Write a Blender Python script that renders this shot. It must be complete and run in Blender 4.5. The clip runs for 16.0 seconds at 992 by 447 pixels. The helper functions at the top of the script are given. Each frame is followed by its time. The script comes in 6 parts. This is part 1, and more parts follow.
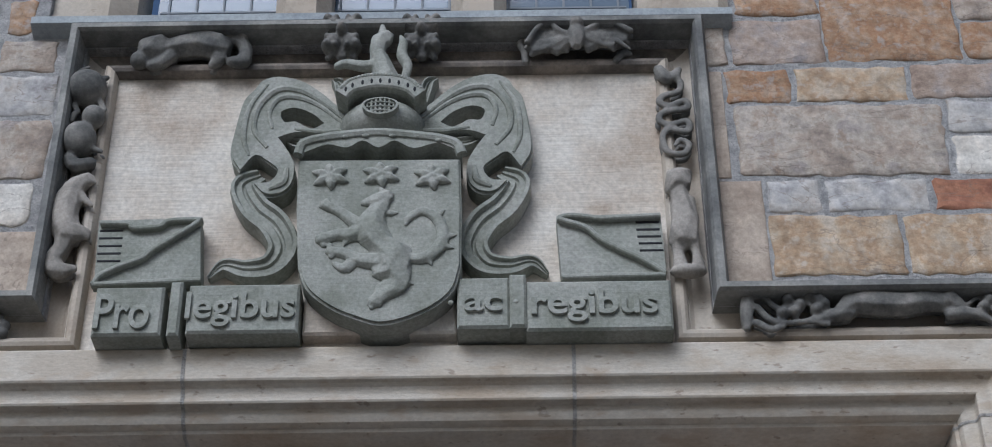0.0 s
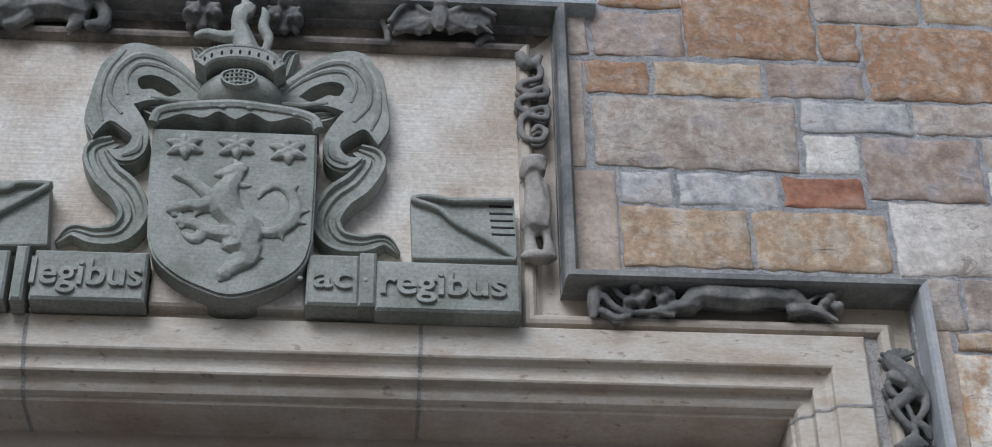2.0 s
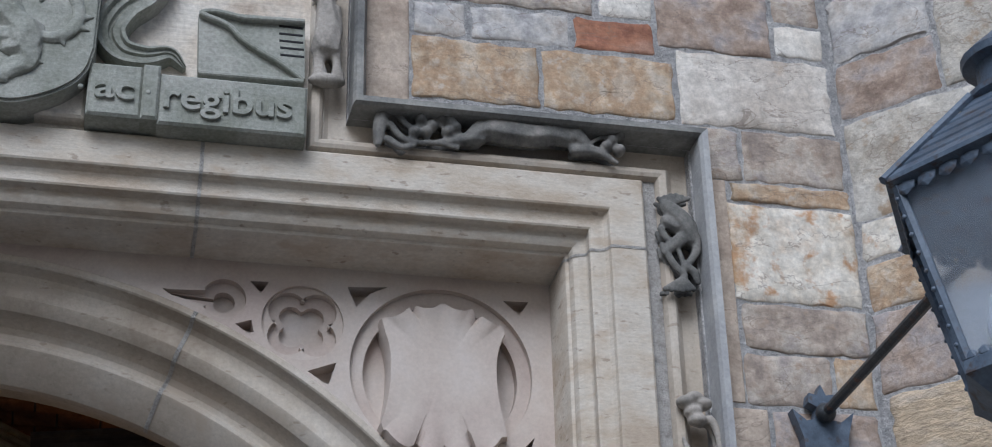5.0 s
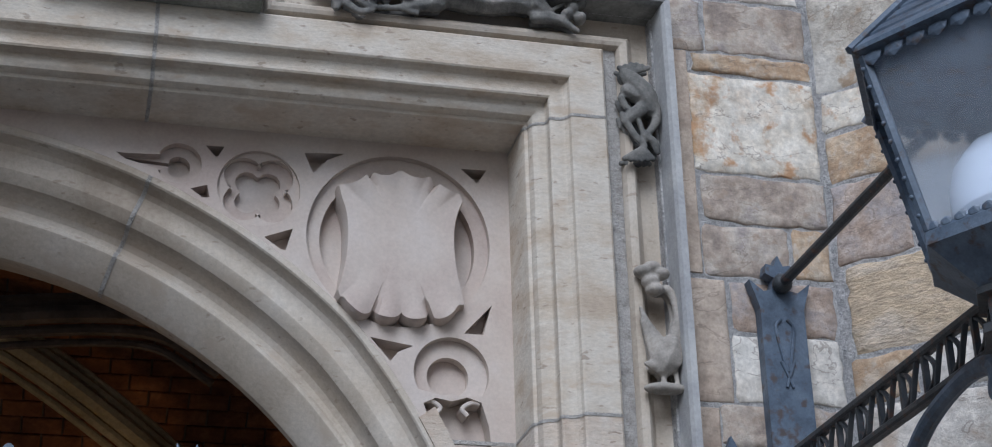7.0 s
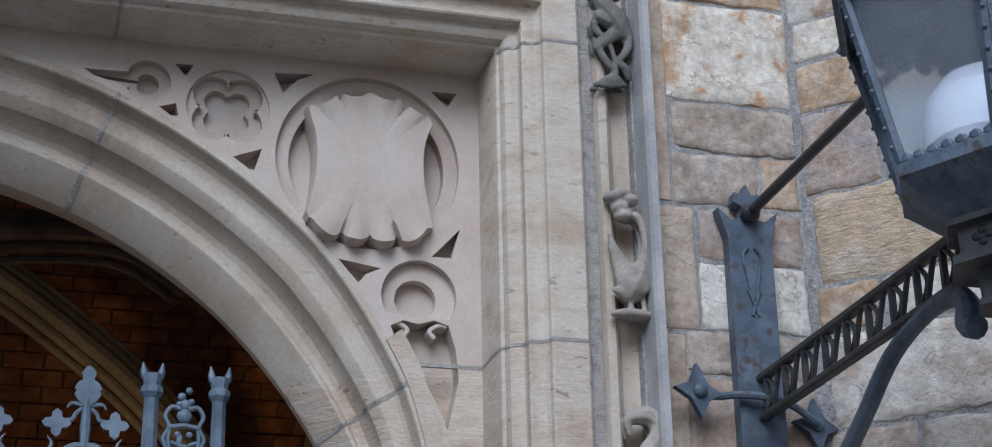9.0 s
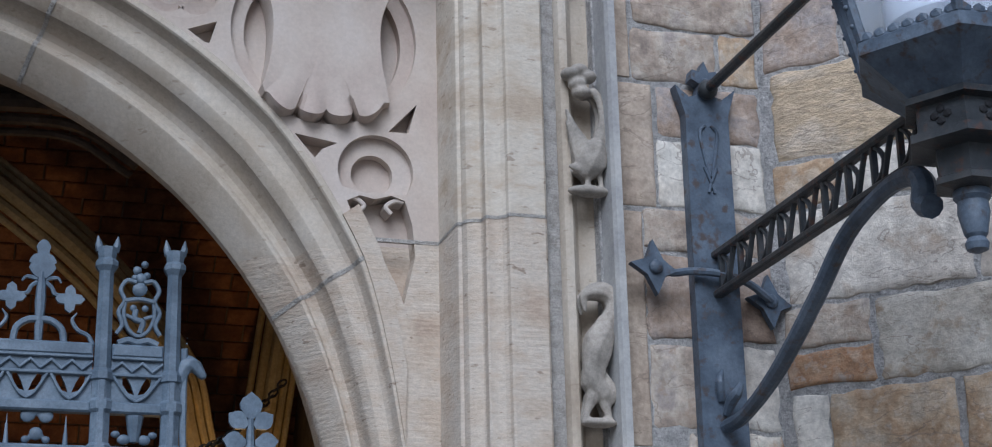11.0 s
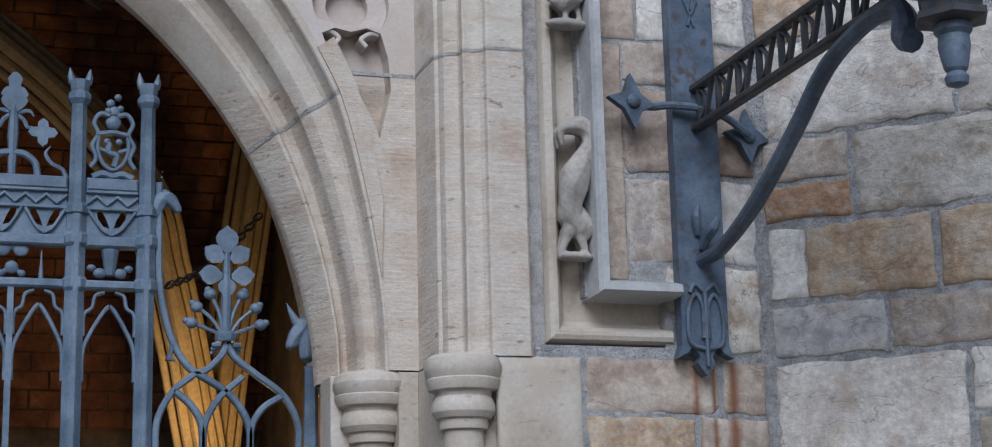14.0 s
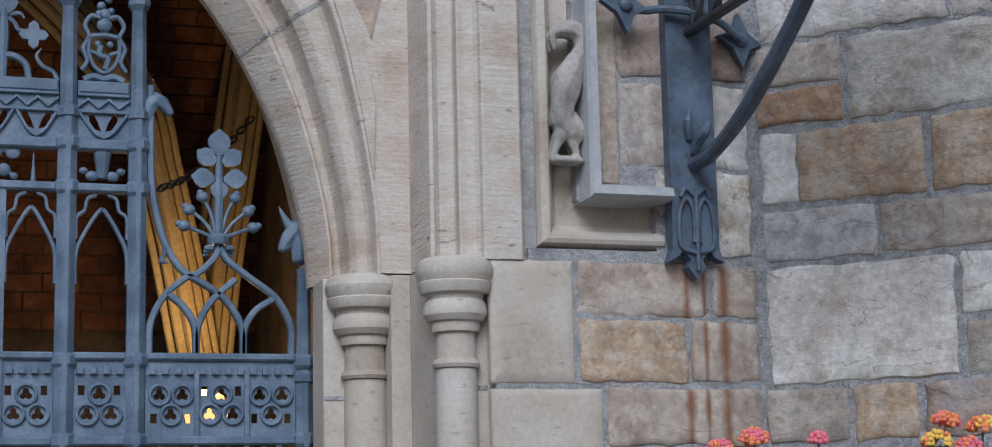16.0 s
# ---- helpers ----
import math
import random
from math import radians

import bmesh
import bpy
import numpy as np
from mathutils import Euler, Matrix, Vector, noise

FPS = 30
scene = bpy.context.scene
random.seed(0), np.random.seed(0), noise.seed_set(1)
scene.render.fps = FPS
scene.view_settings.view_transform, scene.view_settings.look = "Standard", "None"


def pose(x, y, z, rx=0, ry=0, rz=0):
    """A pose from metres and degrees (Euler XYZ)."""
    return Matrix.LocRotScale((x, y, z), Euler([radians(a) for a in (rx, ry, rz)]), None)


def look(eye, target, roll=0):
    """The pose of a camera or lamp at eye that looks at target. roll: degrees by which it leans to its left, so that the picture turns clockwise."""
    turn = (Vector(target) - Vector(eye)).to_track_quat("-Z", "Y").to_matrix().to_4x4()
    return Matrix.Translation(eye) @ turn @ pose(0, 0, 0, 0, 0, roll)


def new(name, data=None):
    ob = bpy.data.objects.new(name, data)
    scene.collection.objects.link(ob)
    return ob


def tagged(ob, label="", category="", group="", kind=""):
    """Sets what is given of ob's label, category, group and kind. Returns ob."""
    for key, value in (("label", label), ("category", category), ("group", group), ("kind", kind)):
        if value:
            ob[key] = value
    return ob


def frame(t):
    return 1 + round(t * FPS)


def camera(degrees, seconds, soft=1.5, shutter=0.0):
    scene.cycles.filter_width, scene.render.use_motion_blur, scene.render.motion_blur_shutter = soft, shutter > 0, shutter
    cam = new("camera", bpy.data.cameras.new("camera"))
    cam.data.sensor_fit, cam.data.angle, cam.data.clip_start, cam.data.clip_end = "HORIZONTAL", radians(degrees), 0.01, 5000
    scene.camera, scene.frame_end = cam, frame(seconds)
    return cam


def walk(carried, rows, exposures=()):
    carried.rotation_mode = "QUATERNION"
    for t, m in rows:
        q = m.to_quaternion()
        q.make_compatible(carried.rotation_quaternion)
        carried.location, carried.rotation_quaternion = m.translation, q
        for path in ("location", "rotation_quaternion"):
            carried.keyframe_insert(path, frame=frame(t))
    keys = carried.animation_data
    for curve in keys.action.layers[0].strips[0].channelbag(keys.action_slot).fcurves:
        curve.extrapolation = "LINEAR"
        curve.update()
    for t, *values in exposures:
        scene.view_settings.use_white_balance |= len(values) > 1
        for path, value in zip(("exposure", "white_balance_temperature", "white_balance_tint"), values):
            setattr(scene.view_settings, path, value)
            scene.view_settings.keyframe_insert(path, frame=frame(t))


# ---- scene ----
cam = camera(31.0, 16.0, 1.05)
PATH = [
    (0, (0.401, -4.706, 1.402), (0.389, -3.073, 2.558), -0.5),
    (0.5, (0.416, -4.712, 1.401), (0.429, -3.077, 2.554), -0.4),
    (1, (0.431, -4.716, 1.401), (0.479, -3.079, 2.55), -0.5),
    (1.5, (0.442, -4.721, 1.401), (0.528, -3.082, 2.544), -0.5),
    (2, (0.452, -4.726, 1.4), (0.586, -3.084, 2.534), -0.8),
    (2.5, (0.46, -4.728, 1.4), (0.633, -3.085, 2.527), -1.0),
    (3, (0.465, -4.729, 1.398), (0.68, -3.081, 2.511), -1.2),
    (3.5, (0.466, -4.728, 1.398), (0.723, -3.062, 2.475), -1.2),
    (4, (0.464, -4.726, 1.398), (0.773, -3.038, 2.425), -1.2),
    (4.5, (0.457, -4.725, 1.398), (0.809, -3.026, 2.394), -1.3),
    (5, (0.448, -4.721, 1.399), (0.832, -3.013, 2.367), -1.4),
    (5.2, (0.445, -4.718, 1.399), (0.839, -3.002, 2.347), -1.3),
    (7.3, (0.414, -4.669, 1.403), (0.878, -2.908, 2.23), -1.6),
    (7.5, (0.41, -4.666, 1.403), (0.881, -2.903, 2.221), -1.6),
    (8, (0.403, -4.664, 1.404), (0.885, -2.894, 2.2), -1.4),
    (10.5, (0.359, -4.669, 1.412), (0.917, -2.871, 2.087), -1.2),
    (11, (0.362, -4.658, 1.415), (0.935, -2.847, 2.041), -1.3),
    (11.5, (0.364, -4.65, 1.416), (0.947, -2.826, 1.993), -1.4),
    (12, (0.364, -4.648, 1.418), (0.955, -2.815, 1.958), -1.4),
    (12.5, (0.364, -4.648, 1.419), (0.959, -2.811, 1.938), -1.4),
    (13, (0.365, -4.642, 1.422), (0.965, -2.8, 1.917), -1.5),
    (13.5, (0.366, -4.638, 1.421), (0.972, -2.791, 1.891), -1.4),
    (14, (0.366, -4.636, 1.423), (0.976, -2.785, 1.869), -1.4),
    (14.5, (0.366, -4.638, 1.422), (0.978, -2.782, 1.845), -1.3),
    (15, (0.365, -4.638, 1.423), (0.982, -2.778, 1.821), -1.3),
    (15.5, (0.364, -4.643, 1.423), (0.985, -2.777, 1.79), -1.3),
    (16, (0.363, -4.648, 1.422), (0.986, -2.778, 1.762), -1.3),
]
walk(cam, [(t, look(eye, target, roll)) for t, eye, target, roll in PATH], [(0, -0.16, 5430, 10), (4, -0.1, 5430, 10), (8, -0.1, 5320, 10), (16, -0.1, 5290, 10)])

# ---- light ----
world = bpy.data.worlds.new("overcast_sky")
scene.world = world
world.use_nodes = True
wn = world.node_tree.nodes
sky = wn.new("ShaderNodeTexSky")
sky.sky_type, sky.sun_disc = "NISHITA", False
sky.sun_elevation, sky.sun_rotation = radians(40), radians(200)
sky.air_density, sky.dust_density = 1.0, 3.0
wn["Background"].inputs[1].default_value = 0.075
world.node_tree.links.new(sky.outputs[0], wn["Background"].inputs[0])
sun = new("sun", bpy.data.lights.new("sun", "SUN"))
sun.data.energy, sun.data.angle, sun.data.color = 2.3, radians(35), (1.0, 0.98, 0.96)
sun.matrix_world = look((-2.1, -4.9, 4.4), (0, 0, 0))
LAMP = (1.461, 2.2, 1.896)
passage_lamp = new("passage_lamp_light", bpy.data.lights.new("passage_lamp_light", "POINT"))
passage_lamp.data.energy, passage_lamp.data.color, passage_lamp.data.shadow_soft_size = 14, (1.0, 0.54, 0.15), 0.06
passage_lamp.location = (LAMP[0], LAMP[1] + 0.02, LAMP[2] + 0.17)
scene.view_settings.exposure = 0.0


# ---- materials ----
def rock(name, cols, big=4.0, fine=60.0, bump=0.35, rough=0.9, speck=None, lines=0.0, metal=0.0, stretch=(1, 1, 1), grain_mix=0.8, streaks=(), pits=0.0, crack=0.0):
    """A mineral or metal surface: broad colour change, fine grain, dark specks and relief."""
    m = bpy.data.materials.new(name)
    m.use_nodes = True
    n, l = m.node_tree.nodes, m.node_tree.links
    b = n["Principled BSDF"]
    b.inputs["Metallic"].default_value = metal
    tc, inf = n.new("ShaderNodeTexCoord"), n.new("ShaderNodeObjectInfo")
    mp, mul = n.new("ShaderNodeMapping"), n.new("ShaderNodeMath")
    mul.operation, mul.inputs[1].default_value = "MULTIPLY", 37.0
    mp.inputs["Scale"].default_value = stretch
    l.new(inf.outputs["Random"], mul.inputs[0])
    l.new(mul.outputs[0], mp.inputs["Location"])
    l.new(tc.outputs["Object"], mp.inputs["Vector"])

    def tex(scale, detail, rough_):
        t = n.new("ShaderNodeTexNoise")
        t.inputs["Scale"].default_value, t.inputs["Detail"].default_value, t.inputs["Roughness"].default_value = scale, detail, rough_
        l.new(mp.outputs[0], t.inputs["Vector"])
        return t
    n1, n2, n3 = tex(big, 6, 0.62), tex(fine, 8, 0.7), tex(big * 3.1, 4, 0.6)
    ramp = n.new("ShaderNodeValToRGB")
    e = ramp.color_ramp.elements
    e[0].position, e[1].position = 0.36, 0.64
    e[0].color, e[1].color = (*cols[0], 1), (*cols[-1], 1)
    for i, c in enumerate(cols[1:-1]):
        e.new(0.36 + 0.28 * (i + 1) / (len(cols) - 1)).color = (*c, 1)
    l.new(n1.outputs["Fac"], ramp.inputs[0])
    grain = n.new("ShaderNodeValToRGB")
    grain.color_ramp.elements[0].position, grain.color_ramp.elements[1].position = 0.25, 0.75
    grain.color_ramp.elements[0].color, grain.color_ramp.elements[1].color = (0.62, 0.61, 0.6, 1), (1.25, 1.24, 1.22, 1)
    l.new(n2.outputs["Fac"], grain.inputs[0])
    mix = n.new("ShaderNodeMix")
    mix.data_type, mix.blend_type = "RGBA", "MULTIPLY"
    mix.inputs[0].default_value = grain_mix
    l.new(ramp.outputs[0], mix.inputs[6])
    l.new(grain.outputs[0], mix.inputs[7])
    out = mix.outputs[2]
    if speck:
        sr = n.new("ShaderNodeValToRGB")
        sr.color_ramp.elements[0].position, sr.color_ramp.elements[1].position = 0.56, 0.68
        l.new(n3.outputs["Fac"], sr.inputs[0])
        m2 = n.new("ShaderNodeMix")
        m2.data_type = "RGBA"
        l.new(sr.outputs[0], m2.inputs[0])
        l.new(out, m2.inputs[6])
        m2.inputs[7].default_value = (*speck, 1)
        out = m2.outputs[2]
    if pits:
        pm, pt, pr = n.new("ShaderNodeMapping"), n.new("ShaderNodeTexNoise"), n.new("ShaderNodeMapRange")
        pm.inputs["Scale"].default_value = (1, 1, 2.6)
        pt.inputs["Scale"].default_value, pt.inputs["Detail"].default_value = 21.0, 3
        pr.inputs["From Min"].default_value, pr.inputs["From Max"].default_value, pr.inputs["To Max"].default_value = 0.65, 0.72, pits
        l.new(tc.outputs["Object"], pm.inputs["Vector"])
        l.new(pm.outputs[0], pt.inputs["Vector"])
        l.new(pt.outputs["Fac"], pr.inputs["Value"])
        m4 = n.new("ShaderNodeMix")
        m4.data_type = "RGBA"
        l.new(pr.outputs[0], m4.inputs[0])
        l.new(out, m4.inputs[6])
        m4.inputs[7].default_value = (0.27, 0.21, 0.16, 1)
        out = m4.outputs[2]
    if crack:
        ct, cd, cm, cn = n.new("ShaderNodeTexNoise"), n.new("ShaderNodeMath"), n.new("ShaderNodeMapRange"), n.new("ShaderNodeMapping")
        ct.inputs["Scale"].default_value, ct.inputs["Detail"].default_value, ct.inputs["Distortion"].default_value = 4.5, 5, 0.8
        cn.inputs["Scale"].default_value = (0.6, 1, 1.5)
        cd.operation, cd.inputs[1].default_value, cd.inputs[2].default_value = "COMPARE", 0.5, 0.0045
        l.new(mp.outputs[0], cn.inputs["Vector"])
        l.new(cn.outputs[0], ct.inputs["Vector"])
        l.new(ct.outputs["Fac"], cd.inputs[0])
        ck = n.new("ShaderNodeMath")
        ck.operation, ck.inputs[1].default_value = "MULTIPLY", crack
        l.new(cd.outputs[0], ck.inputs[0])
        m5 = n.new("ShaderNodeMix")
        m5.data_type = "RGBA"
        l.new(ck.outputs[0], m5.inputs[0])
        l.new(out, m5.inputs[6])
        m5.inputs[7].default_value = (0.2, 0.16, 0.13, 1)
        out = m5.outputs[2]
        # pale bloom and darker stain over the whole face
        bt, br = n.new("ShaderNodeTexNoise"), n.new("ShaderNodeValToRGB")
        bt.inputs["Scale"].default_value, bt.inputs["Detail"].default_value, bt.inputs["Roughness"].default_value = 17.0, 7, 0.72
        br.color_ramp.elements[0].position, br.color_ramp.elements[1].position = 0.3, 0.7
        br.color_ramp.elements[0].color, br.color_ramp.elements[1].color = (0.66, 0.64, 0.62, 1), (1.38, 1.37, 1.36, 1)
        l.new(mp.outputs[0], bt.inputs["Vector"])
        l.new(bt.outputs["Fac"], br.inputs[0])
        m6 = n.new("ShaderNodeMix")
        m6.data_type, m6.blend_type = "RGBA", "MULTIPLY"
        m6.inputs[0].default_value = 0.75
        l.new(out, m6.inputs[6])
        l.new(br.outputs[0], m6.inputs[7])
        out = m6.outputs[2]
    if streaks:
        sep = n.new("ShaderNodeSeparateXYZ")
        l.new(tc.outputs["Object"], sep.inputs[0])
        wob = n.new("ShaderNodeTexNoise")
        wob.inputs["Scale"].default_value, wob.inputs["Detail"].default_value = 9.0, 5
        l.new(tc.outputs["Object"], wob.inputs["Vector"])
        for cx, wide in streaks:
            d, ab, ad, mr = n.new("ShaderNodeMath"), n.new("ShaderNodeMath"), n.new("ShaderNodeMath"), n.new("ShaderNodeMapRange")
            d.operation, d.inputs[1].default_value, ab.operation, ad.operation = "SUBTRACT", cx, "ABSOLUTE", "MULTIPLY_ADD"
            ad.inputs[1].default_value, ad.inputs[2].default_value = wide * 2.4, -wide * 1.2
            l.new(sep.outputs[0], d.inputs[0])
            l.new(d.outputs[0], ab.inputs[0])
            l.new(wob.outputs["Fac"], ad.inputs[0])
            su = n.new("ShaderNodeMath")
            su.operation = "ADD"
            l.new(ab.outputs[0], su.inputs[0])
            l.new(ad.outputs[0], su.inputs[1])
            mr.inputs["From Min"].default_value, mr.inputs["From Max"].default_value, mr.inputs["To Min"].default_value, mr.inputs["To Max"].default_value = 0.0, wide, 0.92, 0.0
            l.new(su.outputs[0], mr.inputs["Value"])
            m3 = n.new("ShaderNodeMix")
            m3.data_type = "RGBA"
            l.new(mr.outputs[0], m3.inputs[0])
            l.new(out, m3.inputs[6])
            m3.inputs[7].default_value = (0.2, 0.085, 0.035, 1)
            out = m3.outputs[2]
    l.new(out, b.inputs["Base Color"])
    b.inputs["Roughness"].default_value = rough
    bp = n.new("ShaderNodeBump")
    bp.inputs["Strength"].default_value, bp.inputs["Distance"].default_value = bump, 0.012
    add = n.new("ShaderNodeMath")
    add.operation = "ADD"
    l.new(n2.outputs["Fac"], add.inputs[0])
    l.new(n3.outputs["Fac"], add.inputs[1])
    last = add.outputs[0]
    if lines:
        wv, wm = n.new("ShaderNodeTexNoise"), n.new("ShaderNodeMapping")
        wm.inputs["Scale"].default_value = (7, 7, 95)
        wv.inputs["Scale"].default_value, wv.inputs["Detail"].default_value = 1.0, 3
        l.new(tc.outputs["Object"], wm.inputs["Vector"])
        l.new(wm.outputs[0], wv.inputs["Vector"])
        k, a2 = n.new("ShaderNodeMath"), n.new("ShaderNodeMath")
        k.operation, k.inputs[1].default_value, a2.operation = "MULTIPLY", lines, "ADD"
        l.new(wv.outputs["Fac"], k.inputs[0])
        l.new(k.outputs[0], a2.inputs[0])
        l.new(last, a2.inputs[1])
        last = a2.outputs[0]
    l.new(last, bp.inputs["Height"])
    l.new(bp.outputs[0], b.inputs["Normal"])
    return m


M_LIME = rock("limestone", [(0.38, 0.32, 0.25), (0.49, 0.43, 0.35), (0.56, 0.51, 0.44)], 2.2, 70, 0.14, speck=(0.46, 0.39, 0.31), grain_mix=0.5, pits=0.55)
M_PALE = rock("pitted_pale_limestone", [(0.45, 0.36, 0.28), (0.53, 0.455, 0.37), (0.57, 0.51, 0.435), (0.5, 0.42, 0.335)], 3.0, 60, 0.35, lines=0.9, speck=(0.51, 0.42, 0.33), stretch=(1, 1, 2.0), grain_mix=0.6, pits=0.9)
M_JAMB = rock("jamb_limestone", [(0.45, 0.37, 0.28), (0.54, 0.475, 0.385), (0.59, 0.54, 0.46), (0.5, 0.44, 0.36)], 3.0, 55, 0.2, lines=0.6, speck=(0.48, 0.4, 0.31), stretch=(1, 1, 2.2), grain_mix=0.5, pits=0.7)
M_PANEL = rock("tooled_panel_stone", [(0.46, 0.38, 0.3), (0.6, 0.54, 0.46), (0.68, 0.64, 0.57)], 3.2, 60, 0.3, lines=1.2)
M_ARMS = rock("weathered_green_stone", [(0.23, 0.24, 0.2), (0.3, 0.31, 0.27), (0.38, 0.38, 0.34)], 5, 80, 0.25, lines=1.0)
M_HOOD = rock("weathered_grey_stone", [(0.13, 0.13, 0.125), (0.22, 0.22, 0.205), (0.34, 0.33, 0.3)], 5, 70, 0.25)
M_HOOD2 = rock("pale_grey_stone", [(0.34, 0.34, 0.34), (0.42, 0.42, 0.41), (0.48, 0.47, 0.45)], 5, 70, 0.2, grain_mix=0.5)
M_SOOT = rock("sooty_limestone", [(0.1, 0.09, 0.08), (0.19, 0.165, 0.14), (0.34, 0.29, 0.24)], 6, 70, 0.25)
M_BEAST = rock("soot_grey_stone", [(0.09, 0.09, 0.085), (0.17, 0.165, 0.15), (0.27, 0.255, 0.23)], 9, 90, 0.25)
M_BEAST2 = rock("grey_buff_stone", [(0.26, 0.24, 0.21), (0.36, 0.33, 0.29), (0.44, 0.4, 0.35)], 9, 90, 0.25)
M_PINK = rock("pinkish_limestone", [(0.46, 0.38, 0.33), (0.52, 0.45, 0.39), (0.56, 0.5, 0.45)], 3, 80, 0.06, grain_mix=0.3)
M_MORTAR = rock("mortar", [(0.4, 0.395, 0.39), (0.56, 0.55, 0.54), (0.68, 0.67, 0.65)], 26, 150, 1.2, speck=(0.32, 0.315, 0.31), grain_mix=1.0)
M_JOINT = rock("pale_mortar", [(0.34, 0.32, 0.29), (0.44, 0.42, 0.39), (0.5, 0.48, 0.45)], 30, 160, 0.8)
M_STONE = {
    "t": rock("tan_stone", [(0.5, 0.41, 0.31), (0.4, 0.28, 0.175), (0.49, 0.385, 0.27), (0.53, 0.46, 0.37)], 8, 50, 0.6, speck=(0.48, 0.41, 0.33), crack=0.5),
    "o": rock("orange_stone", [(0.44, 0.33, 0.24), (0.33, 0.19, 0.105), (0.4, 0.27, 0.17), (0.45, 0.36, 0.29)], 9, 40, 0.65, speck=(0.38, 0.32, 0.27), crack=0.5),
    "b": rock("brown_stone", [(0.3, 0.2, 0.14), (0.4, 0.26, 0.16), (0.37, 0.27, 0.21)], 5, 45, 0.5, speck=(0.3, 0.17, 0.1), crack=0.5),
    "g": rock("grey_stone", [(0.28, 0.235, 0.2), (0.4, 0.335, 0.275), (0.47, 0.42, 0.36), (0.36, 0.32, 0.295)], 7, 45, 0.6, speck=(0.33, 0.26, 0.2), crack=0.5),
    "v": rock("olive_grey_stone", [(0.38, 0.34, 0.28), (0.52, 0.49, 0.43), (0.58, 0.56, 0.51)], 3.5, 45, 0.6, speck=(0.34, 0.26, 0.18), crack=0.5),
    "u": rock("blue_grey_stone", [(0.33, 0.32, 0.32), (0.44, 0.43, 0.42), (0.5, 0.48, 0.45), (0.42, 0.38, 0.34)], 9, 45, 0.35, crack=0.5),
    "w": rock("white_stone", [(0.62, 0.6, 0.55), (0.66, 0.63, 0.57), (0.6, 0.55, 0.48)], 5, 60, 0.3, crack=0.5),
    "x": rock("white_stone_with_rust", [(0.42, 0.28, 0.16), (0.64, 0.59, 0.5), (0.66, 0.63, 0.56), (0.6, 0.52, 0.42)], 4.5, 50, 0.35, speck=(0.44, 0.27, 0.15), crack=0.5),
    "m": rock("mauve_stone", [(0.25, 0.185, 0.145), (0.36, 0.28, 0.22), (0.42, 0.35, 0.3), (0.33, 0.3, 0.29)], 7, 45, 0.6, crack=0.5),
    "r": rock("red_brown_stone", [(0.25, 0.11, 0.07), (0.36, 0.17, 0.1), (0.4, 0.24, 0.17)], 6, 45, 0.4, crack=0.5),
    "y": rock("yellow_rippled_stone", [(0.52, 0.42, 0.3), (0.56, 0.45, 0.31), (0.58, 0.5, 0.4)], 3, 40, 0.9, stretch=(1, 1, 2.5), crack=0.5),
    "p": rock("pale_stone", [(0.5, 0.45, 0.39), (0.64, 0.6, 0.54), (0.7, 0.67, 0.61)], 2.6, 45, 0.6, speck=(0.46, 0.38, 0.3), crack=0.5),
    "l": M_LIME,
    "k": rock("rust_streaked_stone", [(0.3, 0.23, 0.18), (0.42, 0.35, 0.28), (0.5, 0.44, 0.37)], 7, 45, 0.35, streaks=((2.475, 0.02), (2.53, 0.012), (2.59, 0.022)), crack=0.5),
    "d": rock("dressed_brown_stone", [(0.36, 0.29, 0.23), (0.43, 0.36, 0.29), (0.48, 0.41, 0.34)], 3, 60, 0.15, crack=0.5),
}
M_BRICK = rock("vault_brick", [(0.09, 0.034, 0.016), (0.16, 0.062, 0.027), (0.25, 0.11, 0.048)], 7, 60, 0.4)
M_RIB = rock("vault_rib_stone", [(0.34, 0.27, 0.15), (0.48, 0.39, 0.22)], 5, 60, 0.2)
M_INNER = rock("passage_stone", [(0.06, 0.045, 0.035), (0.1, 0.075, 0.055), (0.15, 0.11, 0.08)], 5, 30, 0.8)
M_GATE = rock("blue_grey_painted_iron", [(0.085, 0.12, 0.165), (0.12, 0.165, 0.22), (0.17, 0.22, 0.28)], 8, 90, 0.12, rough=0.55)
M_IRON = rock("slate_blue_painted_iron", [(0.055, 0.075, 0.105), (0.09, 0.12, 0.165), (0.13, 0.165, 0.215)], 8, 90, 0.15, rough=0.5, speck=(0.07, 0.055, 0.05))
M_DARKIRON = rock("blackened_iron", [(0.022, 0.026, 0.03), (0.04, 0.045, 0.05), (0.065, 0.065, 0.065)], 9, 80, 0.25, rough=0.5, speck=(0.09, 0.045, 0.03))
M_GROUND = rock("paving_stone", [(0.13, 0.125, 0.118), (0.19, 0.183, 0.172)], 2, 40, 0.3)


def plain(name, col, rough=0.5, **more):
    m = bpy.data.materials.new(name)
    m.use_nodes = True
    b = m.node_tree.nodes["Principled BSDF"]
    b.inputs["Base Color"].default_value, b.inputs["Roughness"].default_value = (*col, 1), rough
    for k, v in more.items():
        b.inputs[k.replace("_", " ")].default_value = v
    return m


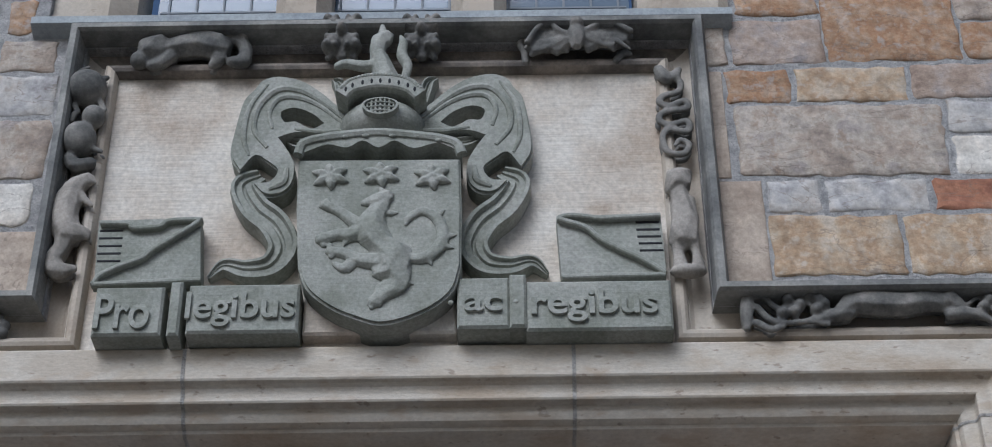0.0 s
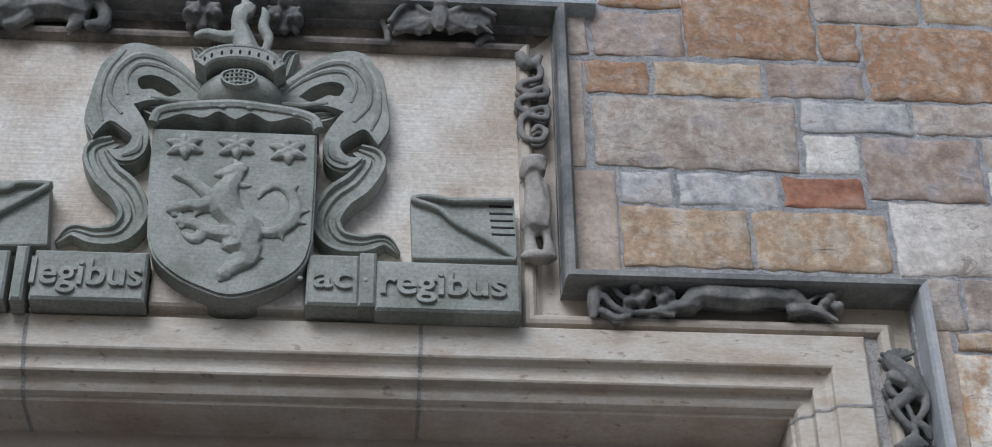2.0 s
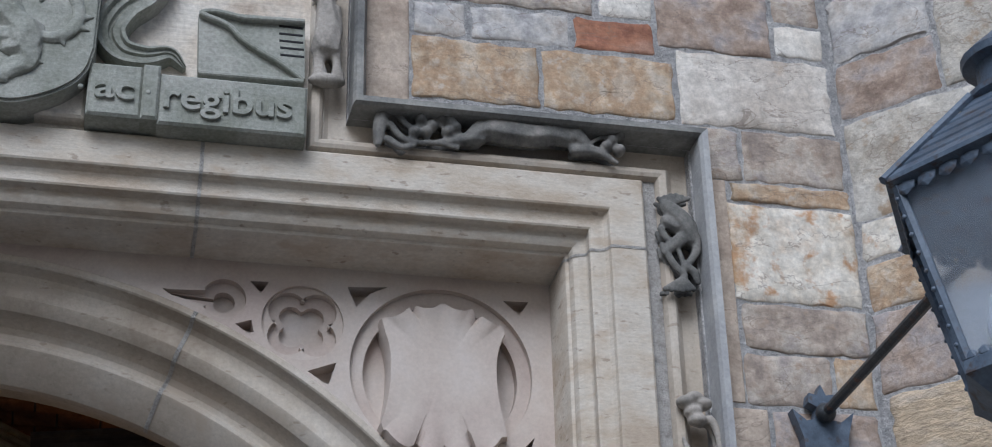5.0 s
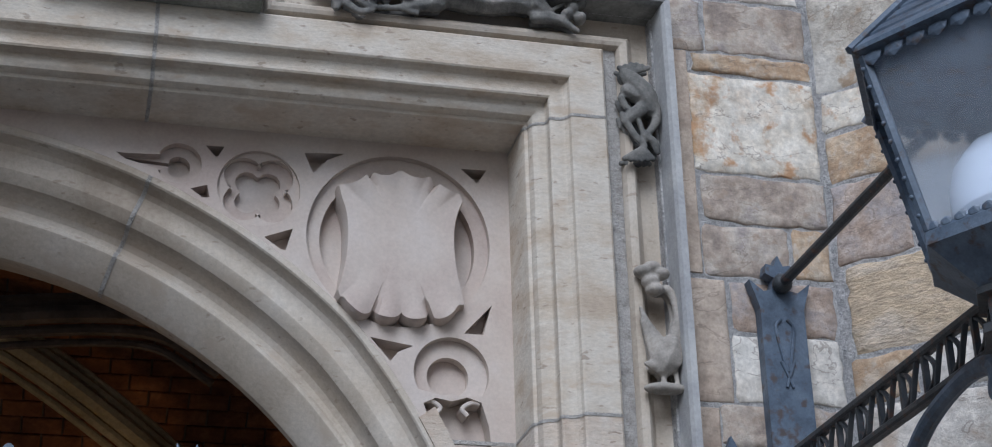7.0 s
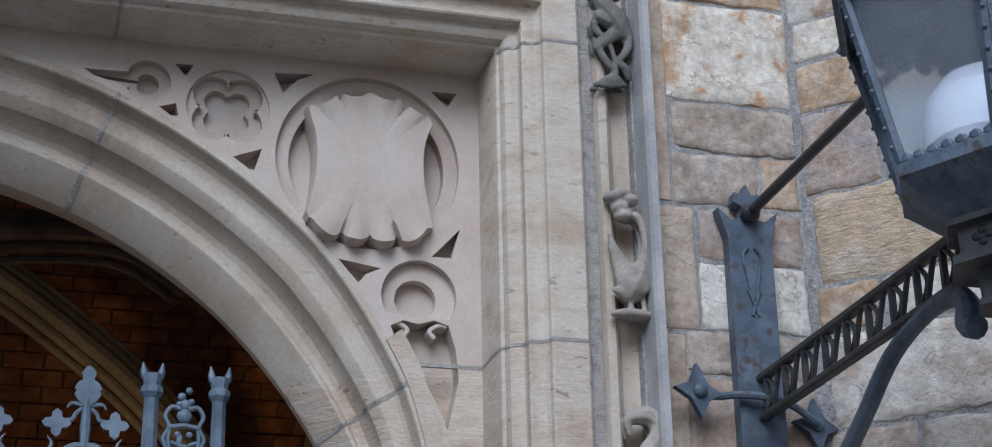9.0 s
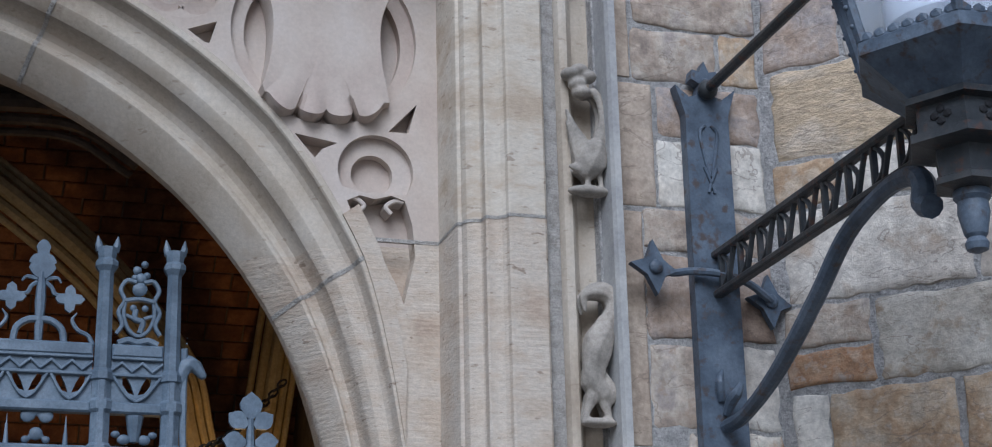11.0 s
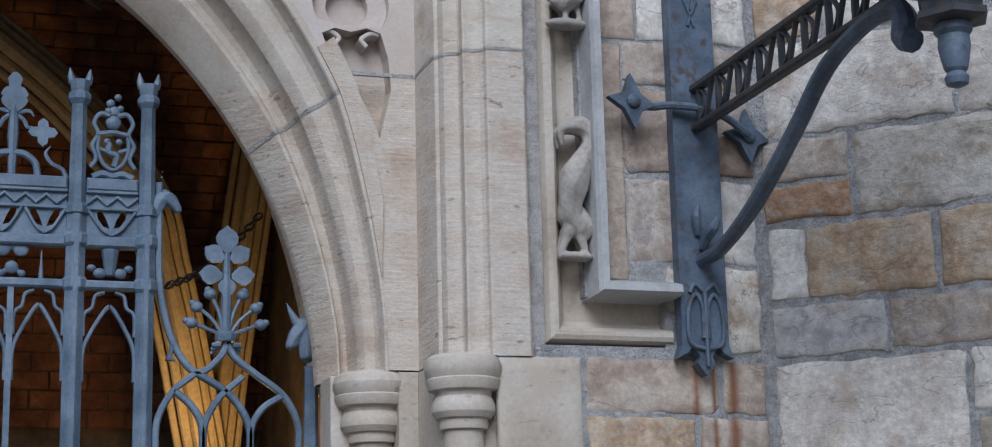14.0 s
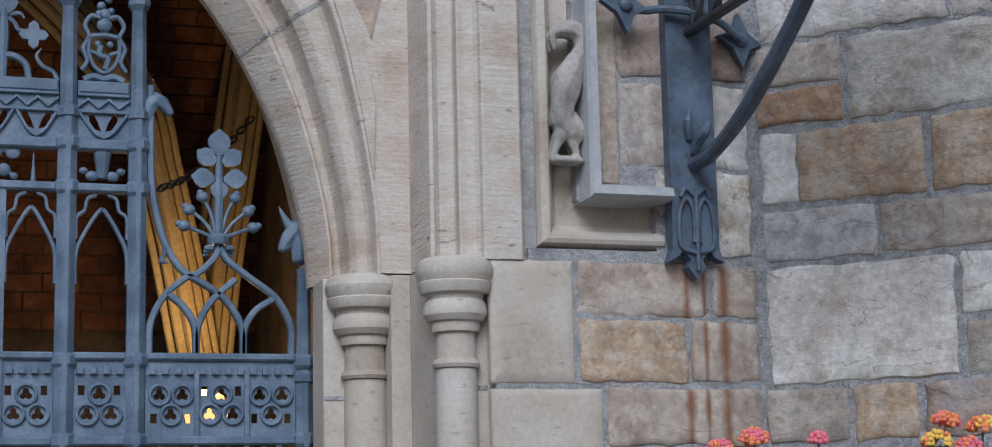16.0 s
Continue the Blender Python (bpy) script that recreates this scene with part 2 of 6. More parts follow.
M_GLASS = plain("lantern_glass", (0.8, 0.85, 0.92), 0.12, Transmission_Weight=0.92, IOR=1.3)
M_WHITE = plain("opal_white", (0.82, 0.83, 0.85), 0.4)
M_PANE = plain("window_pane", (0.1, 0.14, 0.19), 0.15, Specular_IOR_Level=0.4)
M_LEAD = plain("lead", (0.16, 0.18, 0.2), 0.6)
M_GLOW = plain("lamp_glow", (1.0, 0.6, 0.2), 0.5, Emission_Color=(1.0, 0.5, 0.12, 1), Emission_Strength=1.6)
M_LEAF = rock("lantana_leaf", [(0.05, 0.1, 0.03), (0.09, 0.16, 0.05)], 20, 120, 0.3, rough=0.6)
M_STEM = plain("stem_green", (0.1, 0.12, 0.05), 0.7)
M_PETAL = {"orange": plain("petal_orange", (0.72, 0.22, 0.08), 0.6), "yellow": plain("petal_yellow", (0.8, 0.5, 0.08), 0.6),
           "pink": plain("petal_pink", (0.72, 0.16, 0.2), 0.6)}


# ---- building helpers ----
def part(name, bm, material, parent=None, label="", smooth=False):
    """Links a bmesh as one mesh object, under a thing or part where one is given."""
    me = bpy.data.meshes.new(name)
    bmesh.ops.recalc_face_normals(bm, faces=bm.faces)
    bm.to_mesh(me)
    bm.free()
    if smooth:
        me.shade_smooth()
        me.set_sharp_from_angle(angle=radians(24))
    me.materials.append(material)
    ob = new(name, me)
    if parent:
        ob.parent = parent
    if label:
        ob["label"] = label
    return ob


def thing(name, at, label, category, group="", kind=""):
    ob = new(name)
    ob.location = at
    bpy.context.view_layer.update()
    return tagged(ob, label, category, group, kind)


def under(ob, parent):
    """Parents ob and keeps it where it is."""
    ob.parent = parent
    ob.matrix_parent_inverse = Matrix.Translation(parent.location).inverted()
    return ob


def box(bm, x0, x1, y0, y1, z0, z1):
    v = [bm.verts.new(p) for p in ((x0, y0, z0), (x1, y0, z0), (x1, y1, z0), (x0, y1, z0), (x0, y0, z1), (x1, y0, z1), (x1, y1, z1), (x0, y1, z1))]
    for f in ((0, 1, 5, 4), (1, 2, 6, 5), (2, 3, 7, 6), (3, 0, 4, 7), (4, 5, 6, 7), (3, 2, 1, 0)):
        bm.faces.new([v[i] for i in f])


def cbox(bm, x0, x1, y0, y1, z0, z1, c=0.006):
    """A box with chamfered edges round its front (low y)."""
    rings = []
    for k, y in ((0, y1), (0, y0 + c), (c, y0)):
        rings.append([bm.verts.new(p) for p in ((x0 + k, y, z0 + k), (x1 - k, y, z0 + k), (x1 - k, y, z1 - k), (x0 + k, y, z1 - k))])
    for a, b in zip(rings, rings[1:]):
        for i in range(4):
            bm.faces.new((a[i], a[(i + 1) % 4], b[(i + 1) % 4], b[i]))
    bm.faces.new(rings[0]), bm.faces.new(rings[-1])


def spline(pts, n=6):
    """A smooth line through the points, of any dimension."""
    P = [np.array(p, float) for p in pts]
    P = [2 * P[0] - P[1]] + P + [2 * P[-1] - P[-2]]
    out = []
    for i in range(1, len(P) - 2):
        for k in range(n):
            t = k / n
            a, b, c, d = P[i - 1:i + 3]
            out.append(0.5 * (2 * b + (c - a) * t + (2 * a - 5 * b + 4 * c - d) * t * t + (3 * b - a - 3 * c + d) * t ** 3))
    out.append(P[-2])
    return out


def sweep(bm, path, prof, closed=False, loop=False):
    """A moulding: prof (outward offset, y) along path (x, z) with mitred corners."""
    P = [np.array(p, float) for p in path]
    rows, k = [], len(P)
    for i in range(k):
        d1 = P[i] - P[i - 1] if i or loop else P[1] - P[0]
        d2 = P[(i + 1) % k] - P[i] if i < k - 1 or loop else P[-1] - P[-2]
        n1, n2 = np.array((-d1[1], d1[0])) / np.hypot(*d1), np.array((-d2[1], d2[0])) / np.hypot(*d2)
        nm = (n1 + n2) / max(0.3, 1 + n1 @ n2)
        rows.append([bm.verts.new((P[i][0] + nm[0] * o, y, P[i][1] + nm[1] * o)) for o, y in prof])
    m = len(prof)
    for i in range(k if loop else k - 1):
        a, b = rows[i], rows[(i + 1) % k]
        for j in range(m if closed else m - 1):
            bm.faces.new((a[j], a[(j + 1) % m], b[(j + 1) % m], b[j]))
    if closed and not loop:
        bm.faces.new(rows[0]), bm.faces.new(rows[-1])


def bar(bm, path, w, y0, y1, smooth=0, loop=False):
    """A flat bar with eased front edges along a line in the x-z plane."""
    if smooth:
        path = spline(path, smooth)
    h, c = w / 2, min(w * 0.25, 0.006)
    sweep(bm, path, [(-h, y1), (-h, y0 + c), (-h + c, y0), (h - c, y0), (h, y0 + c), (h, y1)], True, loop)


def tube(bm, pts, radii, sides=8, smooth=0):
    """A round bar through 3D points."""
    if np.isscalar(radii):
        radii = [radii] * len(pts)
    R = [(*p, r) for p, r in zip(pts, radii)]
    if smooth:
        R = spline(R, smooth)
    R = [np.array(r, float) for r in R]
    rings, up = [], None
    for i, r in enumerate(R):
        d = Vector((R[min(i + 1, len(R) - 1)] - R[max(i - 1, 0)])[:3]).normalized()
        if up is None:
            up = d.orthogonal().normalized()
        up = (up - d * up.dot(d)).normalized()
        s = d.cross(up)
        rings.append([bm.verts.new(Vector(r[:3]) + float(r[3]) * (math.cos(a) * up + math.sin(a) * s)) for a in (2 * math.pi * k / sides for k in range(sides))])
    for a, b in zip(rings, rings[1:]):
        for k in range(sides):
            bm.faces.new((a[k], a[(k + 1) % sides], b[(k + 1) % sides], b[k]))
    bm.faces.new(rings[0]), bm.faces.new(rings[-1])


def turned(bm, cx, cy, prof, sides=24, turn=0.0, part_of=1.0):
    """A solid of revolution about a vertical axis: prof (radius, z)."""
    rings = [[bm.verts.new((cx + r * math.cos(turn + 2 * math.pi * k / sides), cy + r * math.sin(turn + 2 * math.pi * k / sides), z)) for k in range(sides)] for r, z in prof]
    for a, b in zip(rings, rings[1:]):
        for k in range(sides):
            bm.faces.new((a[k], a[(k + 1) % sides], b[(k + 1) % sides], b[k]))
    bm.faces.new(rings[0]), bm.faces.new(rings[-1])


def circle(cx, cz, r, n=24, start=0.0, end=2 * math.pi):
    return [(cx + r * math.cos(start + (end - start) * i / n), cz + r * math.sin(start + (end - start) * i / n)) for i in range(n)]


def foil(cx, cz, r, lobes=4, n=9, turn=0.0, depth=0.52):
    """The outline of a foiled opening with pointed cusps."""
    out = []
    for k in range(lobes):
        a = turn + 2 * math.pi * k / lobes
        ox, oz = cx + r * depth * math.cos(a), cz + r * depth * math.sin(a)
        span = math.pi / lobes + 0.95
        for i in range(n):
            b = a - span + 2 * span * i / (n - 1)
            out.append((ox + r * (1 - depth) * math.cos(b), oz + r * (1 - depth) * math.sin(b)))
    return out


def plate(bm, outer, holes, y0, y1):
    """A plate in the x-z plane from y0 (front) to y1 with holes through it."""
    tmp = bmesh.new()
    loops = []
    for ring in (outer, *holes):
        vs = [tmp.verts.new((x, 0, z)) for x, z in ring]
        loops.append([tuple(v.co) for v in vs])
        for i in range(len(vs)):
            tmp.edges.new((vs[i - 1], vs[i]))
    bmesh.ops.triangle_fill(tmp, edges=tmp.edges[:], use_beauty=True, use_dissolve=False)
    tris = [[(v.co.x, v.co.z) for v in f.verts] for f in tmp.faces]
    tmp.free()
    for y in (y0, y1):
        cache = {}
        for t in tris:
            vs = []
            for x, z in t:
                key = (round(x, 5), round(z, 5))
                if key not in cache:
                    cache[key] = bm.verts.new((x, y, z))
                vs.append(cache[key])
            try:
                bm.faces.new(vs)
            except ValueError:
                pass
    for ring in loops:
        a = [bm.verts.new((x, y0, z)) for x, _, z in ring]
        b = [bm.verts.new((x, y1, z)) for x, _, z in ring]
        for i in range(len(a)):
            bm.faces.new((a[i - 1], a[i], b[i], b[i - 1]))
    bmesh.ops.remove_doubles(bm, verts=bm.verts[:], dist=0.00005)


def lump(bm, x, y, z, rx, ry, rz, sub=2):
    sub = max(sub, 2)
    bmesh.ops.create_icosphere(bm, subdivisions=sub, radius=1.0, matrix=Matrix.LocRotScale((x, y, z), None, (rx, ry, rz)))


def stroke(bm, pts, radii, y, flat=1.0, smooth=5):
    """A limb of carved stone: overlapping lumps along a line (x, z)."""
    if np.isscalar(radii):
        radii = [radii] * len(pts)
    line = spline([(*p, r) for p, r in zip(pts, radii)], smooth)
    if np.isscalar(y):
        y = [y] * 2
    for i, (x, z, r) in enumerate(line):
        bmesh.ops.create_icosphere(bm, subdivisions=1, radius=1.0, matrix=Matrix.LocRotScale((x, y[0] + (y[1] - y[0]) * i / (len(line) - 1), z), None, (r, r * flat, r)))


def carved(name, bm, material, label="", category="", parent=None, voxel=0.006, group=""):
    """Fuses overlapping lumps into one piece of carved stone."""
    ob = part(name, bm, material)
    mod = ob.modifiers.new("fuse", "REMESH")
    mod.mode, mod.voxel_size, mod.use_smooth_shade = "VOXEL", voxel, True
    sm = ob.modifiers.new("ease", "SMOOTH")
    sm.factor, sm.iterations = 0.5, 1
    if category:
        tagged(ob, label, category, group)
    elif label:
        ob["label"] = label
    if parent:
        under(ob, parent)
    return ob


def ribbon(bm, pts, widths, y, thick, ridge=0.35, smooth=6):
    """A carved strap with raised rims and a groove, along a line (x, z); y: its back, thick: how far it stands out."""
    line = spline([(*p, w) for p, w in zip(pts, widths)], smooth)
    prof = [(-1, 0), (-1, 0.75), (-0.9, 1), (-0.66, 1), (-0.55, 1 - ridge), (-0.16, 1 - ridge * 0.8), (-0.06, 1 - ridge * 1.5), (0.06, 1 - ridge * 1.5), (0.16, 1 - ridge * 0.8), (0.55, 1 - ridge), (0.66, 1), (0.9, 1), (1, 0.75), (1, 0)]
    rows = []
    for i, (x, z, w) in enumerate(line):
        d = np.array(line[min(i + 1, len(line) - 1)][:2]) - np.array(line[max(i - 1, 0)][:2])
        n = np.array((-d[1], d[0])) / np.hypot(*d)
        k = thick * min(1.0, 0.45 + 0.55 * w / max(widths))
        rows.append([bm.verts.new((x + n[0] * u * w / 2, y - h * k, z + n[1] * u * w / 2)) for u, h in prof])
    for a, b in zip(rows, rows[1:]):
        for j in range(len(prof) - 1):
            bm.faces.new((a[j], a[j + 1], b[j + 1], b[j]))
    bm.faces.new(rows[0]), bm.faces.new(rows[-1])


# ---- the wall, its mouldings and the gateway ----
bm = bmesh.new()
box(bm, -60, 60, -60, 60, -0.3, 0)
tagged(part("ground", bm, M_GROUND), "grey stone paving before the gateway", "ground", kind="structure")

WALL = thing("wall_front", (0, 0, 0), "random ashlar stone wall with grey mortar joints", "wall", kind="structure")
bm = bmesh.new()
half = ((1.9, 2.9, 0, 2.165), (2.0, 2.9, 2.165, 2.2), (2.39, 2.9, 2.2, 2.34), (2.15, 2.9, 2.34, 4.4), (1.2, 2.9, 5.49, 7.2))
for x0, x1, z0, z1 in half + tuple((-b_, -a_, c_, d_) for a_, b_, c_, d_ in half) + ((1.04, 2.9, 4.4, 5.49), (-2.9, -1.045, 4.4, 5.49), (-1.2, 1.2, 5.49, 5.55), (-2.9, 2.9, 7.2, 8)):
    box(bm, x0, x1, -0.0085, 0.5, z0, z1)
part("mortar", bm, M_MORTAR, WALL, "coarse grey mortar")

C45 = math.cos(radians(45))
for side in (1, -1):
    TURRET = thing("wall_turret" if side > 0 else "wall_turret_far", (side * 2.70, 0, 0), "angled stone turret wall with grey mortar joints", "wall", kind="structure")
    TURRET.rotation_euler = (0, 0, radians(-45 * side))
    bm = bmesh.new()
    box(bm, *((-0.02, 1.9) if side > 0 else (-1.9, 0.02)), -0.0085, 0.4, 0, 8)
    part("mortar", bm, M_MORTAR, TURRET, "coarse grey mortar")
    if side > 0:
        TURRET_E = TURRET
    else:
        TURRET_W = TURRET

# lintel and jambs of the square-headed frame
JZ = 2.165
bm = bmesh.new()
FRAME_IN = [(-1.748, JZ), (-1.748, 4.03), (1.748, 4.03), (1.748, JZ)]
FRAME_PROF = [(0.0, 0.42), (0.0, 0.115), (0.004, 0.103), (0.014, 0.099), (0.0165, 0.082), (0.022, 0.071), (0.03, 0.066), (0.04, 0.06), (0.052, 0.058), (0.059, 0.056), (0.0625, 0.05), (0.064, 0.022), (0.07, 0.018), (0.085, 0.02), (0.098, 0.018), (0.11, 0.012),
              (0.119, 0.001), (0.123, -0.014), (0.129, -0.018), (0.232, -0.018), (0.239, -0.012), (0.241, 0.02), (0.241, 0.2)]
sweep(bm, FRAME_IN, FRAME_PROF)
surround = tagged(part("door_surround", bm, M_JAMB, None, "", True), "moulded buff limestone door frame with square head", "door frame", kind="structure")
# open mortar joints that follow the mouldings
def joint(name, prof, spot, along, out, parent, w=0.004):
    """A thin strip of mortar over a moulding: spot and directions in the x-z plane."""
    bm = bmesh.new()
    rows = [[bm.verts.new((spot[0] + out[0] * o + along[0] * k, y - 0.0016, spot[1] + out[1] * o + along[1] * k)) for o, y in prof] for k in (-w, -w * 0.4, w * 0.5, w)]
    for p, q in zip(rows, rows[1:]):
        for i in range(len(prof) - 1):
            bm.faces.new((p[i], p[i + 1], q[i + 1], q[i]))
    part(name, bm, M_JOINT, parent)


FACE_PROF = [(o - 0.0012, y) for o, y in FRAME_PROF[:-2]]
for x in (-0.59, 0.6):
    joint("mortar_joint", FACE_PROF, (x, 4.03), (1, 0.02), (0, 1), surround, 0.006)
for s_ in (-1, 1):
    for z in (3.05, 4.02):
        joint("mortar_joint", FACE_PROF, (s_ * 1.748, z), (0, 1), (s_, 0), surround, 0.005)

def soot(ob, material, where, at=None):
    """Gives the stones of a moulding at some heights another, differently weathered stone; at: the height of the bed joint between them."""
    if at is not None:
        bm = bmesh.new()
        bm.from_mesh(ob.data)
        bmesh.ops.bisect_plane(bm, geom=bm.verts[:] + bm.edges[:] + bm.faces[:], plane_co=(0, 0, at), plane_no=(0, 0, 1))
        bm.to_mesh(ob.data)
        bm.free()
    ob.data.materials.append(material)
    for p in ob.data.polygons:
        if where(p.center.z):
            p.material_index = 1


BED = 3.05
soot(surround, M_PALE, lambda z: z < BED, BED)
# pointing between the jambs and the roll beside them
for side in (1, -1):
    bm = bmesh.new()
    box(bm, *sorted((side * 1.975, side * 2.032)), 0.006, 0.15, JZ, 4.29)
    part("pointing", bm, M_JOINT, surround)

# hood mould, hollow and inner roll that step round arms and head
HOOD = [(-2.41, 2.38), (-2.205, 2.38), (-2.205, 4.448), (-1.1, 4.448), (-1.1, 5.545), (1.09, 5.545), (1.09, 4.448), (2.205, 4.448), (2.205, 2.38), (2.41, 2.38)]
bm = bmesh.new()
sweep(bm, HOOD, [(0.0, 0.05), (0.0, -0.055), (-0.014, -0.1), (-0.036, -0.104), (-0.044, -0.09), (-0.046, -0.045), (-0.05, 0.03), (-0.056, 0.05)], True)
hood = tagged(part("hood_mould", bm, M_HOOD, None, "", True), "weathered grey stone hood mould with stepped returns", "moulding", kind="structure")
soot(hood, M_HOOD2, lambda z: z < 4.36)
bm = bmesh.new()
sweep(bm, HOOD, [(-0.04, 0.04), (-0.05, 0.03), (-0.07, 0.038), (-0.105, 0.038), (-0.124, 0.022), (-0.127, 0.004), (-0.13, -0.008), (-0.14, -0.019), (-0.152, -0.022), (-0.164, -0.017), (-0.171, -0.004), (-0.174, 0.025), (-0.174, 0.2), (-0.04, 0.2)], True)
roll = tagged(part("roll_mould", bm, M_LIME, None, "", True), "buff limestone roll and hollow beneath the hood mould", "moulding", kind="structure")
soot(roll, M_SOOT, lambda z: z > 5.3)

# recessed panel behind the arms
bm = bmesh.new()
box(bm, -0.98, 0.97, 0.02, 0.3, 4.25, 5.42)
tagged(part("arms_panel", bm, M_PANEL), "cream tooled stone panel behind the coat of arms", "panel", kind="structure")

# spandrels, pierced tracery before a backing
ARC_R, ARC_C, SPRING = 1.66, 0.145, 2.03
SPAN = ARC_R - ARC_C


def swell(a):
    """The mouldings die together towards the spring: their spread at an angle of the arc."""
    return float(np.interp(math.degrees(a), (0, 16, 22, 30, 45), (0.52, 0.69, 0.8, 1.0, 1.18)))


def arch_line(out, n=40):
    """Right half of the two-centred arch, from spring to crown, at an outward offset."""
    pts = []
    for i in range(n + 1):
        a = math.acos(ARC_C / (ARC_R + out * 1.18)) * i / n
        r = ARC_R + out * swell(a)
        pts.append((-ARC_C + r * math.cos(a), SPRING + r * math.sin(a)))
    return pts


ARCH_PROF = [(0.1, 0.95), (0.1, 0.62), (0.0, 0.6), (0.0, 0.565), (0.006, 0.553), (0.066, 0.462), (0.072, 0.457), (0.082, 0.456), (0.092, 0.47), (0.108, 0.475), (0.124, 0.466), (0.135, 0.445), (0.14, 0.41), (0.143, 0.392), (0.149, 0.384), (0.166, 0.366), (0.172, 0.362),
             (0.19, 0.36), (0.206, 0.361), (0.22, 0.358), (0.232, 0.348), (0.239, 0.332), (0.242, 0.302), (0.246, 0.2965), (0.262, 0.2965), (0.265, 0.3), (0.268, 0.34), (0.268, 0.95)]
bm = bmesh.new()
rows = []
for o, y in ARCH_PROF:
    right = arch_line(o)
    right = [(right[3][0], 2.155)] + right[4:]
    rows.append([bm.verts.new((-x, y, z)) for x, z in right] + [bm.verts.new((x, y, z)) for x, z in right[::-1][1:]])
for a, b in zip(rows, rows[1:]):
    for i in range(len(a) - 1):
        bm.faces.new((a[i], a[i + 1], b[i + 1], b[i]))
arch = tagged(part("gate_arch", bm, M_LIME, None, "", True), "moulded buff limestone pointed arch over the gateway", "arch", kind="structure")
for s_ in (-1, 1):
    for a_ in (67, 30):
        ca, sa = math.cos(radians(a_)), math.sin(radians(a_))
        joint("mortar_joint", [(o * swell(radians(a_)) - 0.0012, y) for o, y in ARCH_PROF[2:-2]], (s_ * (ARC_R * ca - ARC_C), SPRING + ARC_R * sa), (-s_ * sa, ca), (s_ * ca, sa), arch, 0.007)
soot(arch, M_PALE, lambda z: z < BED - 0.02, BED - 0.02)
# spandrels: tracery cut in three depths before a backing
BIG, BIG_R, BIG_IN = (1.392, 3.695), 0.290, 0.246
QUAT, QUAT_R = (0.953, 3.834), 0.128
DAG, DAG_R = (0.707, 3.896), 0.069
RING, RING_R, RING_IN = (1.553, 3.266), 0.117, 0.065
TAIL = [(0.649, 3.921), (0.543, 3.916), (0.515, 3.918), (0.544, 3.897), (0.652, 3.869)]
TAIL_IN = [(0.676, 3.906), (0.539, 3.914), (0.540, 3.903), (0.677, 3.895)]
SUNK = ([(0.744, 3.814), (0.795, 3.831), (0.804, 3.789), (0.783, 3.787)], [(0.973, 3.671), (1.061, 3.706), (1.040, 3.632), (1.024, 3.635)], [(0.785, 3.965), (0.843, 3.967), (0.820, 3.925)], [(1.091, 3.970), (1.218, 3.979), (1.163, 3.951), (1.120, 3.902)], [(1.593, 3.962), (1.677, 3.964), (1.646, 3.914)], [(1.593, 3.398), (1.683, 3.496), (1.656, 3.398)], [(1.303, 3.367), (1.435, 3.347), (1.388, 3.324), (1.365, 3.294)])
LIGHT = [(1.465, 3.167), (1.504, 3.186), (1.552, 3.177), (1.601, 3.192), (1.644, 3.178), (1.666, 3.103), (1.675, 3.005), (1.639, 2.852), (1.618, 2.907), (1.578, 2.985), (1.536, 2.998), (1.495, 3.084)]
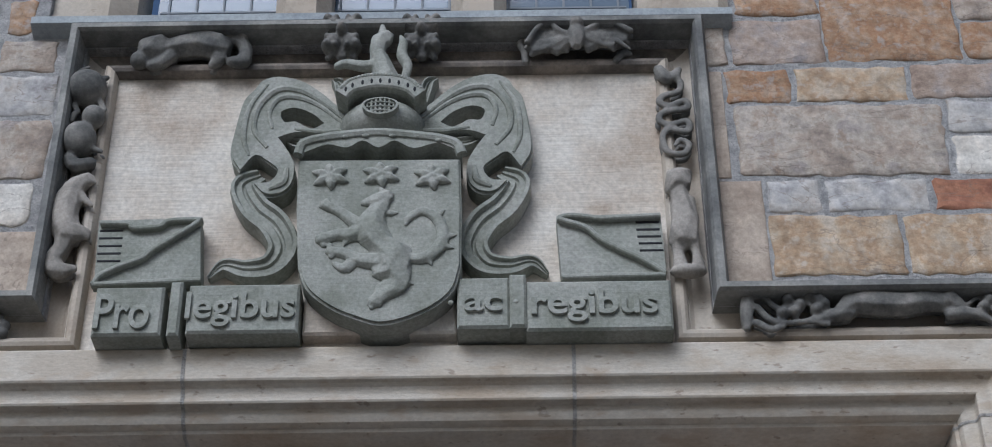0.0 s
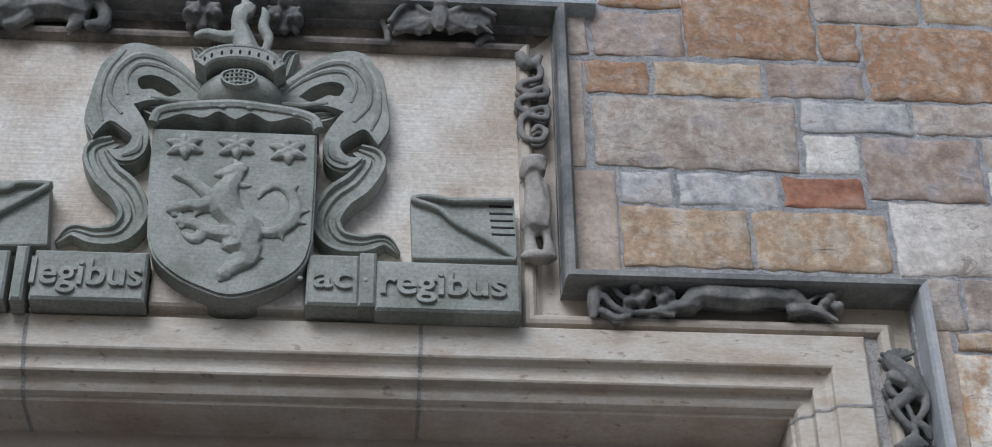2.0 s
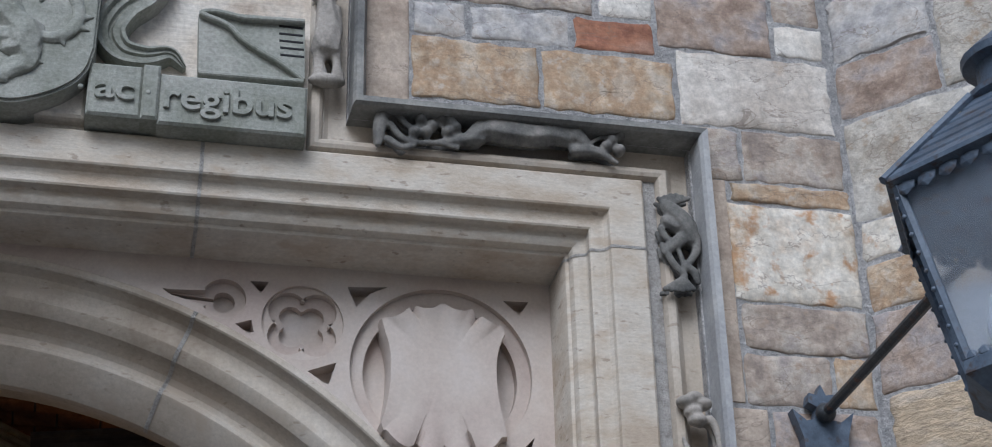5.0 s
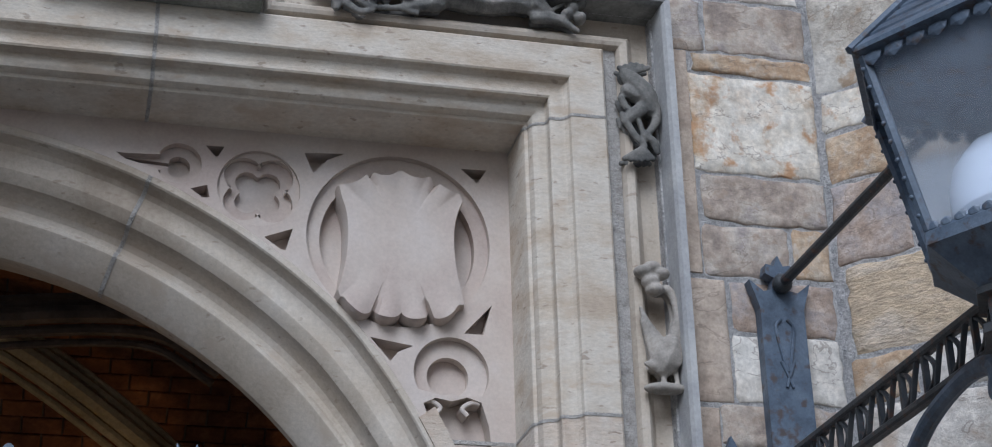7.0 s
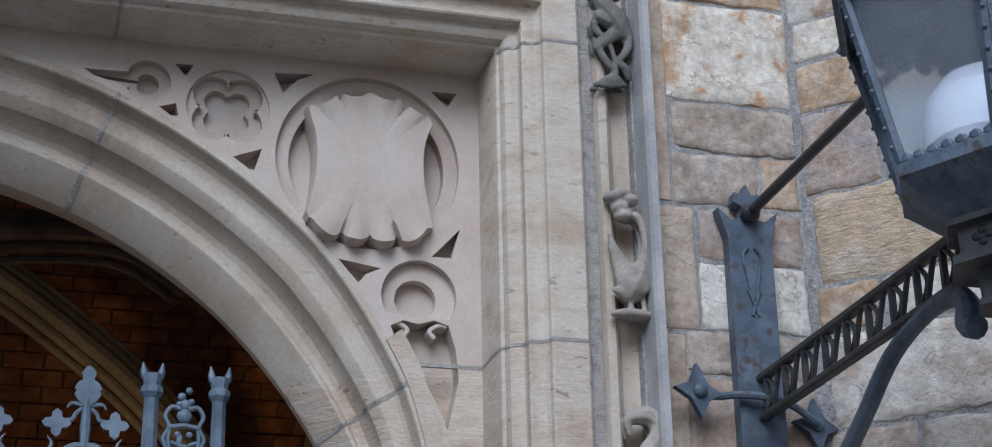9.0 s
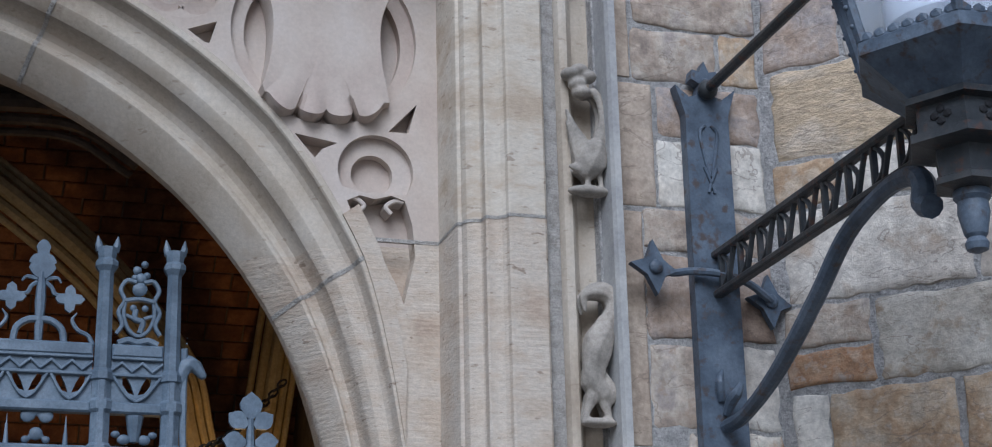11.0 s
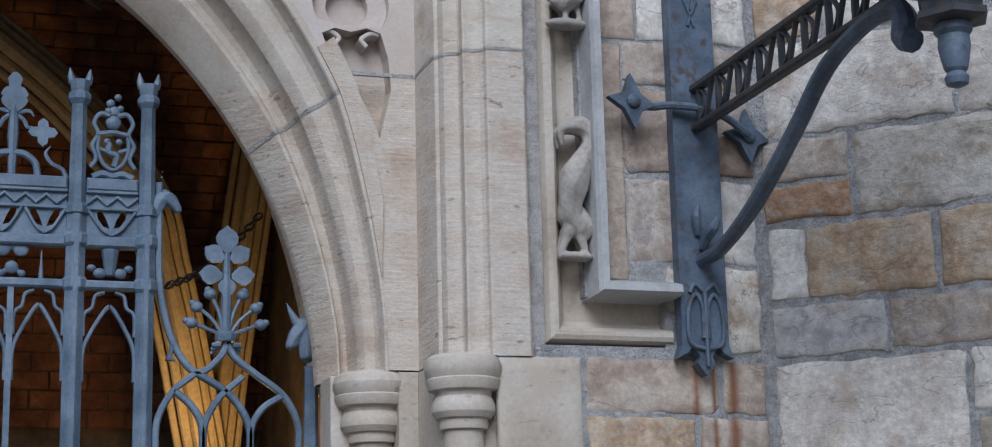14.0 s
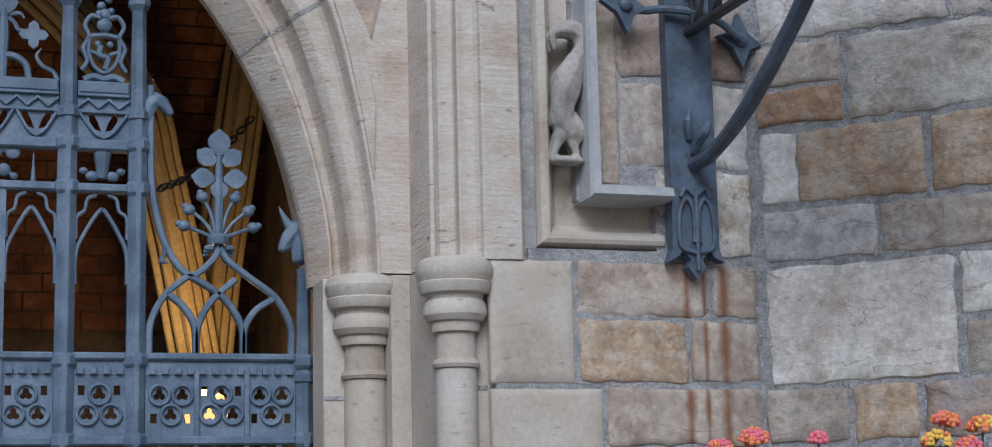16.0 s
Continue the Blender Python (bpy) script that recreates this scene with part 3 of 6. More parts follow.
for side in (1, -1):
    edge = [p for p in arch_line(0.255) if p[1] > 2.165]
    S = lambda ring: [(side * x, z) for x, z in ring]
    outer = S([(edge[0][0], 2.1655)] + edge + [(0.0, 4.08), (1.8, 4.08), (1.8, 2.165)])
    dagger = [p for p in circle(*DAG, DAG_R, 28, -2.7, 2.85)] + TAIL
    dagger_in = [p for p in circle(*DAG, DAG_R * 0.52, 18, -2.6, 2.75)] + TAIL_IN
    bm = bmesh.new()
    plate(bm, outer, [S(r) for r in (circle(*BIG, BIG_R, 56), circle(*QUAT, QUAT_R, 40), dagger, circle(*RING, RING_R, 36, -0.62, math.pi + 0.62) + [(RING[0] - 0.03, RING[1] - 0.072), (RING[0], RING[1] - 0.066), (RING[0] + 0.03, RING[1] - 0.072)], LIGHT, *SUNK)], 0.3, 0.37)
    sp = tagged(part("spandrel" if side > 0 else "spandrel_far", bm, M_PINK), "carved pinkish limestone spandrel with tracery and blank shield", "spandrel", kind="structure")
    bm = bmesh.new()
    plate(bm, S(arch_line(0.2) + [(0.0, 4.08), (1.8, 4.08), (1.8, 2.0)]), [], 0.366, 0.9)
    backing = part("backing", bm, M_PINK, sp)
    for ob in (sp, backing):
        soot(ob, M_PALE, lambda z: z < BED, BED)
    # raised fillet along the haunch, dying out towards the spring
    strip = [(a, b) for a, b in zip(arch_line(0.258), arch_line(0.315)) if 2.42 < a[1] < 3.15]
    bm = bmesh.new()
    plate(bm, S([a for a, _ in strip] + [b for _, b in strip[::-1][:-3]]), [], 0.289, 0.31)
    part("haunch_fillet", bm, M_PALE, sp)
    # second and third depth of the tracery
    for name, ring, holes, y0 in (("roundel_step", circle(*BIG, BIG_R + 0.004, 56), [circle(BIG[0], BIG[1] - 0.006, BIG_IN, 48)], 0.325),
                                  ("quatrefoil_step", circle(*QUAT, QUAT_R + 0.004, 40), [foil(*QUAT, QUAT_R * 0.985, 4, 11, math.pi / 4, 0.5)], 0.314),
                                  ("quatrefoil_cusp", circle(*QUAT, QUAT_R + 0.003, 40), [foil(*QUAT, QUAT_R * 0.66, 4, 9, math.pi / 4, 0.56)], 0.338),
                                  ("dagger_cusp", [p for p in circle(*DAG, DAG_R + 0.003, 28, -2.7, 2.85)] + TAIL, [dagger_in], 0.328),
                                  ("ring_step", circle(*RING, RING_R + 0.003, 36, -0.62, math.pi + 0.62), [circle(RING[0] - 0.006, RING[1] - 0.004, RING_IN, 28)], 0.33)):
        bm = bmesh.new()
        plate(bm, S(ring), [S(h) for h in holes], y0, 0.37)
        part(name, bm, M_PINK, sp)
    # cusps in the head of the lancet below the ring
    bm = bmesh.new()
    for sx in (-1, 1):
        bar(bm, S([(RING[0] + sx * 0.088, LIGHT[0][1] + 0.01), (RING[0] + sx * 0.062, LIGHT[0][1] + 0.012), (RING[0] + sx * 0.034, LIGHT[0][1] - 0.008), (RING[0] + sx * 0.05, LIGHT[0][1] - 0.03)]), 0.014, 0.306, 0.37, 4)
    part("lancet_cusp", bm, M_PINK, sp, "", True)
    bm = bmesh.new()
    box(bm, *sorted((side * 1.5, side * 1.75)), 0.2985, 0.31, BED - 0.006, BED + 0.006)
    part("mortar_joint", bm, M_JOINT, sp)
    # the blank shield: a cupped plaque with scalloped head and foot
    bm = bmesh.new()
    rows = []
    for k, y in ((1.0, 0.366), (1.0, 0.272), (0.975, 0.255), (0.8, 0.258), (0.62, 0.26), (0.25, 0.26)):
        ring = []
        for q in range(132):
            edge, f = divmod(q, 54) if q < 54 else (1, q - 54) if q < 66 else (2, q - 66) if q < 120 else (3, q - 120)
            if edge in (0, 2):
                u = (f / 54 * 2 - 1) * (-1 if edge == 0 else 1)
                tip = abs(math.cos(2 * math.pi * u)) ** 3
                slit = sum(math.exp(-((u - c) / 0.035) ** 2) for c in ((-0.56, 0.5) if edge == 0 else (-0.45, 0.42)))
                px = 0.2 * u
                pz = 0.135 + 0.07 * (1 - abs(u) ** 2.4) + 0.026 * tip - 0.02 * slit if edge == 0 else -0.2 - 0.06 * (1 - u ** 4) - 0.026 * abs(math.sin(2.2 * math.pi * u)) ** 0.7 + 0.014 * slit
                fold = 0.012 * math.cos(4 * math.pi * u) + 0.03 * slit
            else:
                v = f / 12 * 2 - 1
                pz = v * (-1 if edge == 1 else 1)
                px, pz, fold = (0.17 + 0.03 * abs(v) ** 2.2) * (-1 if edge == 1 else 1), pz * (0.135 if pz > 0 else 0.2), 0.004
            ring.append(bm.verts.new((side * (BIG[0] - k * px), y + fold * k ** 8 * (y < 0.3), BIG[1] - 0.002 + k * pz)))
        rows.append(ring)
    for a, b in zip(rows, rows[1:]):
        for i in range(132):
            bm.faces.new((a[i - 1], a[i], b[i], b[i - 1]))
    bm.faces.new(rows[-1])
    part("shield_plaque", bm, M_PINK, sp, "blank pale shield with scalloped edges", True)

# lower jambs with their engaged shafts
for side in (1, -1):
    lower = thing("jamb_base" if side > 0 else "jamb_base_far", (side * 1.7, 0.4, 0), "plain limestone jamb below the capitals", "door jamb", kind="structure")
    for x0, x1, y0, y1 in ((SPAN, 1.688, 0.42, 0.558), (1.688, 1.748, 0.302, 0.558), (1.748, 1.93, 0.03, 0.558), (1.615, 1.95, 0.56, 0.97)):
        bm = bmesh.new()
        cbox(bm, *sorted((side * x0, side * x1)), y0, y1, 0, JZ - 0.004, 0.003)
        under(part("jamb_block", bm, M_LIME), lower)
    bm = bmesh.new()
    for x0, x1, y0 in ((SPAN + 0.003, 1.718, 0.417), (1.752, 1.885, 0.0265)):
        box(bm, *sorted((side * x0, side * x1)), y0, y0 + 0.02, 1.808, 1.819)
    under(part("mortar_joint", bm, M_MORTAR), lower)
    for cx, cy, k in ((1.634, 0.4, 1.06), (1.797, 0.03, 0.99)):
        dz = 0.0 if k == 1.0 else -0.01
        column = thing("colonnette", (side * cx, cy, 0), "slim limestone shaft with ringed moulded capital against the jamb", "column", "gateway colonnettes")
        for name, prof in (("shaft", ((0.058, 0), (0.058, 1.873), (0.05, 1.8735))),
                           ("neck_ring", ((0.05, 1.8725), (0.064, 1.876), (0.068, 1.886), (0.064, 1.897), (0.057, 1.9), (0.055, 1.973), (0.05, 1.9735))),
                           ("capital", ((0.05, 1.972), (0.066, 1.974), (0.069, 1.99), (0.068, 2.0), (0.078, 2.004), (0.088, 2.02), (0.089, 2.035), (0.084, 2.052), (0.078, 2.062), (0.08, 2.076),
                                        (0.096, 2.08), (0.104, 2.098), (0.105, 2.108), (0.1, 2.112), (0.108, 2.128), (0.11, 2.145), (0.104, 2.165), (0.09, 2.176), (0.05, 2.18)))):
            bm = bmesh.new()
            turned(bm, side * cx, cy, [(r * k, z + (dz if z else 0)) for r, z in prof], 28)
            under(part(name, bm, M_LIME, None, "", True), column)

# sill and mullioned window over the arms
bm = bmesh.new()
sweep(bm, [(-1.24, 5.62), (1.19, 5.62)], [(0.0, 0.4), (0.0, 0.02), (-0.012, -0.05), (-0.03, -0.07), (-0.06, -0.07), (-0.075, -0.03), (-0.092, 0.02), (-0.092, 0.4)], True)
tagged(part("window_sill", bm, rock("lead_grey_sill", [(0.3, 0.33, 0.35), (0.4, 0.43, 0.44)], 4, 60, 0.2)), "grey weathered stone window sill above the arms", "window sill", kind="structure")
win = thing("window_1", (0, 0.1, 5.62), "three-light stone mullioned window with leaded panes", "window", kind="structure")
bm = bmesh.new()
for x in (-1.1, -0.32, 0.31, 1.06):
    w = 0.1 if abs(x) < 0.5 else 0.18
    sweep(bm, [(x, 5.62), (x, 7.2)], [(-w, 0.3), (-w, 0.1), (-w * 0.55, 0.02), (w * 0.55, 0.02), (w, 0.1), (w, 0.3)], True)
under(part("mullion", bm, M_LIME), win)
for x in (-0.63, 0.0, 0.62):
    bm = bmesh.new()
    box(bm, x - 0.24, x + 0.24, 0.2, 0.21, 5.6, 7.2)
    p = under(part("pane", bm, M_PANE), win)
    bm = bmesh.new()
    for k in range(5):
        box(bm, x - 0.2 + 0.1 * k - 0.004, x - 0.196 + 0.1 * k, 0.192, 0.199, 5.62, 7.2)
    for k in range(9):
        box(bm, x - 0.23, x + 0.23, 0.19, 0.199, 5.66 + 0.17 * k, 5.668 + 0.17 * k)
    under(part("leading", bm, M_LEAD), win)

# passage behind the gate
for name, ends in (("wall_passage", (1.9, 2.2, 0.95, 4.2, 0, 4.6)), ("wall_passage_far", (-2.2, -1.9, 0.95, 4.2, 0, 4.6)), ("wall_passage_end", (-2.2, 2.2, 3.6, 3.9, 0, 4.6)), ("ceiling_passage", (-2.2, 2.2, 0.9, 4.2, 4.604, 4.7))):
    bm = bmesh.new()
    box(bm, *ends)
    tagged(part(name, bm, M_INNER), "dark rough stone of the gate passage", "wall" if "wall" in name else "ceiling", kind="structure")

# transverse ribs, web of brick and chain in the passage vault; the foremost rib's dimness is put into its colour
for k, (line, y) in enumerate((([(1.529, 2.069), (1.465, 2.319), (1.391, 2.616), (1.304, 2.906), (1.219, 3.138), (0.932, 3.459), (0.602, 3.701), (0.216, 3.928), (-0.241, 4.121)], (2.75, 1.95)), ([(1.568, 2.127), (1.611, 2.505), (1.661, 2.839), (1.709, 3.153), (1.753, 3.446), (1.804, 3.776)], (2.8, 2.95)), ([(0.115, 3.817), (0.507, 3.860), (0.767, 3.844), (0.990, 3.713)], (1.5, 1.5)))):
    bm = bmesh.new()
    L = spline(line, 6)
    for off, r in ((0.0, 0.034), (-0.05, 0.022), (0.05, 0.022), (-0.09, 0.016), (0.09, 0.016)):
        pts = []
        for i, p in enumerate(L):
            d = L[min(i + 1, len(L) - 1)] - L[max(i - 1, 0)]
            d = d / np.hypot(*d)
            f = i / (len(L) - 1)
            pts.append((p[0] - d[1] * off, y[0] + (y[1] - y[0]) * f + abs(off) * 0.6, p[1] + d[0] * off))
        tube(bm, pts, r, 8)
    # third rib: dark passage stone stands in for the shade on it
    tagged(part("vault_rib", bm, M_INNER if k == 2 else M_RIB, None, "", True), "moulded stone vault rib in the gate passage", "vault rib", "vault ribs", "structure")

VAULT = thing("vault", (0, 0, 0), "brick vault web lit warmly from below", "vault", kind="structure")
bm = bmesh.new()
prev = None
for i in range(25):
    a = radians(84 * i / 24)
    y, z = 1.24 + 2.3 * math.cos(a), 2.36 + 1.96 * math.sin(a)
    row = (bm.verts.new((-2, y, z)), bm.verts.new((2, y, z)))
    if prev:
        bm.faces.new((prev[0], prev[1], row[1], row[0]))
    prev = row
part("bed_joint", bm, M_INNER, VAULT)

# chain hung across the passage
chain = thing("chain", (1.45, 1.8, 2.8), "dark iron chain hung across the gate passage", "chain")
c0, c1 = ([(1.562, 2.964), (1.209, 2.676)])
for i in range(22):
    f = (i + 0.5) / 22
    x, z = c0[0] + (c1[0] - c0[0]) * f, c0[1] + (c1[1] - c0[1]) * f - 0.05 * math.sin(math.pi * f)
    bm = bmesh.new()
    d = Vector((c1[0] - c0[0], 0, c1[1] - c0[1])).normalized()
    s = Vector((0, 1, 0)) if i % 2 else d.cross(Vector((0, 1, 0)))
    ring = [Vector((x, 1.8, z)) + d * (0.02 * math.cos(t)) + s * (0.011 * math.sin(t)) for t in np.linspace(0, 2 * math.pi, 9)]
    tube(bm, [tuple(p) for p in ring], 0.0045, 5)
    under(part("link", bm, M_DARKIRON), chain)

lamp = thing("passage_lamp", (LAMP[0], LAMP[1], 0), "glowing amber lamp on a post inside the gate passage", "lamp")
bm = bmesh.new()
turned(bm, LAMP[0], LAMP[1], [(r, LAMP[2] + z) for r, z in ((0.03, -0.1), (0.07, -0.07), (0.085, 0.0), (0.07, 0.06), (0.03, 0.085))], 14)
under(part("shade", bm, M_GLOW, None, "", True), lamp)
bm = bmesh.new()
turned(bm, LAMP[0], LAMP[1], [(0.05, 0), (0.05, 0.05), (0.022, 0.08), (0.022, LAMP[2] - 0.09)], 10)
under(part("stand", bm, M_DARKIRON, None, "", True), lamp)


# ---- iron gate ----
GY = 0.7
GATE = thing("gate", (0.75, GY, 0), "blue-grey painted wrought iron gate with tracery and finials", "gate")


def iron(name, bm, label="", mat=None, smooth=True, parent=None):
    ob = part(name, bm, mat or M_GATE, None, label, smooth)
    if parent:
        ob.parent = parent
        return ob
    return under(ob, GATE)


def gate_post(x, w, top, crown=True):
    bm = bmesh.new()
    h = w / 2
    turned(bm, x, GY, [(h * 1.05, 0.0), (h * 1.05, top - 0.42), (h * 1.3, top - 0.415), (h * 1.3, top - 0.395), (h * 0.95, top - 0.38), (h * 0.8, top - 0.08), (h * 0.95, top - 0.07)] , 8, radians(22.5))
    for z in (2.46, 2.595, 1.945, 1.71):
        if z < top - 0.3:
            turned(bm, x, GY, [(h * 1.1, z - 0.022), (h * 1.35, z - 0.012), (h * 1.35, z + 0.012), (h * 1.1, z + 0.022)], 8, radians(22.5))
    box(bm, x - h * 0.25, x + h * 0.25, GY - h * 1.25, GY - h * 0.8, 0.0, top - 0.42)
    post = iron("post", bm)
    if crown:
        bm = bmesh.new()
        turned(bm, x, GY, [(h * 0.9, top - 0.075), (h * 1.25, top - 0.06), (h * 1.25, top - 0.045), (h * 0.95, top - 0.035), (h * 1.1, top - 0.01), (h * 1.1, top)], 8, radians(22.5))
        for k in (-1, 1):
            tube(bm, [(x + k * h * 0.75, GY, top - 0.01), (x + k * h * 0.95, GY, top + 0.012), (x + k * h * 1.05, GY, top + 0.04)], [h * 0.45, h * 0.4, 0.002], 6)
        iron("crown", bm, "crown-shaped iron post cap", parent=post)
    return post


for s in (1, -1):
    gate_post(s * 0.803, 0.058, 3.09)
    gate_post(s * 1.010, 0.056, 3.09)
    gate_post(s * 1.517, 0.052, 2.3, False)


def rail(x0, x1, z0, z1, y0=-0.022, y1=0.018):
    bm = bmesh.new()
    cbox(bm, x0, x1, GY + y0, GY + y1, z0, z1, 0.006)
    iron("rail", bm, smooth=False)


def frieze(x0, x1, n):
    """Zigzag strip above a row of pierced foils."""
    bm = bmesh.new()
    w = (x1 - x0) / n
    holes = []
    for k in range(n):
        cx = x0 + w * (k + 0.5)
        m = min(w, 0.09)
        for sx in (-1, 1):
            holes.append([(cx + sx * (0.06 + dx) * m, 2.662 + dz * 0.5) for dx, dz in ((0.0, -0.06), (0.2, -0.05), (0.4, 0.0), (0.42, 0.045), (0.28, 0.05), (0.12, 0.0))])
    plate(bm, [(x0, 2.6), (x1, 2.6), (x1, 2.75), (x0, 2.75)], holes, GY - 0.008, GY + 0.008)
    iron("frieze", bm, smooth=False)
    bm = bmesh.new()
    m = max(2, int((x1 - x0) / 0.03))
    bar(bm, [(x0 + (x1 - x0) * k / m, 2.715 + (0.014 if k % 2 else -0.012)) for k in range(m + 1)], 0.008, GY - 0.018, GY)
    for z in (2.69, 2.742):
        bar(bm, [(x0, z), (x1, z)], 0.01, GY - 0.02, GY)
    iron("zigzag", bm, smooth=False)
    for k in range(n):
        cx = x0 + w * (k + 0.5)
        bm = bmesh.new()
        for sx in (-1, 1):
            bar(bm, [(cx, 2.61), (cx + sx * w * 0.2, 2.63), (cx + sx * w * 0.46, 2.685)], 0.009, GY - 0.02, GY, 4)
        iron("leafwork", bm, smooth=False)


def roundels(x0, x1, n, up):
    """A pierced panel of trefoil roundels, two below and one above or the other way."""
    bm = bmesh.new()
    w = (x1 - x0) / n
    holes, rings = [], []
    for k in range(n):
        cx = x0 + w * (k + 0.5)
        r = min(w * 0.21, 0.034)
        u = up if k % 2 == 0 else -up
        for ox, oz in ((-r * 1.08, -u * r * 0.9), (r * 1.08, -u * r * 0.9), (0, u * r * 0.95)):
            holes.append(foil(cx + ox, 1.815 + oz, r * 0.62, 3, 6, math.pi / 2))
            rings.append((cx + ox, 1.815 + oz, r * 0.92))
        for ox, oz in ((-r * 1.6, u * r * 1.3), (r * 1.6, u * r * 1.3)):
            holes.append([(cx + ox + a * r * 0.5, 1.815 + oz + b * r * 0.5) for a, b in ((-0.6, -0.9), (0.6, -0.9), (0.6, 0.9), (-0.6, 0.9))])
    plate(bm, [(x0, 1.722), (x1, 1.722), (x1, 1.905), (x0, 1.905)], holes, GY - 0.006, GY + 0.008)
    iron("pierced_panel", bm, smooth=False)
    for cx, cz, r in rings:
        bm = bmesh.new()
        bar(bm, circle(cx, cz, r, 18), 0.009, GY - 0.016, GY, loop=True)
        iron("roundel", bm, smooth=False)
    bm = bmesh.new()
    for k in range(1, n):
        box(bm, x0 + w * k - 0.007, x0 + w * k + 0.007, GY - 0.018, GY + 0.01, 1.722, 1.905)
    m = max(3, int((x1 - x0) / 0.035))
    for k in range(m):
        cx = x0 + (x1 - x0) * (k + 0.5) / m
        box(bm, cx - 0.009, cx + 0.009, GY - 0.02, GY + 0.004, 1.905, 1.926)
    box(bm, x0, x1, GY - 0.008, GY + 0.008, 1.903, 1.95)
    iron("crenel_strip", bm, smooth=False)


def cusped_head(x0, x1, z, h):
    """A cusped ogee arch head between two uprights."""
    bm = bmesh.new()
    c, w = (x0 + x1) / 2, (x1 - x0) / 2
    for sx in (-1, 1):
        bar(bm, [(c + sx * w, z - h), (c + sx * w * 0.97, z - h * 0.66), (c + sx * w * 0.62, z - h * 0.42), (c + sx * w * 0.2, z - h * 0.22), (c, z - h * 0.16)], 0.012, GY - 0.012, GY + 0.008, 5)
        bar(bm, [(c + sx * w * 0.98, z - h * 0.5), (c + sx * w * 0.95, z - h * 0.26), (c + sx * w * 0.66, z - h * 0.18), (c + sx * w * 0.55, z - h * 0.05), (c + sx * w * 0.2, z)], 0.01, GY - 0.01, GY + 0.008, 5)
    iron("arch_head", bm, smooth=False)


def leaf_plate(bm, x, z, profile, k=1.0, turn=0.0):
    """A flat iron leaf, alike on both sides: profile (height, half width), turned about its foot."""
    ring = [(w * k, h * k) for h, w in profile] + [(-w * k, h * k) for h, w in profile[::-1]]
    c, n = math.cos(turn), math.sin(turn)
    plate(bm, [(x + a * c - b * n, z + a * n + b * c) for a, b in ring], [], GY - 0.01, GY + 0.006)


def leaf_finial(x, z0, k=1.0):
    """An upright stalk with a lobed leaf and two crosslets."""
    bm = bmesh.new()
    tube(bm, [(x, GY, z0), (x, GY, z0 + 0.085 * k), (x, GY, z0 + 0.13 * k), (x, GY, z0 + 0.22 * k)], [0.012, 0.014, 0.017, 0.012], 8)
    leaf_plate(bm, x, z0 + 0.2 * k, ((0, 0.012), (0.012, 0.026), (0.022, 0.034), (0.034, 0.04), (0.046, 0.034), (0.05, 0.041), (0.066, 0.034), (0.074, 0.027), (0.078, 0.017), (0.088, 0.018), (0.1, 0.022), (0.114, 0.014), (0.122, 0.006)), k)
    st = iron("finial", bm, "leafy iron finial")
    for sx in (-1, 1):
        bm = bmesh.new()
        bar(bm, [(x + sx * 0.075 * k, z0), (x + sx * 0.066 * k, z0 + 0.045), (x + sx * 0.035 * k, z0 + 0.07), (x, z0 + 0.074)], 0.02, GY - 0.012, GY + 0.008, 5)
        iron("arch_bar", bm, parent=st)
        bm = bmesh.new()
        tube(bm, [(x + sx * 0.012, GY, z0 + 0.2 * k), (x + sx * 0.045 * k, GY, z0 + 0.205 * k), (x + sx * 0.058 * k, GY, z0 + 0.19 * k)], [0.008, 0.006, 0.003], 6, 3)
        iron("leaf_spray", bm, parent=st)
        bm = bmesh.new()
        tube(bm, [(x + sx * 0.012, GY, z0 + 0.19 * k), (x + sx * 0.03 * k, GY, z0 + 0.175 * k), (x + sx * 0.04 * k, GY, z0 + 0.155 * k), (x + sx * 0.06 * k, GY, z0 + 0.15 * k)], 0.007, 6, 3)
        iron("scroll", bm, parent=st)
        bm = bmesh.new()
        cx, cz, q = x + sx * 0.086 * k, z0 + 0.14 * k, 0.044 * k
        plate(bm, [(cx + q * r * math.cos(a), cz + q * r * math.sin(a)) for a, r in ((math.pi / 8 * i, (1.0, 0.82, 0.52, 0.82)[i % 4]) for i in range(16))], [], GY - 0.01, GY + 0.006)
        iron("crosslet", bm, parent=st, smooth=False)
        bm = bmesh.new()
        tube(bm, [(x + sx * 0.11, GY, z0 + 0.1), (x + sx * 0.096, GY, z0 + 0.075), (x + sx * 0.115, GY, z0 + 0.045), (x + sx * 0.145, GY, z0 + 0.03), (x + sx * 0.16, GY, z0 + 0.0)], [0.002, 0.006, 0.007, 0.007, 0.009], 6, 4)
        iron("hook", bm, parent=st)


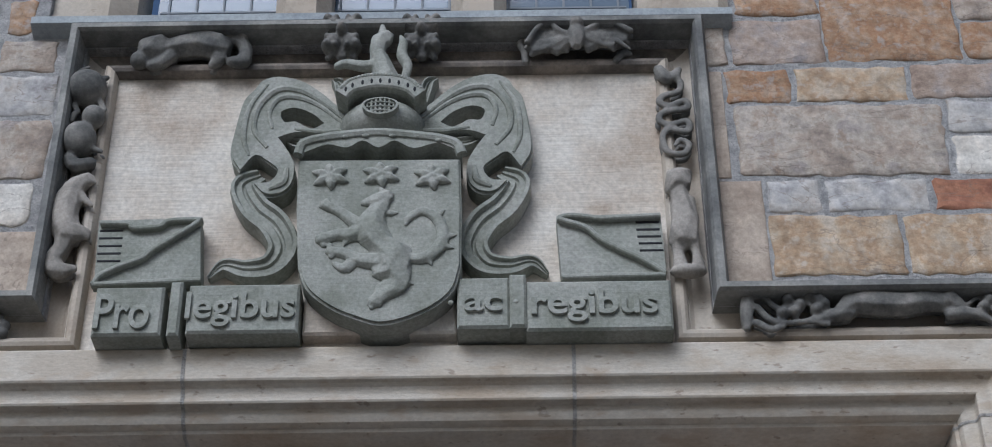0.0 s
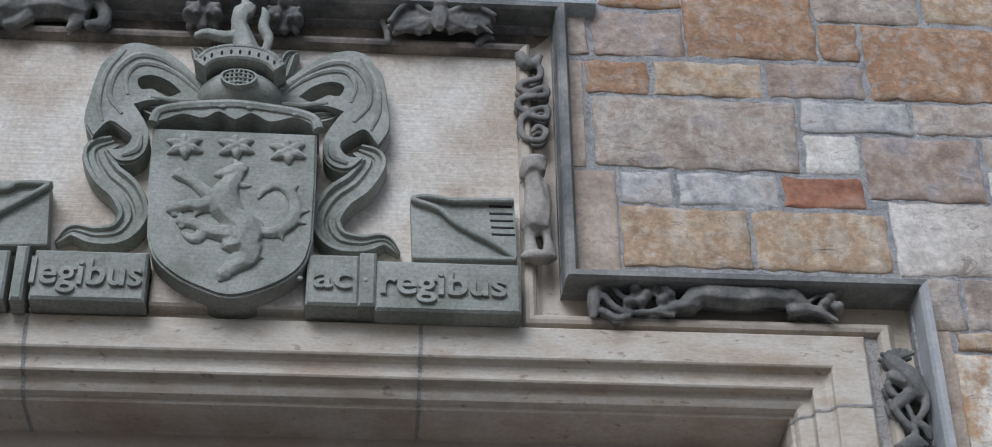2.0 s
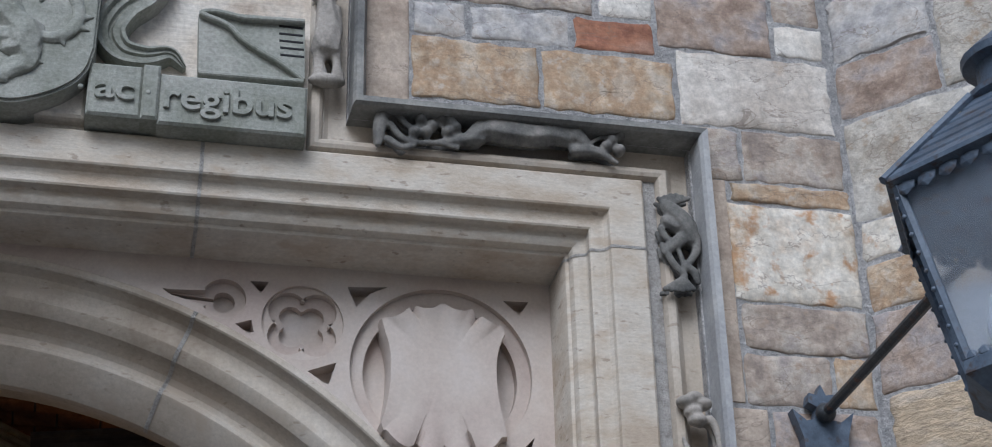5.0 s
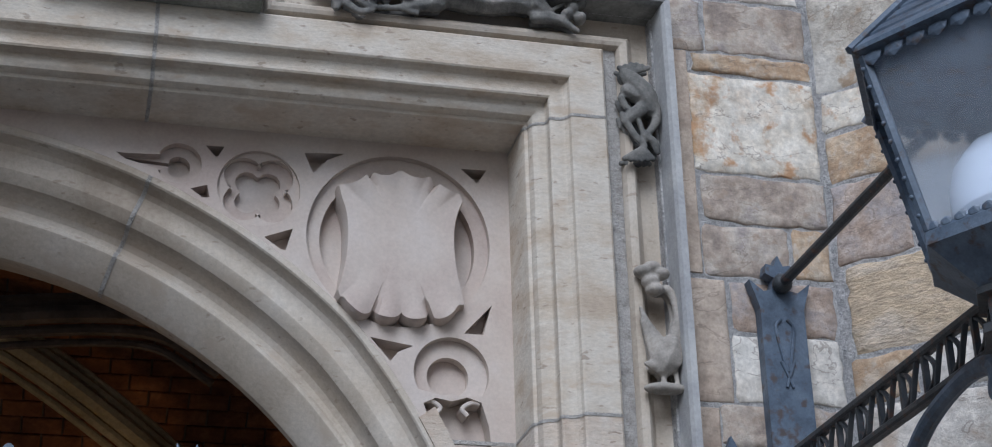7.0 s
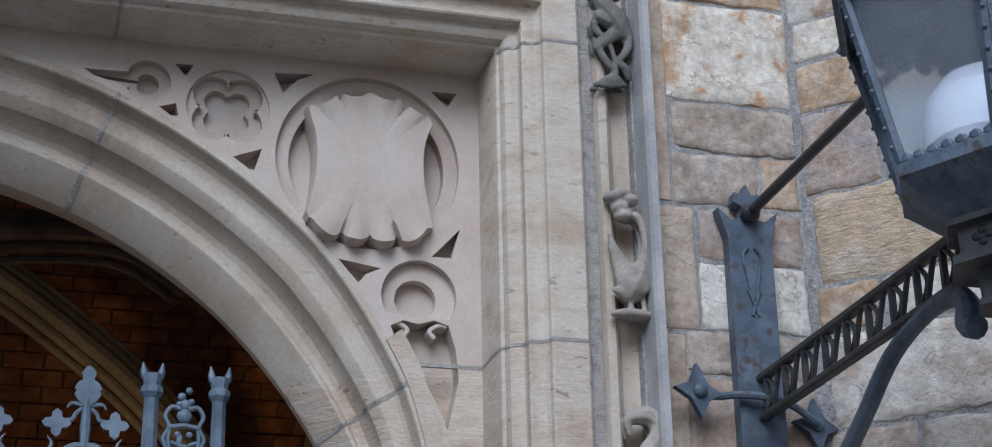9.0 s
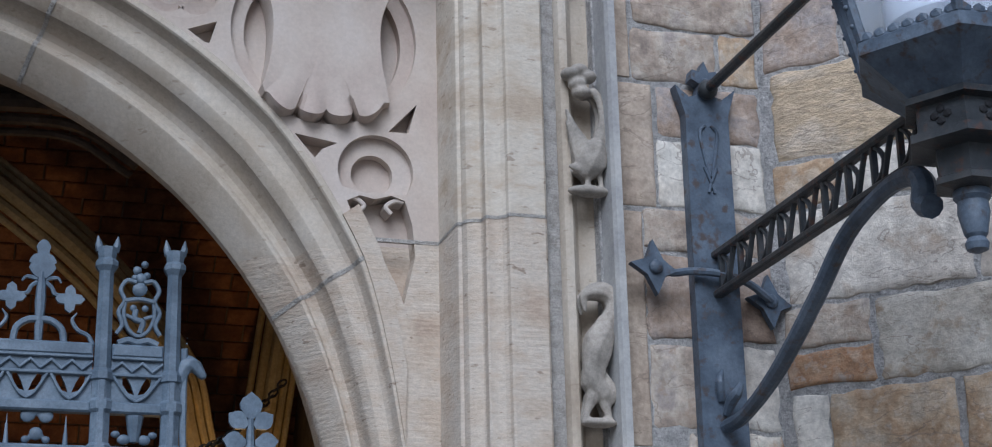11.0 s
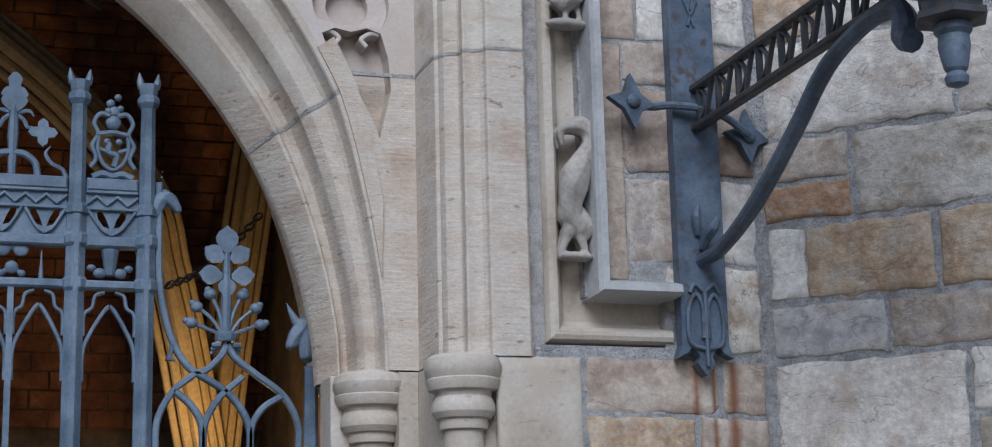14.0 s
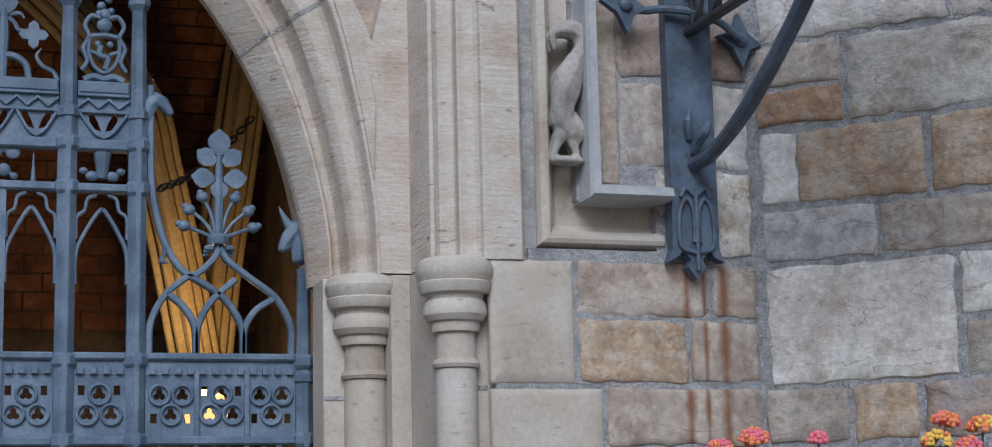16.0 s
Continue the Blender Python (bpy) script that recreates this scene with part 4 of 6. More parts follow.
for s in (1, -1):
    X = lambda a, b: sorted((s * a, s * b))
    for a, b, nf, nr in ((0.02, 0.774, 6, 5), (0.83, 0.983, 1, 1)):
        rail(*X(a, b), 2.745, 2.785), rail(*X(a, b), 2.572, 2.606), rail(*X(a, b), 2.445, 2.472), rail(*X(a, b), 1.945, 1.968), rail(*X(a, b), 1.695, 1.722)
        frieze(*X(a, b), nf), roundels(*X(a, b), nr, 1)
    rail(*X(1.04, 1.49), 1.945, 1.968), rail(*X(1.04, 1.49), 1.695, 1.722)
    roundels(*X(1.04, 1.49), 3, -1)
    for a, b in ((0.83, 0.983), (0.63, 0.774), (0.46, 0.612), (0.29, 0.442), (0.12, 0.272)):
        cusped_head(*X(a, b), 2.44, 0.27)
        cusped_head(*X(a, b), 1.69, 0.2)
    for a in (1.115, 1.265, 1.415):
        cusped_head(*X(a - 0.07, a + 0.07), 1.69, 0.2)
    for a in (0.621, 0.451, 0.281, 0.111):
        bm = bmesh.new()
        box(bm, s * a - 0.009, s * a + 0.009, GY - 0.015, GY + 0.01, 0, 2.445)
        iron("upright", bm, smooth=False)
        # trefoil and spike between the rails
        bm = bmesh.new()
        for dx, dz, r in ((0, 0.03, 0.022), (-0.026, 0.085, 0.024), (0.026, 0.085, 0.024), (0, 0.1, 0.018), (0.03, 0.012, 0.013), (-0.03, 0.012, 0.013)):
            lump(bm, s * a + dx, GY, 2.475 + dz, r, 0.009, r, 1)
        tube(bm, [(s * (a + 0.085), GY, 2.47), (s * (a + 0.085), GY, 2.565)], [0.01, 0.002], 6)
        under(carved("trefoil", bm, M_GATE, "", "", None, 0.004), GATE)
    for a in (1.085, 1.19, 1.34, 1.44):
        bm = bmesh.new()
        box(bm, s * a - 0.007, s * a + 0.007, GY - 0.012, GY + 0.008, 0, 1.7)
        iron("upright", bm, smooth=False)
    bm = bmesh.new()
    for dx, dz, r in ((0, 0.03, 0.02), (-0.03, 0.025, 0.02), (0.03, 0.025, 0.02), (0.055, 0.04, 0.014), (-0.055, 0.04, 0.014)):
        lump(bm, s * 0.906 + dx, GY, 2.472 + dz, r, 0.01, r * 0.8, 1)
    turned(bm, s * 0.906, GY, [(0.014, 2.49), (0.02, 2.52), (0.026, 2.56), (0.028, 2.568)], 10)
    iron("thistle", bm, "thistle-shaped iron ornament")
    leaf_finial(s * 0.612, 2.78), leaf_finial(s * 0.27, 2.78)
    # open arms between the tall posts
    bm = bmesh.new()
    c = s * 0.906
    bar(bm, [(c - 0.042, 2.93), (c - 0.046, 2.88), (c - 0.03, 2.835), (c, 2.815), (c + 0.03, 2.835), (c + 0.046, 2.88), (c + 0.042, 2.93)], 0.012, GY - 0.012, GY + 0.008, 5)
    bar(bm, [(c - 0.06, 2.79), (c - 0.03, 2.802), (c, 2.795), (c + 0.03, 2.802), (c + 0.06, 2.79)], 0.02, GY - 0.014, GY + 0.008, 4)
    bar(bm, [(c - 0.045, 2.925), (c, 2.932), (c + 0.045, 2.925)], 0.014, GY - 0.014, GY + 0.008, 4)
    bar(bm, [(c - 0.01, 2.9), (c - 0.012, 2.87), (c + 0.012, 2.86), (c + 0.004, 2.825)], 0.018, GY - 0.01, GY + 0.006, 4)
    for sx in (-1, 1):
        bar(bm, [(c + sx * 0.012, 2.985), (c + sx * 0.04, 2.99), (c + sx * 0.058, 2.96), (c + sx * 0.045, 2.925), (c + sx * 0.062, 2.89), (c + sx * 0.05, 2.85), (c + sx * 0.066, 2.82)], 0.013, GY - 0.012, GY + 0.006, 5)
        bar(bm, [(c + sx * 0.015, 2.87), (c + sx * 0.04, 2.88)], 0.012, GY - 0.01, GY + 0.006)
        lump(bm, c + sx * 0.018, GY, 2.905, 0.011, 0.008, 0.011, 1)
    for dx, dz, r in ((0, 2.965, 0.024), (0.002, 3.0, 0.018), (-0.01, 3.025, 0.014), (0.012, 3.045, 0.012), (-0.016, 3.0, 0.012), (0.02, 3.01, 0.011)):
        lump(bm, c + dx, GY, dz, r, 0.012, r, 1)
    iron("pierced_shield", bm, "openwork iron shield with crest and mantling")
    # side sweep and interlaced arches
    for line in ([(1.047, 2.783), (1.049, 2.598), (1.056, 2.450), (1.097, 2.293), (1.168, 2.204), (1.236, 2.250), (1.259, 2.298)], [(1.049, 1.961), (1.054, 2.059), (1.098, 2.145), (1.168, 2.204)], [(1.190, 1.962), (1.184, 2.051), (1.151, 2.108), (1.102, 2.149)], [(1.190, 1.962), (1.195, 2.052), (1.237, 2.129), (1.307, 2.194)], [(1.331, 1.963), (1.325, 2.053), (1.269, 2.139), (1.168, 2.204)], [(1.331, 1.963), (1.336, 2.044), (1.371, 2.102), (1.428, 2.138)], [(1.478, 1.965), (1.476, 2.055), (1.432, 2.138), (1.352, 2.199), (1.284, 2.252), (1.259, 2.298)]):
        bm = bmesh.new()
        bar(bm, [(s * x, z) for x, z in line], 0.02, GY - 0.014, GY + 0.01, 6)
        iron("tracery_bar", bm, smooth=False)
    for (x, z), (x2, z2) in zip([(1.097, 2.293), (1.098, 2.145), (1.078, 2.250)], [(1.090, 2.247), (1.124, 2.178), (1.105, 2.239)]):
        bm = bmesh.new()
        tube(bm, [(s * x, GY, z), (s * x2, GY, z2)], [0.012, 0.003], 6)
        iron("crocket", bm, smooth=False)
    # flower finial with acorns
    fx, fz = s * 1.256, 2.30
    bm = bmesh.new()
    tube(bm, [(fx, GY, fz - 0.02), (fx, GY, fz + 0.14), (fx, GY, fz + 0.3)], [0.013, 0.016, 0.01], 8)
    turned(bm, fx, GY, [(0.03, fz), (0.034, fz + 0.01), (0.034, fz + 0.022), (0.028, fz + 0.03)], 10)
    fin = iron("flower_finial", bm, "iron flower finial with acorn sprays")
    for dx, dz, size, turn in ((0, 0.275, 1.15, 0.0), (-0.012, 0.25, 0.95, 0.95), (0.012, 0.25, 0.95, -0.95), (-0.014, 0.2, 1.0, 1.45), (0.014, 0.2, 1.0, -1.45), (0, 0.135, 0.9, 0.0)):
        bm = bmesh.new()
        leaf_plate(bm, fx + dx, fz + dz, ((0, 0.008), (0.012, 0.018), (0.026, 0.028), (0.042, 0.03), (0.056, 0.022), (0.066, 0.008), (0.072, 0.002)), size, turn)
        iron("petal", bm, parent=fin, smooth=False)
    for dx, dz in ((-0.105, 0.055), (-0.09, 0.105), (-0.05, 0.145), (0.05, 0.145), (0.09, 0.105), (0.105, 0.055)):
        bm = bmesh.new()
        tube(bm, [(fx + dx * 0.12, GY, fz + 0.02), (fx + dx * 0.45, GY, fz + dz * 0.62), (fx + dx * 0.85, GY, fz + dz * 0.92)], 0.006, 6, 3)
        a = math.atan2(dz, dx)
        lump(bm, fx + dx, GY, fz + dz, 0.02, 0.017, 0.018, 1)
        lump(bm, fx + dx + 0.018 * math.cos(a), GY, fz + dz + 0.014 * math.sin(a), 0.012, 0.011, 0.011, 1)
        iron("acorn", bm, parent=fin)
    for sx in (-1, 1):
        bm = bmesh.new()
        for q in range(3):
            tube(bm, [(fx + sx * 0.02, GY - 0.012 + 0.01 * q, fz - 0.01), (fx + sx * 0.045, GY - 0.012 + 0.01 * q, fz - 0.012 - 0.012 * q)], [0.01, 0.005], 6)
        iron("leaf", bm, parent=fin)
    # beasts' heads: hound on the tall post, unicorn on the wall post
    bm = bmesh.new()
    H = [(s * x, z) for x, z in [(1.051, 2.726), (1.074, 2.737), (1.105, 2.703), (1.056, 2.820)]]
    stroke(bm, [(s * 1.03, 2.66), H[0], H[1], H[2]], [0.02, 0.026, 0.026, 0.015], GY)
    stroke(bm, [H[0], H[3]], [0.012, 0.004], GY)
    stroke(bm, [H[0], (s * 1.045, 2.62)], [0.016, 0.012], GY)
    under(carved("hound_head", bm, M_GATE, "", "", None, 0.004), GATE)
    bm = bmesh.new()
    stroke(bm, [(s * 1.508, 2.268), (s * 1.509, 2.317), (s * 1.505, 2.356)], [0.03, 0.036, 0.032], GY)
    stroke(bm, [(s * 1.499, 2.356), (s * 1.471, 2.325), (s * 1.455, 2.296)], [0.034, 0.028, 0.02], GY)
    stroke(bm, [(s * 1.471, 2.369), (s * 1.455, 2.396), (s * 1.441, 2.425)], [0.016, 0.01, 0.003], GY)
    stroke(bm, [(s * 1.511, 2.370), (s * 1.514, 2.390)], [0.014, 0.005], GY)
    under(carved("unicorn_head", bm, M_GATE, "", "", None, 0.004), GATE)


# ---- wall bracket and lantern ----
BX = 2.49
BRACKET = thing("wall_bracket", (BX, -0.02, 2.8), "slate-blue iron wall bracket with pierced arm and braces", "bracket")
bm = bmesh.new()
plate(bm, [(BX - 0.072, 2.2), (BX - 0.085, 2.165), (BX - 0.055, 2.18), (BX - 0.04, 2.2), (BX - 0.018, 2.17), (BX - 0.028, 2.15), (BX, 2.115), (BX + 0.028, 2.15), (BX + 0.018, 2.17), (BX + 0.04, 2.2), (BX + 0.055, 2.18), (BX + 0.085, 2.165), (BX + 0.072, 2.2),
           (BX + 0.07, 3.4), (BX + 0.098, 3.49), (BX + 0.055, 3.455), (BX + 0.03, 3.46), (BX + 0.018, 3.5), (BX + 0.045, 3.515), (BX + 0.04, 3.545), (BX + 0.015, 3.54), (BX, 3.575), (BX - 0.015, 3.54), (BX - 0.04, 3.545), (BX - 0.045, 3.515), (BX - 0.018, 3.5), (BX - 0.03, 3.46), (BX - 0.055, 3.455), (BX - 0.098, 3.49), (BX - 0.07, 3.4)],
      [], -0.062, -0.02)
under(part("back_plate", bm, M_IRON), BRACKET)
bm = bmesh.new()
for sx in (-1, 1):
    bm = bmesh.new()
    bar(bm, [(BX + sx * 0.006, 2.19), (BX + sx * 0.05, 2.21), (BX + sx * 0.052, 2.3), (BX + sx * 0.03, 2.345), (BX + sx * 0.008, 2.31), (BX + sx * 0.008, 2.22)], 0.011, -0.074, -0.06, 5)
    bar(bm, [(BX + sx * 0.004, 2.355), (BX + sx * 0.03, 2.375), (BX + sx * 0.045, 2.35)], 0.01, -0.074, -0.06, 4)
    under(part("foot_tracery", bm, M_IRON), BRACKET)
    bm = bmesh.new()
    bar(bm, [(BX + sx * 0.004, 3.2), (BX + sx * 0.02, 3.28), (BX + sx * 0.028, 3.34), (BX + sx * 0.01, 3.365)], 0.009, -0.07, -0.06, 5)
    bar(bm, [(BX + sx * 0.02, 3.23), (BX, 3.18), (BX - sx * 0.01, 3.15)], 0.008, -0.07, -0.06, 4)
    under(part("applied_tracery", bm, M_IRON), BRACKET)
bm = bmesh.new()
tube(bm, [(BX, -0.07, 2.14), (BX, -0.07, 2.36)], 0.007, 6)
under(part("tracery_stem", bm, M_IRON), BRACKET)
for z, r in ((2.445, 0.014), (2.96, 0.01), (3.505, 0.012)):
    bm = bmesh.new()
    lump(bm, BX, -0.066, z, r, r, r, 2)
    under(part("bolt", bm, M_IRON, None, "", True), BRACKET)
bm = bmesh.new()
tube(bm, [(BX, -0.07, 2.48), (BX + 0.005, -0.1, 2.515), (BX + 0.01, -0.13, 2.53), (BX + 0.02, -0.14, 2.555)], [0.012, 0.018, 0.016, 0.008], 8, 3)
tube(bm, [(BX - 0.01, -0.065, 2.52), (BX - 0.02, -0.08, 2.57), (BX - 0.005, -0.07, 2.61)], [0.012, 0.014, 0.004], 8, 3)
under(part("leaf_hook", bm, M_IRON, None, "", True), BRACKET)
# strap with leaf-shaped ends
bm = bmesh.new()
tube(bm, [(2.28, -0.085, 2.895), (2.34, -0.09, 2.885), (BX - 0.09, -0.085, 2.895), (BX, -0.095, 2.89), (BX + 0.09, -0.085, 2.87), (2.66, -0.06, 2.83)], 0.012, 8, 4)
strap = under(part("strap", bm, M_IRON, None, "", True), BRACKET)
for cx, cz, yy in ((2.28, 2.895, -0.105), (2.665, 2.83, -0.05)):
    bm = bmesh.new()
    r = 0.075
    plate(bm, [(cx - r, cz + 0.01), (cx - r * 0.35, cz - r * 0.3), (cx + 0.005, cz - r * 1.1), (cx + r * 0.4, cz - r * 0.35), (cx + r * 0.9, cz - 0.01), (cx + r * 0.35, cz + r * 0.3), (cx - 0.005, cz + r * 1.1), (cx - r * 0.35, cz + r * 0.35)], [], yy, yy + 0.025)
    lump(bm, cx, yy - 0.004, cz, 0.022, 0.012, 0.022, 2)
    lf = part("leaf", bm, M_IRON)
    lf.parent = strap


def yz_bar(bm, pts, w, x0, x1, smooth=0):
    """A flat bar in the y-z plane."""
    t = bmesh.new()
    bar(t, pts, w, x0, x1, smooth)
    for v in t.verts:
        v.co = Vector((v.co.y, v.co.x, v.co.z))
    me = bpy.data.meshes.new("tmp")
    t.to_mesh(me)
    t.free()
    bm.from_mesh(me)
    bpy.data.meshes.remove(me)


# pierced arm: two chords, struts and foiled openings
bm = bmesh.new()
for z, w in ((2.957, 0.024), (2.838, 0.022)):
    yz_bar(bm, [(-0.06, z), (-1.3, z)], w, BX - 0.014, BX + 0.014)
under(part("arm_chord", bm, M_DARKIRON), BRACKET)
for k in range(9):
    y = -0.1 - 0.13 * k
    bm = bmesh.new()
    box(bm, BX - 0.008, BX + 0.008, y - 0.006, y + 0.006, 2.845, 2.95)
    yz_bar(bm, [(y - 0.012, 2.852), (y - 0.04, 2.872), (y - 0.05, 2.9), (y - 0.028, 2.93), (y - 0.012, 2.94)], 0.0085, BX - 0.007, BX + 0.007, 4)
    yz_bar(bm, [(y - 0.04, 2.846), (y - 0.065, 2.9), (y - 0.09, 2.95)], 0.008, BX - 0.007, BX + 0.007)
    under(part("arm_tracery", bm, M_DARKIRON), BRACKET)
bm = bmesh.new()
tube(bm, [(BX, -0.06, 3.475), (BX, -1.16, 3.485)], 0.017, 10)
lump(bm, BX, -0.08, 3.475, 0.032, 0.03, 0.032, 2)
under(part("upper_stay", bm, M_DARKIRON, None, "", True), BRACKET)
bm = bmesh.new()
tube(bm, [(BX, -0.065, 2.445), (BX, -0.2, 2.455), (BX, -0.42, 2.53), (BX, -0.66, 2.66), (BX, -0.85, 2.775), (BX, -1.05, 2.822), (BX, -1.18, 2.815), (BX, -1.225, 2.775), (BX, -1.22, 2.735), (BX, -1.25, 2.715)], [0.02, 0.021, 0.023, 0.023, 0.023, 0.022, 0.026, 0.03, 0.032, 0.03], 10, 5)
under(part("lower_brace", bm, M_IRON, None, "", True), BRACKET)

LX, LY = 2.5, -1.4
LANTERN = thing("lantern", (LX, LY, 3.0), "slate-blue hexagonal iron lantern with frosted glass on a bracket", "lantern")
HEX = math.pi


def hexring(r, z):
    return [(LX + r * math.cos(HEX + math.pi / 3 * k), LY + r * math.sin(HEX + math.pi / 3 * k), z) for k in range(6)]


def lan(name, bm, mat=M_IRON, label="", smooth=False, parent=None):
    ob = part(name, bm, mat, None, label, smooth)
    if parent:
        ob.parent = parent
        return ob
    return under(ob, LANTERN)


bm = bmesh.new()
turned(bm, LX, LY, [(0.2, 3.035), (0.245, 3.04), (0.25, 3.03), (0.25, 3.0), (0.235, 2.99), (0.13, 2.905)], 6, HEX)
lan("pan", bm)
bm = bmesh.new()
turned(bm, LX, LY, [(0.13, 2.91), (0.145, 2.905), (0.145, 2.89), (0.12, 2.885), (0.12, 2.825), (0.14, 2.82), (0.14, 2.8), (0.08, 2.79), (0.075, 2.73), (0.085, 2.725), (0.085, 2.71), (0.04, 2.7)], 6, HEX)
collar = lan("collar", bm, M_DARKIRON)
# quatrefoil openings are not cut: black lumps paint their inner shade
for k in range(6):
    a = HEX + math.pi / 6 + math.pi / 3 * k
    bm = bmesh.new()
    for ox, oz in ((0, 0.014), (0, -0.014), (0.016, 0), (-0.016, 0)):
        bmesh.ops.create_icosphere(bm, subdivisions=1, radius=1, matrix=Matrix.Translation((LX, LY, 2.855 + oz)) @ Matrix.Rotation(a, 4, "Z") @ Matrix.Translation((0.105, ox, 0)) @ Matrix.Diagonal((0.004, 0.012, 0.011, 1)))
    lan("quatrefoil", bm, plain("shadow_black", (0.01, 0.01, 0.012), 0.8) if k == 0 else bpy.data.materials["shadow_black"], parent=collar)
bm = bmesh.new()
turned(bm, LX, LY, [(0.03, 2.71), (0.042, 2.7), (0.042, 2.685), (0.034, 2.675), (0.036, 2.65), (0.026, 2.6), (0.02, 2.592), (0.027, 2.58), (0.024, 2.565), (0.008, 2.558)], 20)
lan("pendant", bm, M_IRON, "", True)
lo, hi = hexring(0.238, 3.035), hexring(0.345, 3.47)
for k in range(6):
    bm = bmesh.new()
    tube(bm, [lo[k], hi[k]], 0.014, 6)
    post = lan("corner_bar", bm)
    bm = bmesh.new()
    for f in np.linspace(0.08, 0.92, 9):
        p = Vector(lo[k]).lerp(Vector(hi[k]), f)
        d = (p - Vector((LX, LY, p.z))).normalized() * 0.014
        lump(bm, *(p + d), 0.006, 0.006, 0.006, 1)
    tagged(lan("rivet", bm, parent=post), kind="stuff")
    bm = bmesh.new()
    q = [Vector(p).lerp(Vector((LX, LY, p[2])), 0.03) for p in (lo[k], lo[(k + 1) % 6], hi[(k + 1) % 6], hi[k])]
    n = (q[1] - q[0]).cross(q[3] - q[0]).normalized() * 0.003
    a, b = [bm.verts.new(p) for p in q], [bm.verts.new(p - n) for p in q]
    bm.faces.new(a), bm.faces.new(b[::-1])
    for i in range(4):
        bm.faces.new((a[i - 1], a[i], b[i], b[i - 1]))
    pane = lan("pane", bm, M_GLASS, "frosted glass pane")
    pane.visible_shadow = False
    # scalloped cresting along sill and eaves
    bm = bmesh.new()
    for ring, z, dz, m in ((hexring(0.246, 0), 3.04, 0.014, 7), (hexring(0.352, 0), 3.455, -0.02, 6)):
        A, B = Vector(ring[k]), Vector(ring[(k + 1) % 6])
        for i in range(m):
            c = A.lerp(B, (i + 0.5) / m)
            bmesh.ops.create_icosphere(bm, subdivisions=1, radius=1, matrix=Matrix.Translation((c.x, c.y, z)) @ Matrix.Rotation(math.atan2(B.y - A.y, B.x - A.x), 4, "Z") @ Matrix.Diagonal(((B - A).length / m * 0.5, 0.006, abs(dz), 1)))
    tagged(lan("cresting", bm), kind="stuff")
bm = bmesh.new()
steps = []
for i in range(6):
    r0, z0 = 0.375 - 0.045 * i, 3.475 + 0.043 * i
    steps += [(r0, z0), (r0, z0 + 0.012), (r0 - 0.03, z0 + 0.04)]
turned(bm, LX, LY, [(0.33, 3.465)] + steps + [(0.1, 3.745)], 6, HEX)
roof = lan("roof", bm, M_IRON, "stepped hexagonal iron roof")
for k in range(6):
    bm = bmesh.new()
    tube(bm, [(*hexring(0.38, 0)[k][:2], 3.482), (*hexring(0.12, 0)[k][:2], 3.745)], 0.012, 6)
    lan("hip", bm, parent=roof)
bm = bmesh.new()
turned(bm, LX, LY, [(0.1, 3.735), (0.115, 3.745), (0.115, 3.76), (0.08, 3.77), (0.08, 3.845), (0.112, 3.85), (0.115, 3.87), (0.1, 3.885), (0.05, 3.93), (0.02, 3.96), (0.005, 3.99)], 20)
lan("chimney", bm, M_IRON, "", True)
bm = bmesh.new()
turned(bm, LX, LY, [(0.06, 3.04), (0.12, 3.05), (0.15, 3.1), (0.155, 3.16), (0.14, 3.22), (0.1, 3.27), (0.04, 3.3)], 24)
lan("globe", bm, M_WHITE, "white opal glass globe", True)


